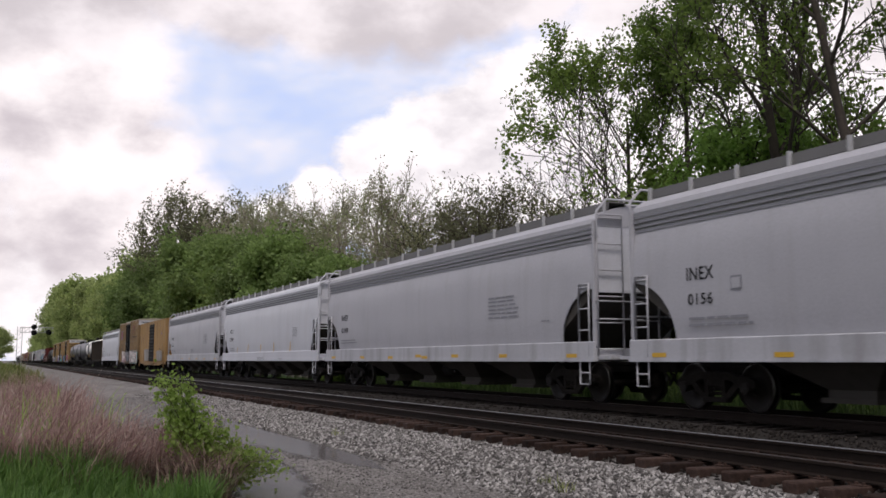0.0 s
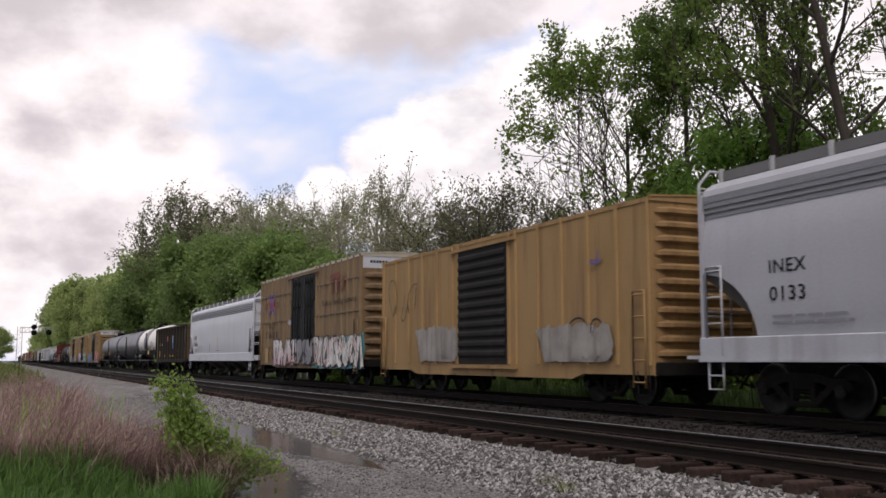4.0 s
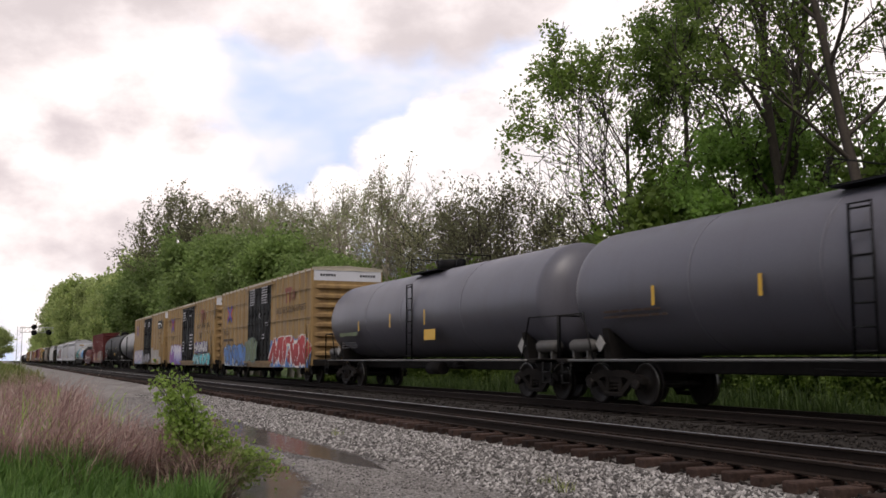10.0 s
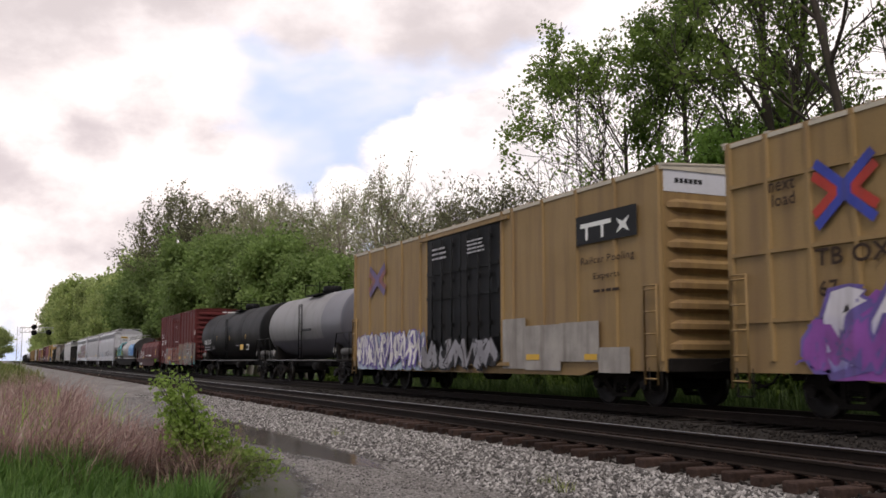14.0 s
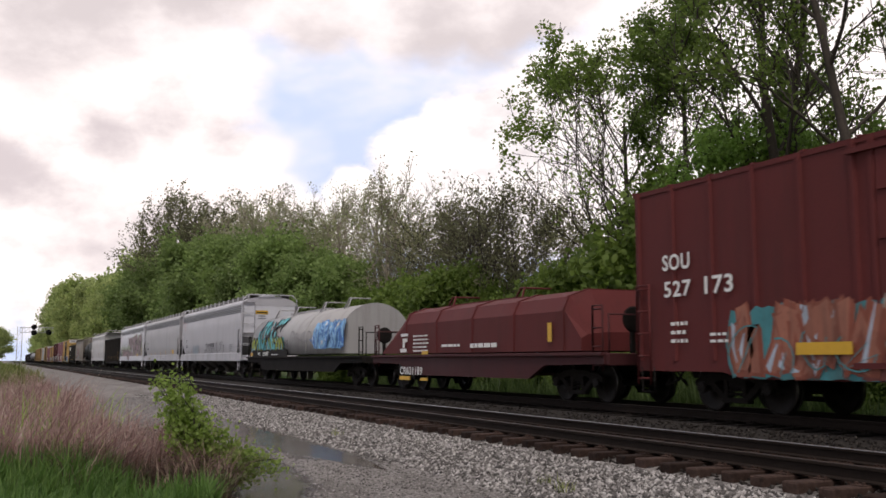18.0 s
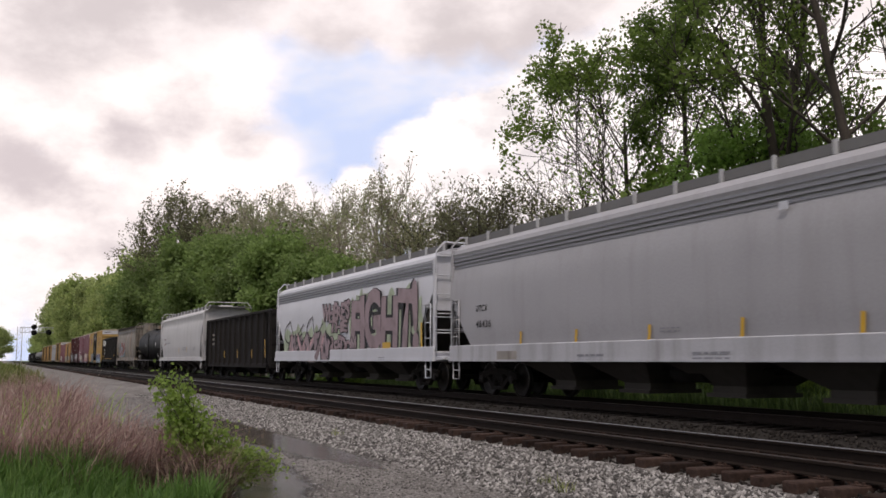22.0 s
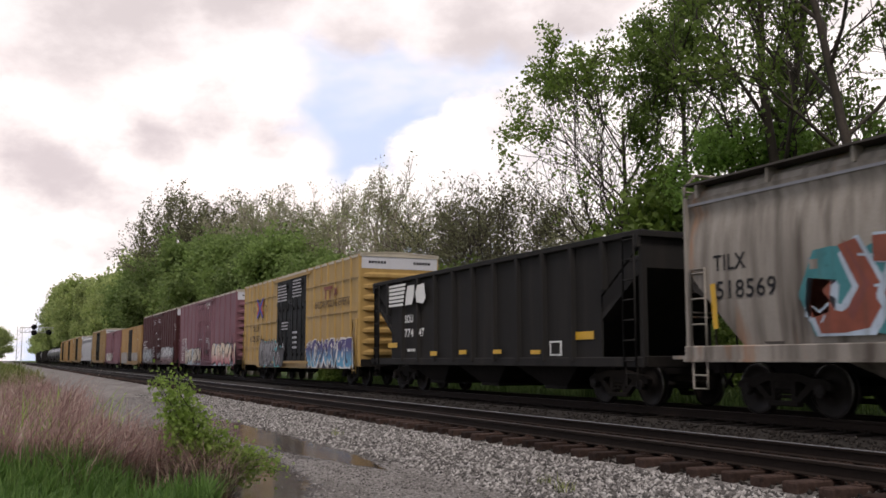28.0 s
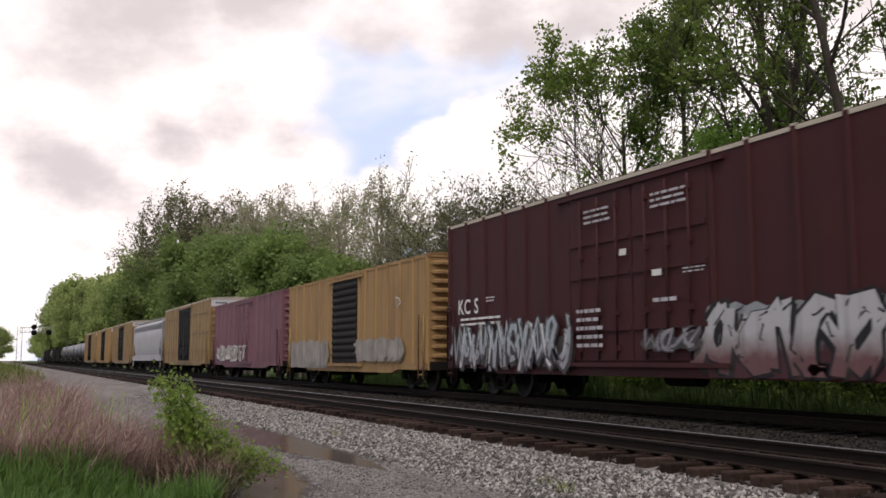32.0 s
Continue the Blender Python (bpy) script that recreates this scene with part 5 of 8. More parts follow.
def spray_fade(name, low, high, z0, z1):
    """Sprayed paint that fades from one colour to another up the side."""
    k = "fade_" + name
    if k not in MATS:
        m, t, b, o = nodes_of(k)
        co, sp = t.nodes.new("ShaderNodeTexCoord"), t.nodes.new("ShaderNodeSeparateXYZ")
        t.links.new(co.outputs["Object"], sp.inputs["Vector"])
        ad = t.nodes.new("ShaderNodeMath")
        ad.operation = "MULTIPLY_ADD"
        ad.inputs[1].default_value = 0.5
        t.links.new(noise_node(t, 2.2, 4), ad.inputs[0])
        t.links.new(sp.outputs["Z"], ad.inputs[2])
        mr = t.nodes.new("ShaderNodeMapRange")
        mr.inputs["From Min"].default_value, mr.inputs["From Max"].default_value = z0 + 0.25, z1 + 0.25
        t.links.new(ad.outputs["Value"], mr.inputs["Value"])
        c = mixed(t, mr.outputs["Result"], rgb(low), rgb(high))
        c = mixed(t, ramp(t, noise_node(t, 1.0, 6, (4.0, 4.0, 0.35)), [(0.5, (0, 0, 0)), (0.78, (0.5, 0.5, 0.5))]), c, (0.075, 0.055, 0.045))
        t.links.new(c, b.inputs["Base Color"])
        b.inputs["Roughness"].default_value, b.inputs["Specular IOR Level"].default_value = 0.62, 0.3
        MATS[k] = m
    return MATS[k]


def reflectors(car, y, z, xs, mat=None, w=0.45, h=0.09):
    for x in xs:
        g = Geo()
        g.box(x - w / 2, x + w / 2, -0.003, 0.0, z, z + h)
        part("reflector", g, mat or m_reflex, car, "", (0, y, 0))


def underframe(car, L, z=0.95, mat=None):
    g = Geo()
    g.box(-L / 2 + 0.1, L / 2 - 0.1, -0.28, 0.28, z - 0.25, z + 0.1, 0.03)
    part("centre_sill", g, mat or m_under, car)
    def make(g):
        g.cyl((-0.5, 0, 0), (0.5, 0, 0), 0.2, 12)
        g.cyl((0.8, 0.3, 0.1), (1.2, 0.3, 0.1), 0.12, 10)
        g.path([(-2.5, 0.1, 0.1), (-0.5, 0.1, 0.05)], 0.02, 5)
        g.path([(0.5, 0.1, 0.05), (2.5, 0.1, 0.1)], 0.02, 5)
    part("brake_cylinder", shared("brake_cylinder", make, m_under), None, car, "", (0.6, -0.75, z - 0.22))


def half_hopper_side(L, W, zs, cut):
    """One side sheet with its end corners cut away, as rows of (z, half length, y)."""
    g = Geo()
    rows = []
    for z, dy in zs:
        hx = L / 2 - cut(z)
        rows.append([(-hx, -W + dy, z), (-hx * 0.5, -W + dy, z), (0, -W + dy, z), (hx * 0.5, -W + dy, z), (hx, -W + dy, z)])
    g.loft(rows, False, True, False)
    rows2 = [[(x, y + 0.03, z) for x, y, z in r[::-1]] for r in rows]
    g.loft(rows2, False, True, False)
    return g


def covered_hopper(label, L, body, sill=None, cut="ell", W=1.58, top=4.06, roof=None, bays=4, stripes=4, board=True, sill_lo=0.95, sill_hi=1.4, cage=None, bay_mat=None, edge_dark=None):
    """A covered hopper car: side sheets, roof with hatches and walkways, open ends over slope sheets, discharge bays."""
    car = thing("covered_hopper_car", label, "freight car")
    sill, roof, cage = sill or body, roof or body, cage or body
    h = L / 2
    lo = sill_hi - 0.02
    if cut == "ell":
        cf = lambda z: 1.4 * math.sqrt(max(0, 1 - ((z - lo) / 1.2) ** 2)) if z < lo + 1.2 else 0.0
    elif not isinstance(cut, str):
        cf = lambda z: cut[0] * max(0, (lo + cut[1] - z) / cut[1])
    elif cut == "slant":
        cf = lambda z: 0.2 + 1.2 * ((top - z) / (top - lo)) ** 1.3
    else:
        cf = lambda z: 1.5 * max(0, (lo + 1.5 - z) / 1.5)
    zs = [lo, lo + 0.2, lo + 0.4, lo + 0.6, lo + 0.8, lo + 0.95, lo + 1.08, lo + 1.15, lo + 1.19, lo + 1.2, lo + 1.5, lo + 1.75, 3.3, 3.55, top - 0.3, top]
    zs = sorted(set(zs))
    zs = [(z, (0.12 * max(0, (z - 2.9) / (top - 0.3 - 2.9)) ** 2 if z < top - 0.1 else 0.03) + 0.06 * max(0, (2.2 - z) / 0.9) ** 2) for z in zs]
    sd = half_hopper_side(L - 0.1, W, zs, cf).mesh("side_sheet", body)
    part("side_sheet", sd, None, car)
    part("side_sheet", sd, None, car, "", pose(0, 0, 0, 0, 0, 180))
    for s in (-1, 1):
        g = Geo()
        g.box(-h, h, -0.05, 0.03, sill_lo, sill_hi, 0.02)
        g.box(-h, h, -0.08, 0.0, sill_lo, sill_lo + 0.05)
        part("side_sill", g, sill, car, "", (0, s * W, 0))
    # top chord stripes: ribs whose grey stands for shade lines under the eave
    for k in range(stripes):
        for s in (-1, 1):
            g = Geo()
            z = top - 0.1 - 0.1 * k
            g.box(-h + 0.08, h - 0.08, -0.015, 0.02, z - 0.026, z + 0.026)
            part("stiffener", g, m_line, car, "", (0, s * (W - 0.06 - (0.0 if k < 2 else 0.014 * (k - 1))), 0))
    # roof
    g = Geo()
    half = [(W - 0.06, top - 0.02), (W - 0.1, top + 0.12), (W - 0.3, top + 0.26), (0.95, top + 0.38), (0.45, top + 0.46)]
    prof = [(-y, z) for y, z in half] + half[::-1] + [(W - 0.2, top - 0.06), (-W + 0.2, top - 0.06)]
    g.loft([[(x, y, z) for y, z in prof] for x in (-h + 0.06, h - 0.06)], True, False)
    part("roof", g, roof, car)
    g = Geo()
    n = int(L / 1.6)
    for k in range(n):
        x = -h + 1.0 + k * (L - 2.0) / (n - 1)
        g.box(x - 0.62, x + 0.62, -0.4, 0.4, top + 0.44, top + 0.56, 0.03)
        g.cyl((x, -0.46, top + 0.52), (x, 0.46, top + 0.52), 0.025, 5)
    part("roof_hatches", g, roof, car)
    if board == "edge":
        for s in (-1, 1):
            bd = part("running_board", Geo().box(-h + 0.1, h - 0.1, -0.22, 0.22, top + 0.27, top + 0.31), m_bay, car, "dark walkway along the roof edge", (0, s * 1.42, 0))
            for i in range(9):
                part("bracket", shared("bracket:edge", lambda g: g.box(-0.03, 0.03, -0.16, 0.06, top + 0.02, top + 0.27), m_dirty), None, bd, "", (-h + 0.4 + i * (L - 0.8) / 8, 0, 0))
    elif board:
        for s in (-1, 1):
            g = Geo()
            g.box(-h + 0.1, h - 0.1, -0.22, 0.22, top + 0.5, top + 0.53)
            g.box(-h + 0.1, h - 0.1, -0.25, -0.22, top + (0.33 if s < 0 else 0.42), top + 0.52)
            g.box(-h + 0.1, h - 0.1, 0.22, 0.25, top + (0.42 if s < 0 else 0.33), top + 0.52)
            bd = part("running_board", g, m_board, car, "galvanised grating walkway", (0, s * 0.88, 0))
            k = int(L / 1.35)
            def bracket(g):
                g.box(-0.035, 0.035, -0.05, 0.02, top + 0.26, top + 0.565)
            me = shared("bracket:%.2f" % top, bracket, m_silver if roof is not m_dirty else m_dirty)
            for i in range(k + 1):
                if s < 0 or i % 2:
                    part("bracket", me, None, bd, "", (-h + 0.2 + i * (L - 0.4) / k, s * 0.26, 0))
    if cut == "slant":
        for s in (-1, 1):
            part("end_bulkhead", Geo().box(s * (h - 0.95) - 0.6, s * (h - 0.95) + 0.6, -W + 0.22, W - 0.22, lo + 0.02, top - 0.03), body, car)
            for y in (-0.75, 0.35):
                part("end_port", Geo().lathe([(0, 0.27), (0.02, 0.27), (0.025, 0.24)], "x", 20, (0, y, lo + 0.5)), m_under, car, "round dark opening in the end sheet", pose(s * (h - 0.34), 0, 0, 0, 0, 0 if s > 0 else 180))
            part("end_walkway", Geo().box(s * (h + 0.05) - 0.3, s * (h + 0.05) + 0.3, -W + 0.1, W - 0.1, top + 0.38, top + 0.42), m_board, car)
    # ends
    for s in (-1, 1):
        g = Geo()
        g.box(-0.03, 0.03, -W + 0.12, W - 0.12, lo + 1.15, top + 0.05)
        g.box(-0.06, 0.06, -W + 0.1, W - 0.1, lo + 1.12, lo + 1.2)
        # grey cars get a whiter end panel, standing in for skylight between cars
        part("end_panel", g, m_white if body is m_grey else body, car, "", (s * (h - 0.1), 0, 0))
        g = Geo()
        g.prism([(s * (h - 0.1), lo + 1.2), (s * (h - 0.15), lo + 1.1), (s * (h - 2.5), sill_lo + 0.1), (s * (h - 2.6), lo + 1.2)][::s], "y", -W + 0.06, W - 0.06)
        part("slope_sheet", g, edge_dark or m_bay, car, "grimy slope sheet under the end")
        g = Geo()
        g.box(s * h - 0.5, s * h + 0.5, -W + 0.05, W - 0.05, sill_lo + 0.05, sill_lo + 0.12)
        g.box(s * (h - 0.08) - 0.06, s * (h - 0.08) + 0.06, -W, W, sill_lo, sill_lo + 0.3, 0.02)
        part("end_platform", g, sill, car, "", (-s * 0.45 * 0, 0, 0))
        for y in (-1, 1):
            g = Geo()
            g.box(-0.04, 0.04, -0.04, 0.04, sill_hi - 0.1, top + 0.05)
            part("corner_post", g, cage, car, "", (s * (h - 0.06), y * (W - 0.03), 0))
        ladder(car, s * (h - 0.42), -W - 0.03, 1.05, 2.7, cage, 0.42)
        ladder(car, s * (h + 0.02), -W + 0.4, 1.1, top + 0.2, cage, 0.68, "y", step=0.5)
        stirrup(car, s * (h - 0.42), -W - 0.02, cage)
        g = Geo()
        rise = 0.72 if cut == "slant" else 0.55
        g.path([(s * h, -W + 0.05, top - 0.4), (s * (h + 0.02), -W + 0.06, top + rise - 0.28), (s * (h + 0.02), -1.25, top + rise), (s * (h + 0.02), 1.25, top + rise), (s * (h + 0.02), W - 0.06, top + rise - 0.28), (s * h, W - 0.05, top - 0.4)], 0.03, 6)
        part("end_railing", g, cage, car)
        for z in (1.9, 2.3):
            part("grab_bar", Geo().path([(s * h, -W, z), (s * h, -0.3, z)], 0.02, 5), cage, car)
        if s > 0:
            g = Geo()
            g.lathe([(-0.02, 0.28), (0.0, 0.3), (0.02, 0.28)], "x", 20, (s * (h + 0.12), 0.35, 2.0))
            g.box(s * h, s * h + 0.12, 0.3, 0.4, 1.9, 2.1)
            part("brake_wheel", g, m_under, car)
    # discharge bays, their steel toned dark for the shade under the car
    span = L - 6.6
    for k in range(bays):
        x = -span / 2 + (k + 0.5) * span / bays
        w = span / bays * 0.5
        def make(g):
            a, b_ = w * 0.95, w * 0.32
            rings = [[(sx * q, sy * p, z) for sx, sy in ((-1, -1), (1, -1), (1, 1), (-1, 1))] for q, p, z in
                     ((a, W - 0.12, sill_lo + 0.15), (b_, 0.62, 0.48), (b_, 0.62, 0.3))]
            g.loft(rings, True)
            g.box(-b_ - 0.08, b_ + 0.08, -0.72, 0.72, 0.26, 0.34)
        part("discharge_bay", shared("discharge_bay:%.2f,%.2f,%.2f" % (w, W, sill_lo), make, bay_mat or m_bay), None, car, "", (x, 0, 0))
    underframe(car, L - 4.5 if bays > 9 else L, sill_lo)
    couplers(car, h, reach=0.62)
    for s in (-1, 1):
        truck(car, s * (h - 1.95))
    return car


def boxcar(label, L, body, zb=0.74, zt=4.94, door=(0, 4.9), doors=2, door_mat=None, ribs=1.13, hribs=(1.66, 2.85, 4.1), W=1.53, white_end=True, roof=None, end_ribs=8, ladders=True, rib_w=0.07, door_ribs=False):
    """A boxcar: ribbed sides, sliding or plug doors, corrugated ends, roof."""
    car = thing("boxcar", label, "freight car")
    h = L / 2
    dm = door_mat or body
    d0, d1 = door[0] - door[1] / 2, door[0] + door[1] / 2
    for s in (-1, 1):
        for a, b_, z in ((-h, d0, zb + 0.2), (d1, h, zb + 0.2), (d0, d1, zt - 0.22)):
            part("side_wall", Geo().box(a, b_, -0.04, 0.04, z, zt), body, car, "", (0, s * W, 0))
        g = Geo()
        g.prism([(-h, zb + 0.02), (-h + 2.6, zb + 0.02), (-h + 3.1, zb - 0.1), (h - 3.1, zb - 0.1), (h - 2.6, zb + 0.02), (h, zb + 0.02), (h, zb + 0.24), (-h, zb + 0.24)], "y", -0.05, 0.05)
        part("side_sill", g, body, car, "", (0, s * W, 0))
        joined = Geo()
        xs = []
        x = -h + 0.12
        while x < d0 - 0.35:
            xs.append(x)
            x += ribs
        xs.append(d0 - 0.06)
        xs += [-x for x in xs] if abs(door[0]) < 0.01 else [d1 + 0.06] + [h - 0.12 - i * ribs for i in range(20) if h - 0.12 - i * ribs > d1 + 0.35]
        for x in xs:
            g = Geo() if s < 0 else joined
            y0, y1 = (-0.09, -0.04) if s < 0 else (0.04, 0.09)
            g.prism([(x - rib_w, 0), (x - rib_w * 0.6, -0.05), (x + rib_w * 0.6, -0.05), (x + rib_w, 0)] if s < 0 else [(x + rib_w, 0), (x + rib_w * 0.6, 0.05), (x - rib_w * 0.6, 0.05), (x - rib_w, 0)], "z", zb + 0.22, zt - 0.03)
            if s < 0:
                part("rib", g, body, car, "", (0, -W - 0.04, 0))
        for z in hribs:
            for a, b_ in ((-h + 0.15, d0 - 0.1), (d1 + 0.1, h - 0.15)):
                g = Geo() if s < 0 else joined
                g.box(a, b_, *((-0.045, 0) if s < 0 else (0, 0.045)), z - 0.035, z + 0.035)
                if s < 0:
                    part("rail_rib", g, body, car, "", (0, -W - 0.04, 0))
        if s > 0:
            part("ribs", joined, body, car, "", (0, W + 0.04, 0))
        # doors
        dw = (d1 - d0) / doors
        for k in range(doors):
            g = Geo()
            a, b_ = d0 + k * dw + 0.02, d0 + (k + 1) * dw - 0.02
            g.box(a, b_, -0.05, 0.03, zb + 0.22, zt - 0.24, 0.015)
            dr = part("door", g, dm, car, "", (0, s * (W + 0.03), 0))
            if s < 0:
                g = Geo()
                if door_ribs:
                    for i in range(11):
                        z = zb + 0.5 + i * (zt - zb - 1.0) / 10
                        g.prism([(-0.05, z - 0.11), (-0.1, z - 0.04), (-0.1, z + 0.04), (-0.05, z + 0.11)], "x", a + 0.06, b_ - 0.06)
                    part("corrugation", g, dm, dr)
                else:
                    for z in (1.66, 2.85, 3.6):
                        part("door_rail", Geo().box(a + 0.04, b_ - 0.04, -0.085, -0.05, z - 0.05, z + 0.05), dm, dr)
                    for x in (a + 0.5, b_ - 0.5, (a + b_) / 2):
                        g = Geo()
                        g.cyl((x, -0.1, zb + 0.25), (x, -0.1, zt - 0.35), 0.025, 6)
                        for z in (zb + 0.5, 2.0, 3.3, zt - 0.6):
                            g.box(x - 0.06, x + 0.06, -0.12, -0.05, z - 0.06, z + 0.06)
                        part("lock_rod", g, dm, dr)
        for z, q in ((zb + 0.1, 0.1), (zt - 0.26, 0.07)):
            part("door_track", Geo().box(d0 - 0.5, d1 + 0.5, -q, 0.0, z, z + 0.09), body, car, "", (0, s * (W + 0.06) if s < 0 else W + 0.14, 0))
    # roof: shallow pitch with cross ribs
    g = Geo()
    g.loft([[(x, -W - 0.06, zt - 0.02), (x, 0, zt + 0.07), (x, W + 0.06, zt - 0.02), (x, W + 0.06, zt - 0.1), (x, -W - 0.06, zt - 0.1)] for x in (-h - 0.03, h + 0.03)], True)
    n = int(L / 1.1)
    for k in range(n + 1):
        x = -h + k * L / n
        g.prism([(-W - 0.07, zt - 0.02), (0, zt + 0.07), (W + 0.07, zt - 0.02), (W + 0.07, zt + 0.02), (0, zt + 0.11), (-W - 0.07, zt + 0.02)], "x", x - 0.05, x + 0.05)
    part("roof", g, roof or m_roof, car)
    for s in (-1, 1):
        g = Geo()
        g.box(-0.04, 0.04, -W, W, zb, zt - 0.05)
        ep = part("end_wall", g, body, car, "", (s * (h - 0.04), 0, 0))
        ztop = zt - 0.62 if white_end else zt - 0.15
        for k in range(end_ribs):
            z = zb + 0.3 + (k + 0.5) * (ztop - zb - 0.3) / end_ribs
            dz = (ztop - zb - 0.3) / end_ribs * 0.33
            g = Geo()
            g.loft([[(s * 0.04, y, z - dz * q), (s * (0.04 + 0.11 * q), y, z - dz * 0.4), (s * (0.04 + 0.11 * q), y, z + dz * 0.4), (s * 0.04, y, z + dz * q)] for y, q in ((-W + 0.06, 0.2), (-W + 0.3, 1), (W - 0.3, 1), (W - 0.06, 0.2))], True)
            part("corrugation", g, body, ep)
        if white_end:
            g = Geo()
            g.box(0.04, 0.048, -W, W, zt - 0.55, zt - 0.07)
            wp = part("excess_height_panel", g, m_white, car, "white painted band across the top of the end", pose(s * (h - 0.04), 0, 0, 0, 0, 0 if s > 0 else 180))
            g = Geo()
            for a in (-1.25, 0.55):
                for q in range(6):
                    g.box(0.048, 0.052, a + q * 0.12, a + q * 0.12 + 0.09, zt - 0.36, zt - 0.26)
            part("small_print", g, m_mark_k, wp)
        if ladders:
            ladder(car, s * (h - 0.35), -W - 0.14, zb - 0.25, zb + 1.75, body, 0.42)
            ladder(car, s * (h + 0.16), 1.1, zb - 0.1, zb + 1.75, body, 0.42, "y")
        stirrup(car, s * (h - 0.35), -W - 0.04, m_under, zb + 0.1)
        g = Geo()
        g.box(s * h - 0.1, s * h + 0.1, -W, W, zb, zb + 0.28, 0.03)
        part("end_sill", g, m_under, car)
    underframe(car, L, 0.86)
    g = Geo()
    for k in range(int(L / 2.2)):
        x = -h + 1.2 + k * 2.2
        g.box(x - 0.06, x + 0.06, -W, W, 0.78, 0.95)
    part("floor", g.box(-h + 0.05, h - 0.05, -W + 0.05, W - 0.05, 0.95, 1.05), m_under, car)
    couplers(car, h, reach=0.95)
    for s in (-1, 1):
        truck(car, s * (h - 2.3))
    return car


def tank_car(label, L, mat, r=1.47, zc=2.56, platform=True, bands=None, head=0.72, low=None):
    """A tank car: barrel with dished heads, saddles, top platform and fittings, side sills, railings."""
    car = thing("tank_car", label, "freight car")
    h = L / 2 - 0.75
    def prof(a, b_, ra, cap0, cap1):
        p = []
        if cap0:
            p += [(a + 0.25 - head * math.cos(q), ra * math.sin(q)) for q in [radians(d) for d in (3, 20, 40, 58, 72, 83)]]
        lo_, hi_ = a + (0.25 if cap0 else 0), b_ - (0.25 if cap1 else 0)
        p += [(lo_, ra), (lo_ + 0.02, ra), (lo_ + 0.3, ra), (hi_ - 0.3, ra), (hi_ - 0.02, ra), (hi_, ra)]
        if cap1:
            p += [(b_ - 0.25 + head * math.cos(q), ra * math.sin(q)) for q in [radians(d) for d in (83, 72, 58, 40, 20, 3)]]
        return p
    if not bands:
        g = Geo()
        g.lathe(prof(-h, h, r, True, True), "x", 40, (0, 0, zc))
        part("barrel", g, mat, car)
    else:
        cuts = [-h] + [q for q, _ in bands[:-1]] + [h]
        for k, (_, mt) in enumerate(bands):
            g = Geo()
            g.lathe(prof(cuts[k], cuts[k + 1], r, k == 0, k == len(bands) - 1), "x", 40, (0, 0, zc))
            part("barrel_section", g, mt, car)
    if low:
        g = Geo()
        ang = [radians(a) for a in range(206, 335, 6)]
        rings = [[(x, (r + 0.006) * math.cos(a), zc + (r + 0.006) * math.sin(a)) for a in ang] for x in (-h + 0.25, h - 0.25)]
        g.loft(rings, False, True, False)
        part("lower_coat", g, low, car, "black coat on the lower barrel")
    for x in () if bands else (-h * 0.5, -0.1 * h, 0.45 * h):
        g = Geo()
        g.lathe([(x - 0.03, r + 0.001), (x - 0.03, r + 0.005), (x + 0.03, r + 0.005), (x + 0.03, r + 0.001)], "x", 40, (0, 0, zc))
        part("weld_band", g, mat, car)
    # dome fittings and platform
    g = Geo()
    g.lathe([(0, 0.42), (0.32, 0.42), (0.36, 0.38), (0.4, 0.1)], "z", 20, (0, 0, zc + r - 0.06))
    g.lathe([(0, 0.16), (0.3, 0.16), (0.34, 0.05)], "z", 12, (0.85, 0, zc + r - 0.05))
    g.lathe([(0, 0.1), (0.3, 0.1), (0.32, 0.04)], "z", 10, (-0.75, 0.15, zc + r - 0.05))
    part("manway_dome", g, m_black, car)
    if platform:
        for a, c in ((-0.95, -0.5), (0.5, 0.95)):
            part("top_walkway", Geo().box(-1.1, 1.1, a, c, zc + r - 0.12, zc + r - 0.08), m_black, car)
        for x in (-1.1, 1.1):
            part("top_railing", Geo().path([(x, -0.95, zc + r - 0.1), (x, -0.95, zc + r + 0.4), (x, 0.95, zc + r + 0.4), (x, 0.95, zc + r - 0.1)], 0.022, 6), m_black, car)
        ladder(car, 0, -r - 0.02, 1.0, zc + 0.9, m_black, 0.45, step=0.32)
    for s in (-1, 1):
        g = Geo()
        g.prism([(-1.25, 0.98), (1.25, 0.98), (1.32, 1.7), (0.95, 1.45), (0.5, 1.25), (0, 1.16), (-0.5, 1.25), (-0.95, 1.45), (-1.32, 1.7)], "x", s * (h - 1.1) - 0.12, s * (h - 1.1) + 0.12)
        part("saddle", g, m_under, car)
        g = Geo()
        g.box(s * (h + 0.55) - 1.3, s * (h + 0.55) + 0.2, -1.45, 1.45, 0.92, 1.02, 0.02)
        part("end_platform", g, m_under, car)
        g = Geo()
        for y in (-1.4, 1.4):
            g.path([(s * (h + 0.7), y, 1.0), (s * (h + 0.7), y, 2.05), (s * (h - 0.5), y * 1.08, 2.05), (s * (h - 0.9), y * 1.08, 1.0)], 0.024, 6)
        g.path([(s * (h + 0.7), -1.4, 2.05), (s * (h + 0.7), 1.4, 2.05)], 0.024, 6)
        part("end_railing", g, m_black, car)
        stirrup(car, s * (h + 0.3), -1.48, m_black)
        g = Geo()
        g.lathe([(-0.5, 0.04), (-0.47, 0.12), (-0.4, 0.16), (0.4, 0.16), (0.47, 0.12), (0.5, 0.04)], "x", 14, (0, 0, 0.32))
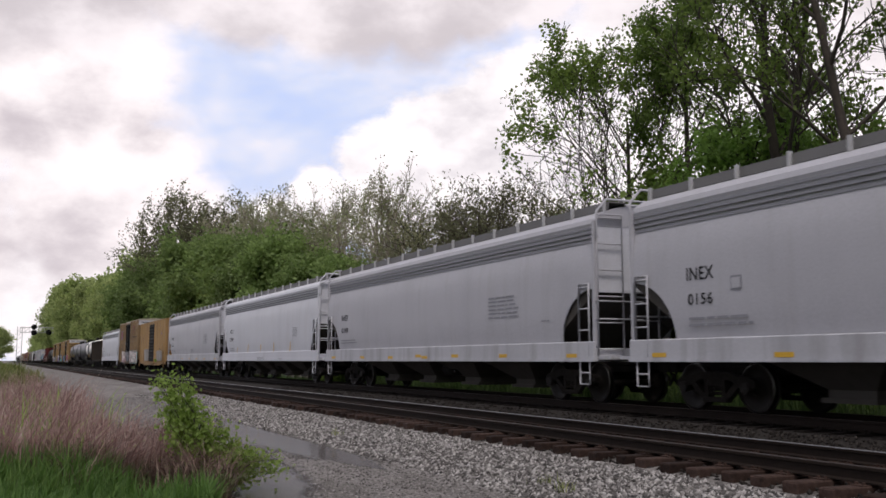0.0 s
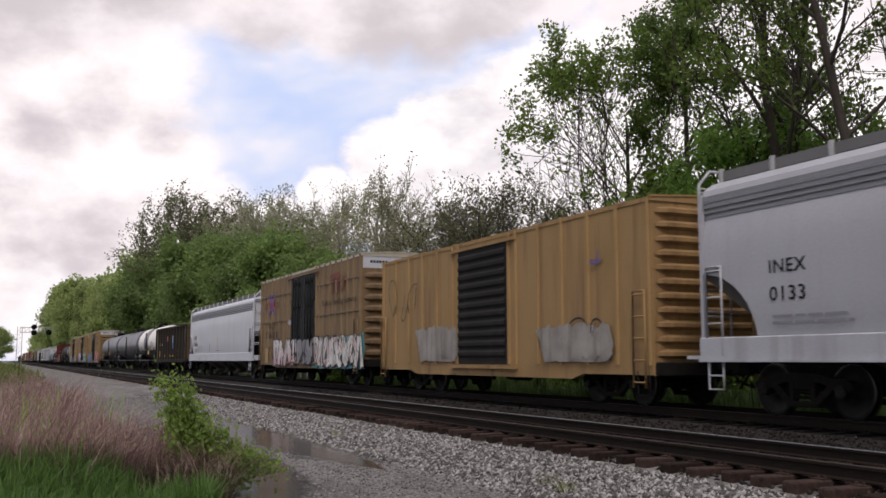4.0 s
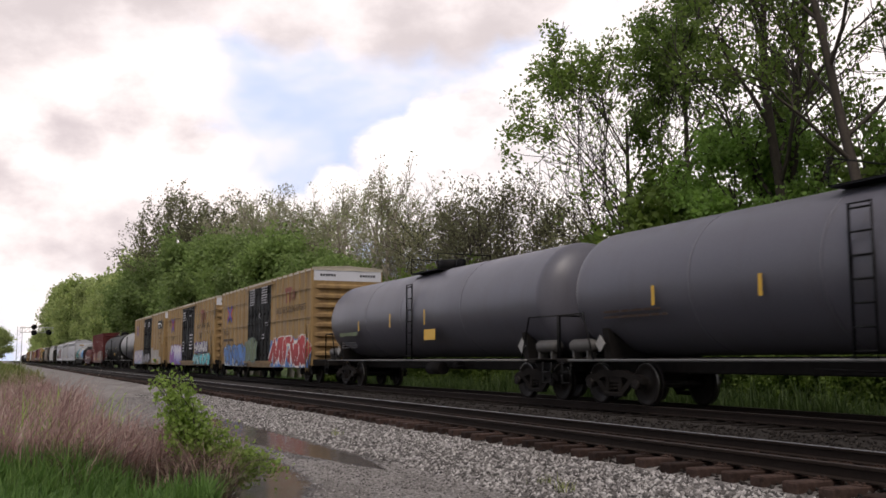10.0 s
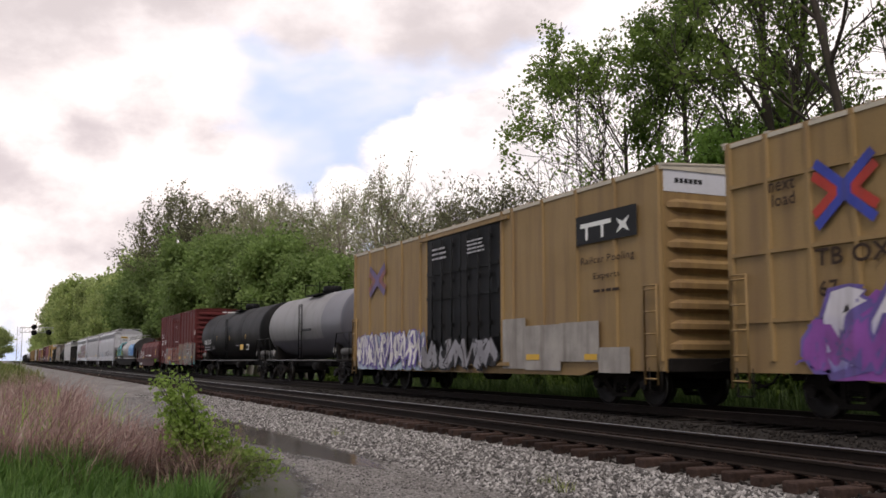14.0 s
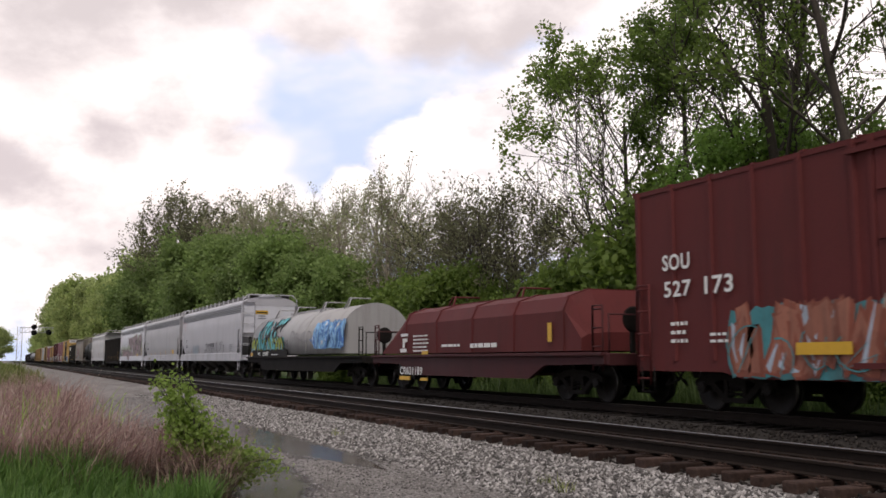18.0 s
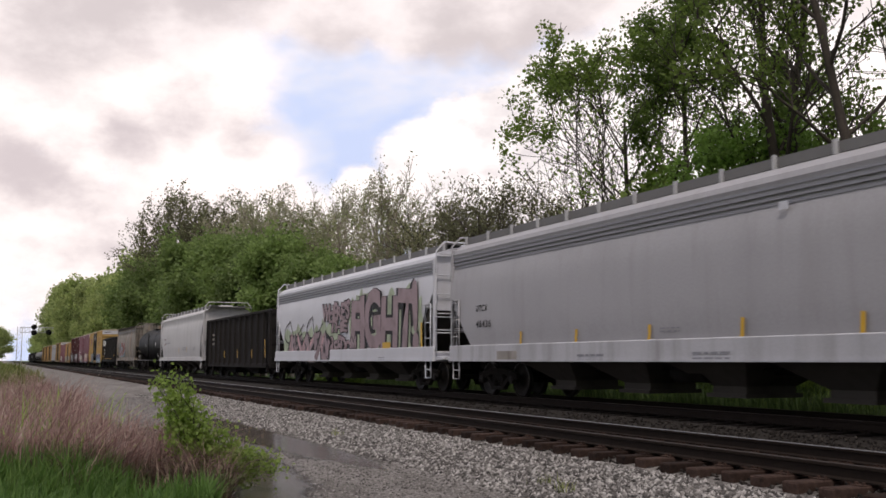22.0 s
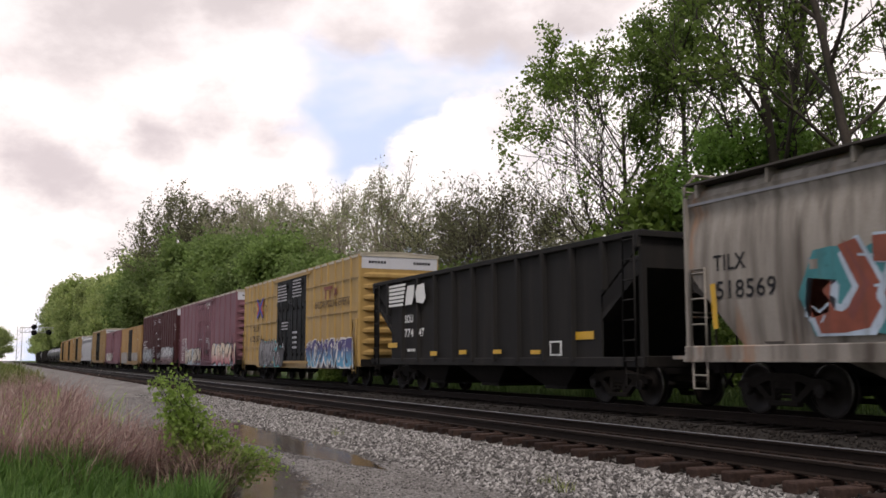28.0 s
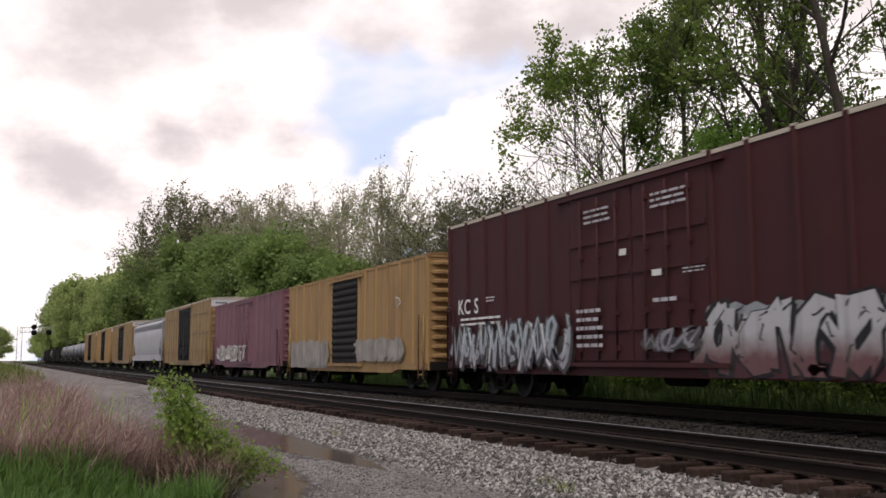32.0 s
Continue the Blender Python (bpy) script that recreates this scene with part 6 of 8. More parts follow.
        for q in (-0.3, 0.3):
            g.box(q - 0.03, q + 0.03, -0.12, 0.12, 0.0, 0.2)
        part("air_reservoir", g, m_cyl, car, "dark grey air cylinder on the end platform", (s * (h - 0.05), -1.2, 1.0))
        g = Geo()
        g.prism([(0, -0.19), (0.19, 0), (0, 0.19), (-0.19, 0)], "y", -0.01, 0.01)
        part("placard_holder", g, sp_holder, car, "faded diamond-shaped placard", (s * (h - 1.05), -1.42, 1.35))
    g = Geo()
    for y in (-1.42, 1.42):
        g.path([(-h - 0.3, y, 0.98), (h + 0.3, y, 0.98)], 0.03, 6)
    part("running_rail", g, m_board, car)
    underframe(car, L - 1.0, 0.95)
    couplers(car, L / 2 - 0.15, reach=0.75)
    for s in (-1, 1):
        truck(car, s * (h - 1.0))
    return car


def open_hopper(label, L, mat, zb=0.95, zt=3.7, W=1.55, ribs=1.25, ends="slope", end_mat=None, bays=3, load=None):
    """An open-top coal car: posts along the side sheets, top chord, sloped or upright ends."""
    car = thing("open_hopper_car", label, "freight car")
    h = L / 2
    slope = ends == "slope"
    for s in (-1, 1):
        g = Geo()
        if slope:
            g.prism([(-h + 1.6, zb), (h - 1.6, zb), (h - 1.6, zt - 1.3), (h, zt - 0.22), (h, zt), (-h, zt), (-h, zt - 0.22), (-h + 1.6, zt - 1.3)], "y", -0.03, 0.03)
        else:
            g.box(-h, h, -0.03, 0.03, zb, zt)
        part("side_sheet", g, mat, car, "", (0, s * (W - 0.06), 0))
        n = int(L / ribs)
        joined = Geo()
        for k in range(n + 1):
            x = -h + 0.1 + k * (L - 0.2) / n
            zlo = zb if not slope else (zb if abs(x) < h - 1.6 else zt - 1.3 + (abs(x) - h + 1.6) / 1.6 * 1.0)
            g = Geo() if s < 0 else joined
            poly = [(x - 0.09, 0), (x - 0.06, -0.12), (x + 0.06, -0.12), (x + 0.09, 0)]
            g.prism(poly if s < 0 else [(a, -b_) for a, b_ in poly[::-1]], "z", zlo, zt - 0.1)
            if s < 0:
                part("side_post", g, mat, car, "", (0, -W + 0.03, 0))
        if s > 0:
            part("side_posts", joined, mat, car, "", (0, W - 0.03, 0))
        g = Geo()
        g.box(-h - 0.02, h + 0.02, -0.09, 0.09, zt - 0.14, zt, 0.02)
        part("top_chord", g, mat, car, "", (0, s * (W - 0.02), 0))
        g = Geo()
        g.box(-h, h, -0.06, 0.06, zb - 0.12, zb + 0.1, 0.02)
        part("side_sill", g, mat, car, "", (0, s * (W - 0.02), 0))
    for s in (-1, 1):
        g = Geo()
        if slope:
            g.prism([(s * (h - 0.02), zt - 0.05), (s * (h - 0.02), zt - 0.8), (s * (h - 3.0), zb), (s * (h - 3.1), zb + 0.1), (s * (h - 0.1), zt - 0.72), (s * (h - 0.1), zt - 0.05)][::s], "y", -W + 0.05, W - 0.05)
        else:
            g.box(s * h - 0.04, s * h + 0.04, -W, W, zb - 0.05, zt - 0.05)
            for k in range(4):
                z = zb + 0.4 + k * (zt - zb - 0.6) / 3
                g.box(s * h - 0.1, s * h + 0.1, -W, W, z - 0.06, z + 0.06)
        part("end_wall", g, end_mat or mat, car)
        g = Geo()
        g.box(s * h - 0.09, s * h + 0.09, -W - 0.06, W + 0.06, zt - 0.16, zt - 0.02, 0.02)
        part("end_chord", g, end_mat or mat, car)
        g = Geo()
        g.box(s * h - 0.35, s * h + 0.1, -W, W, zb - 0.12, zb + 0.12, 0.03)
        part("end_sill", g, m_under, car)
        for y in (-1, 1):
            g = Geo()
            g.box(-0.06, 0.06, -0.06, 0.06, zb, zt - 0.1)
            part("corner_post", g, end_mat or mat, car, "", (s * (h - 0.06), y * (W - 0.05), 0))
        ladder(car, s * (h - 0.4), -W - 0.07, zb - 0.1, zt - 0.1, mat, 0.42)
        ladder(car, s * (h + 0.1), 1.0, zb, zt - 0.2, mat, 0.42, "y")
        stirrup(car, s * (h - 0.4), -W - 0.03, m_under)
    g = Geo()
    g.box(-h + 2.8 if slope else -h + 0.05, h - 2.8 if slope else h - 0.05, -W + 0.05, W - 0.05, zb - 0.02, zb + 0.06)
    part("floor", g, m_under, car)
    if load:
        g = Geo()
        rr = random.Random(8)
        k = int(L / 0.5)
        rings = []
        for i in range(k + 1):
            x = -h + 0.15 + i * (L - 0.3) / k
            rings.append([(x, y, zt - 0.35 + 0.3 * (1 - (y / W) ** 2) + rr.uniform(-0.05, 0.05)) for y in (-W + 0.06, -0.9, -0.3, 0.3, 0.9, W - 0.06)])
        g.loft(rings, False, False, False)
        part("load", g, load, car)
    span = L - 5.2
    for k in range(bays):
        x = -span / 2 + (k + 0.5) * span / bays
        w = span / bays * 0.5
        def make(g):
            rings = [[(sx * q, sy * p, z) for sx, sy in ((-1, -1), (1, -1), (1, 1), (-1, 1))] for q, p, z in ((w * 0.95, W - 0.15, zb), (w * 0.3, W - 0.5, 0.36), (w * 0.3, W - 0.5, 0.28))]
            g.loft(rings, True)
        part("discharge_bay", shared("discharge_bay:o%.2f%.2f" % (w, zb), make, m_under), None, car, "", (x, 0, 0))
    underframe(car, L, 0.9)
    couplers(car, h, reach=0.7)
    for s in (-1, 1):
        truck(car, s * (h - 1.7))
    return car


def place(car, s0, s1):
    """Puts a car so that its body runs from s0 to s1 metres behind the train's zero mark."""
    TRAIN.append((car, -(s0 + s1) / 2 + TRAIN_ZERO))
    return car


TRAIN_ZERO = 5.43
# ---- the cars, in running order ----
def hop(label, s0, s1, body, **kw):
    return place(covered_hopper(label, s1 - s0, body, **kw), s0, s1)


def box_(label, s0, s1, body, **kw):
    return place(boxcar(label, s1 - s0, body, **kw), s0, s1)


c1 = hop("pale grey covered hopper car with black lettering", 3.2, 22.42, m_grey, sill=m_sill)
c2 = hop("pale grey covered hopper car with black lettering", 23.76, 43.3, m_grey, sill=m_sill)
c3 = hop("white covered hopper car with yellow reflectors", 44.6, 63.5, m_white, cut=(1.2, 1.5))
c4 = hop("pale grey covered hopper car, clean", 64.85, 84.4, m_grey, sill=m_sill)
c5 = box_("old faded yellow boxcar with a dark corrugated door", 85.9, 101.3, m_oldyel, zt=4.35, zb=0.66, door=(0, 3.0), doors=1, door_mat=m_coal, hribs=(), white_end=False, door_ribs=True, roof=m_oldyel, end_ribs=11)
c6 = box_("tan boxcar with black doors, covered in graffiti", 103.5, 118.7, m_drab, door=(0, 3.8), door_mat=m_black, ribs=0.72, hribs=(1.66, 2.85, 4.1))
c7 = hop("white covered hopper car with ribs in shade grey", 120.4, 138.9, m_white, cut=(1.15, 1.75))
c8 = place(open_hopper("black open-top coal car with coloured placards and a rusty end", 14.9, m_umber, 0.95, 3.58, ends="upright", end_mat=m_rust), 140.3, 155.2)
for s_ in (-1, 1):
    for y_ in (-1, 1):
        g = Geo()
        g.box(-0.62, 0.62, -0.012, 0.012, 1.02, 3.42)
        g.prism([(-0.62, 3.42), (0.62, 3.42), (0.62, 3.5), (-0.62, 3.47)], "y", -0.03, 0.03)
        part("end_bay_sheet", g, m_olive, c8, "rusty olive sheet at the end of the side", (s_ * 6.8, y_ * 1.535, 0))
    part("number_plate", Geo().box(-0.01, 0.01, -0.75, 0.45, 2.85, 3.25), m_black, c8, "black plate with white number", (s_ * 7.57, 0, 0))
    part("small_print", Geo().box(-0.004, 0.004, -0.55, 0.3, 3.0, 3.1), m_mark_w, c8, "", (s_ * 7.582, 0, 0))
c9 = place(tank_car("white tank car with a black middle band and black underside", 13.0, m_cream, r=1.47, zc=2.56, bands=[(-1.9, m_cream), (1.0, m_tank), (0, m_cream)], low=m_tank), 155.8, 168.8)
c10 = place(tank_car("plain satin black tank car", 18.4, m_tank, r=1.46, zc=2.54), 168.8, 187.2)
c11 = place(tank_car("satin black tank car with a yellow placard", 18.5, m_tank, r=1.46, zc=2.54), 187.2, 205.7)
c12 = box_("tan boxcar with black double doors and red graffiti", 207.05, 225.7, m_tan, door_mat=m_black, ribs=0.95)
c13 = box_("tan boxcar with black double doors and turquoise graffiti", 227.7, 246.5, m_tan, door_mat=m_black, ribs=0.95)
c14 = box_("yellow smooth-sided boxcar with black doors and grey patches", 248.4, 267.2, m_tan, door_mat=m_black, hribs=(), ribs=1.55)
c15 = place(tank_car("grey tank car with black end", 13.1, m_steel, r=1.46, zc=2.54, bands=[(3.0, m_steel), (0, m_tank)], low=m_tank), 268.2, 281.3)
c16 = place(tank_car("gloss black tank car with white lettering", 17.6, m_black, r=1.5, zc=2.5), 281.3, 298.9)
c17 = box_("oxide red boxcar covered in graffiti", 300.0, 315.4, m_red, zt=4.45, zb=0.75, door=(0, 3.0), doors=1, hribs=(), white_end=False, roof=m_red, end_ribs=10)
def coil_car(label, L, deck, hood, round_top, x0, x1):
    """A coil steel car: trough deck with a lift-off hood."""
    car = thing("coil_car", label, "freight car")
    h = L / 2
    for s in (-1, 1):
        g = Geo()
        g.prism([(-h, 1.12), (-h, 0.9), (-h + 2.6, 0.86), (-h + 3.4, 0.52), (h - 3.4, 0.52), (h - 2.6, 0.86), (h, 0.9), (h, 1.12)], "y", -0.06, 0.06)
        g.box(-h, h, -0.14, 0.1, 1.08, 1.16, 0.01)
        part("side_sill", g, deck, car, "", (0, s * 1.48, 0))
        for y in (-1, 1):
            ladder(car, s * (h - 0.3), y * 1.5, 0.75, 2.2, deck, 0.4)
        g = Geo()
        g.box(s * h - 0.12, s * h + 0.12, -1.5, 1.5, 0.86, 1.14, 0.03)
        g.path([(s * h, -1.4, 1.1), (s * h, -1.4, 2.0), (s * h, 1.4, 2.0), (s * h, 1.4, 1.1)], 0.025, 6)
        part("end_sill", g, deck, car)
    g = Geo()
    g.box(-h, h, -1.45, 1.45, 1.0, 1.1)
    part("deck", g, m_under, car)
    a = (x1 - x0) / 2
    mid = (x0 + x1) / 2
    if round_top:
        ang = [radians(x) for x in range(0, 181, 10)]
        ring = lambda x, k: [(x + mid, -1.42 * k, 1.25)] + [(x + mid, -1.42 * k * math.cos(q), 2.0 + 1.25 * k * math.sin(q)) for q in ang] + [(x + mid, 1.42 * k, 1.25)]
        g = Geo()
        g.loft([ring(-a, 1), ring(a, 1)], True, True)
        hd = part("hood", g, hood, car, "rounded steel hood")
        for x in (-a + 0.05, -a * 0.33, a * 0.33, a - 0.05):
            g = Geo()
            g.loft([ring(x - 0.05, 1.015), ring(x + 0.05, 1.015)], True, True)
            part("hood_band", g, hood, hd)
    else:
        g = Geo()
        prof = [(-1.42, 1.2), (-1.42, 2.15), (-1.25, 2.5), (-0.7, 2.68), (0.7, 2.68), (1.25, 2.5), (1.42, 2.15), (1.42, 1.2)]
        rings = []
        for x, k in ((-a, 0.0), (-a + 2.1, 1.0), (a - 0.7, 1.0), (a, 0.25)):
            rings.append([(x + mid, y, 1.2 + (z - 1.2) * (0.06 + 0.94 * k)) for y, z in prof])
        g.loft(rings, True)
        hd = part("hood", g, hood, car, "angular red steel hood")
        for x in [mid - a + 2.1 + i * (2 * a - 2.9) / 4 for i in range(5)]:
            g = Geo()
            g.loft([[(q, y * 1.02, 1.2 + (z - 1.2) * 1.02) for y, z in prof] for q in (x - 0.05, x + 0.05)], True)
            part("hood_band", g, hood, hd)
    top = 3.25 if round_top else 2.68
    for x in [mid + a * q for q in ((-0.75, -0.3, 0.3, 0.75) if round_top else (-0.4, 0.3))]:
        g = Geo()
        g.path([(x - 0.25, -0.7, top - 0.25), (x - 0.1, -0.45, top + 0.3), (x + 0.1, -0.45, top + 0.3), (x + 0.25, -0.7, top - 0.25)], 0.035, 6)
        g.path([(x, -0.45, top + 0.3), (x, 0.45, top + 0.3)], 0.03, 6)
        part("lifting_bracket", g, hood, hd)
    g = Geo()
    g.box(mid - a * 0.6, mid + a * 0.2, -0.2, 0.2, top - 0.02, top + 0.1)
    part("hood_rail", g, hood, hd)
    g = Geo()
    g.lathe([(-0.02, 0.26), (0.0, 0.3), (0.02, 0.26)], "x", 20, (h - 0.2, -0.6, 1.9))
    for k in range(5):
        q = k * 1.2566
        g.cyl((h - 0.2, -0.6, 1.9), (h - 0.2, -0.6 + 0.28 * math.cos(q), 1.9 + 0.28 * math.sin(q)), 0.015, 5)
    g.box(h - 0.3, h - 0.2, -0.65, -0.55, 1.1, 1.95)
    part("brake_wheel", g, m_under, car)
    underframe(car, L, 0.9)
    couplers(car, h, reach=0.7)
    for s in (-1, 1):
        truck(car, s * (h - 1.9))
    return car


c18 = place(coil_car("oxide red coil steel car with an angular hood", 14.6, m_brown, m_red, False, -6.6, 6.2), 316.7, 331.3)
c19 = place(coil_car("white coil steel car with a rounded hood and blue graffiti", 18.2, m_under, m_hood, True, -8.5, 6.4), 332.4, 350.6)
c20 = hop("pale grey covered hopper car with black scrawls", 352.1, 371.3, m_grey, sill=m_sill, cut=(1.2, 1.2), edge_dark=m_dusty)
c21 = hop("grey covered hopper car with yellow reflectors", 372.5, 391.2, m_grey2, sill=m_sill, cut=(1.2, 1.4))
c22 = hop("white covered hopper car with large pink graffiti", 392.4, 411.1, m_white, cut=(1.7, 1.7))
c23 = place(open_hopper("black open-top coal gondola with yellow reflectors", 16.2, m_soot, 0.72, 3.5, ends="upright", bays=2), 412.2, 428.4)
c24 = hop("white covered hopper car with slanted ends and tall end cage", 429.7, 448.3, m_dusty, cut="slant", stripes=0, sill_hi=1.2, edge_dark=m_dusty)
c25 = place(tank_car("black tank car with a top platform", 15.6, m_black, r=1.42, zc=2.45), 448.8, 464.4)
c26 = hop("rust-streaked dirty grey covered hopper car with red graffiti", 465.2, 481.2, m_dirty, cut="straight", stripes=1, roof=m_dirty, board="edge", bays=3, sill_hi=1.25, bay_mat=m_dirty)
c27 = place(open_hopper("black open-top coal hopper car with white lettering", 15.9, m_coal, 0.95, 3.7, ends="slope"), 482.6, 498.5)
c28 = box_("yellow boxcar with black double doors and blue graffiti", 500.0, 518.7, m_yellow, door_mat=m_black, ribs=0.95)
c29 = box_("faded maroon boxcar with graffiti", 520.8, 539.5, m_purple, ribs=1.5, hribs=(), zt=4.94)
c30 = box_("dark brown boxcar with white graffiti", 541.4, 560.0, m_brown, hribs=(), zt=4.94)
c31 = box_("old yellow boxcar with a grey corrugated door", 561.5, 577.5, m_oldyel, zt=4.3, zb=0.66, door=(0, 3.0), doors=1, door_mat=m_coal, hribs=(), white_end=False, door_ribs=True, roof=m_oldyel, end_ribs=11)
c32 = box_("faded red boxcar with ribbed sides", 578.7, 594.6, m_purple, zt=4.3, zb=0.7, door=(0, 3.0), doors=1, hribs=(), white_end=False, roof=m_purple, end_ribs=10)
box_("tan boxcar with black double doors and a white-topped end", 596.2, 614.8, m_tan, door_mat=m_black)
hop("plain grey covered hopper car", 616.3, 635.0, m_grey2)
box_("tan boxcar with black double plug doors", 636.6, 655.2, m_tan, door_mat=m_black)
box_("weathered yellow boxcar with black double doors", 657.2, 675.6, m_oldyel, door_mat=m_black)
box_("tan boxcar with black double plug doors", 677.6, 696.2, m_tan, door_mat=m_black)
s_at = 697.2
for lab, ln in (("black tank car with plain sides", 17.6), ("black tank car with plain sides", 17.6), ("black tank car with plain sides", 17.6)):
    place(tank_car(lab, ln, m_tank, r=1.45), s_at, s_at + ln)
    s_at += ln
for k in range(7):
    place(open_hopper("black open-top coal car with ribbed sides", 15.6, m_coal, ends="slope") if k % 3 else tank_car("dark tank car with plain sides", 15.6, m_tank), s_at + 0.7, s_at + 16.3)
    s_at += 17.0
# ---- signal bridge far down the line ----
m_alu = plain("grey_galvanised_steel", (0.5, 0.5, 0.5), 0.5, 0.1)
gantry = thing("signal_gantry", "grey lattice cantilever signal mast with black signal heads", "railway signal", (-190, 0, ground_z(-190, 3)))
g = Geo()
for dx in (-0.4, 0.4):
    for dy in (-0.4, 0.4):
        g.cyl((dx, 3.0 + dy, 0), (dx, 3.0 + dy, 7.6), 0.06, 6)
for k in range(9):
    z = 0.3 + k * 0.8
    for dx in (-0.4, 0.4):
        g.cyl((dx, 2.6, z), (dx, 3.4, z + 0.8), 0.03, 5)
    for dy in (2.6, 3.4):
        g.cyl((-0.4, dy, z), (0.4, dy, z + 0.8), 0.03, 5)
part("mast", g, m_alu, gantry)
g = Geo()
for dx in (-0.4, 0.4):
    for z in (6.6, 7.5):
        g.cyl((dx, 3, z), (dx, 8.6, z), 0.05, 6)
for k in range(7):
    y = 3.0 + k * 0.8
    for dx in (-0.4, 0.4):
        g.cyl((dx, y, 6.6), (dx, y + 0.8, 7.5), 0.03, 5)
        g.cyl((dx, y, 7.5), (dx, y, 6.6), 0.03, 5)
part("arm", g, m_alu, gantry)
for y, zz in ((5.3, 7.55), (5.3, 6.55), (7.75, 6.6)):
    g = Geo()
    g.lathe([(0, 0.1), (0.02, 0.48), (0.1, 0.5), (0.14, 0.2)], "x", 16, (0.45, y, zz))
    for q in (-0.22, 0.0, 0.22):
        g.cyl((0.5, y, zz + q), (0.8, y, zz + q), 0.1, 8)
    part("signal_head", g, m_black, gantry, "round black signal head")
def haze(car, x, z, w, h, mat, seed, y=-1.598):
    """A thin sprayed patch behind the letters."""
    r = random.Random(seed)
    g = Geo()
    for k in range(9):
        blob(g, x + w * (k + 0.5) / 9, z + h * r.uniform(0.4, 0.6), w / 9 * r.uniform(0.5, 0.8), h * r.uniform(0.25, 0.45), -0.0002 * k, r)
    part("colour_cloud", g, mat, car, "", (0, y, 0))


def plain_mark(car, x, z, w, h, curl=False):
    """Part of a company mark as a plain white shape."""
    g = Geo()
    pts = [(0.1, 0.12), (0.75, 0.0), (1, 0.25), (0.95, 0.6), (0.85, 1), (0.2, 0.95), (0.0, 0.6)] if curl else [(0, 0), (0.75, 0), (0.95, 0.5), (1, 1), (0.25, 1), (0.1, 0.6)]
    g.v = [(x + a * w, 0, z + b_ * h) for a, b_ in pts]
    g.face(*range(len(pts)))
    part("painted_mark", g, m_mark_w, car, "", (0, -1.66, 0))


# ---- lettering, placards and graffiti on the cars ----
sp_white = spray("white", "d8d4d0")
sp_pink = spray("pink", "c9a0a4")
sp_black = spray("black", "1a1a1e")
sp_red = spray("red", "9c2a2c")
sp_blue = spray("blue", "4a78b8")
sp_lightblue = spray("lightblue", "7fb2dc")
sp_cyan = spray("cyan", "58b4bc")
sp_teal = spray("teal", "3f7f86")
sp_grey = spray("grey", "8c8a90")
sp_silver = spray("silver", "b8b6bc")
sp_purple = spray("purple", "6a5a9c")
sp_mauve = spray("mauve", "9c888e")
sp_green = spray("green", "a9b59c")
sp_rust = spray("rust", "84493a")
sp_darkgrey = spray("darkgrey", "4a484c")
sp_salmon = spray("salmon", "96604f")
sp_violet = spray("violet", "8c50a0")
sp_faded = spray("faded", "9a948e")
sp_paleblue = spray("paleblue", "aab8c8")
sp_mist = spray("mist", "98a6b2")
sp_olive = spray("olive", "5c6a4a")
sp_lime = spray("lime", "9aa83c")
sp_dust = spray("dust", "8a6e66")
sp_sand = spray("sand", "877460")
sp_sage = spray("sage", "6a7c77")
sp_brick = spray("brick", "7c4640")
fd_rose = spray_fade("rose", "b06a74", "d2c0ac", 0.85, 1.55)
fd_blood = spray_fade("blood", "7a1c24", "b03a3c", 0.8, 1.7)
fd_blush = spray_fade("blush", "c8a0a8", "dcd6d4", 0.8, 1.7)
sp_navy = spray("navy", "2e2b40")
fd_deep = spray_fade("deep", "5a9cc0", "4c4478", 0.9, 1.5)
fd_slate = spray_fade("slate", "5a585c", "8a888c", 0.8, 1.7)
fd_lilac = spray_fade("lilac", "7a74b4", "d0ccd4", 0.8, 1.7)
fd_smoke = spray_fade("smoke", "6e4e50", "b6b6ba", 1.0, 1.5)
fd_haze = spray_fade("haze", "4c2a30", "92989c", 1.1, 1.7)
fd_frost = spray_fade("frost", "9a98a0", "a4b0b8", 0.9, 1.6)
fd_bone = spray_fade("bone", "9c8e78", "c8beb0", 0.8, 1.6)
m_oldred = spray("oxide_mark", "7a3a2c")
m_rusty_mark = spray("rusty_strip", "8a6a4a")
write(c1, "INEX", -7.74, 2.5, 0.78, 0.25, m_mark_k, -1.59, 0.012)
write(c1, "0156", -7.71, 2.03, 0.71, 0.22, m_mark_k, -1.59, 0.012)
print_block(c1, -7.7, 1.58, 1.76, 0.25, 2, m_line, -1.59, 1)
panel(c1, -6.5, 2.25, 0.29, 0.26, m_line, -1.59, "placard")
panel(c1, -6.47, 2.28, 0.23, 0.19, m_grey, -1.596, "placard")
write(c2, "INEX", -7.96, 2.48, 0.79, 0.22, m_mark_k, -1.59, 0.012)
write(c2, "0149", -7.95, 2.01, 0.77, 0.21, m_mark_k, -1.59, 0.012)
print_block(c2, -7.96, 1.59, 1.75, 0.19, 2, m_line, -1.59, 1)
print_block(c2, 4.56, 2.06, 1.69, 0.63, 6, m_line, -1.59, 3)
print_block(c2, 7.39, 1.89, 0.46, 0.09, 1, m_line, -1.59, 1)
write(c4, "INEX", -7.93, 2.47, 0.85, 0.23, m_mark_k, -1.59, 0.012)
write(c4, "0133", -7.94, 1.99, 0.82, 0.25, m_mark_k, -1.59, 0.012)
print_block(c4, -7.89, 1.56, 1.77, 0.22, 2, m_line, -1.59, 1)
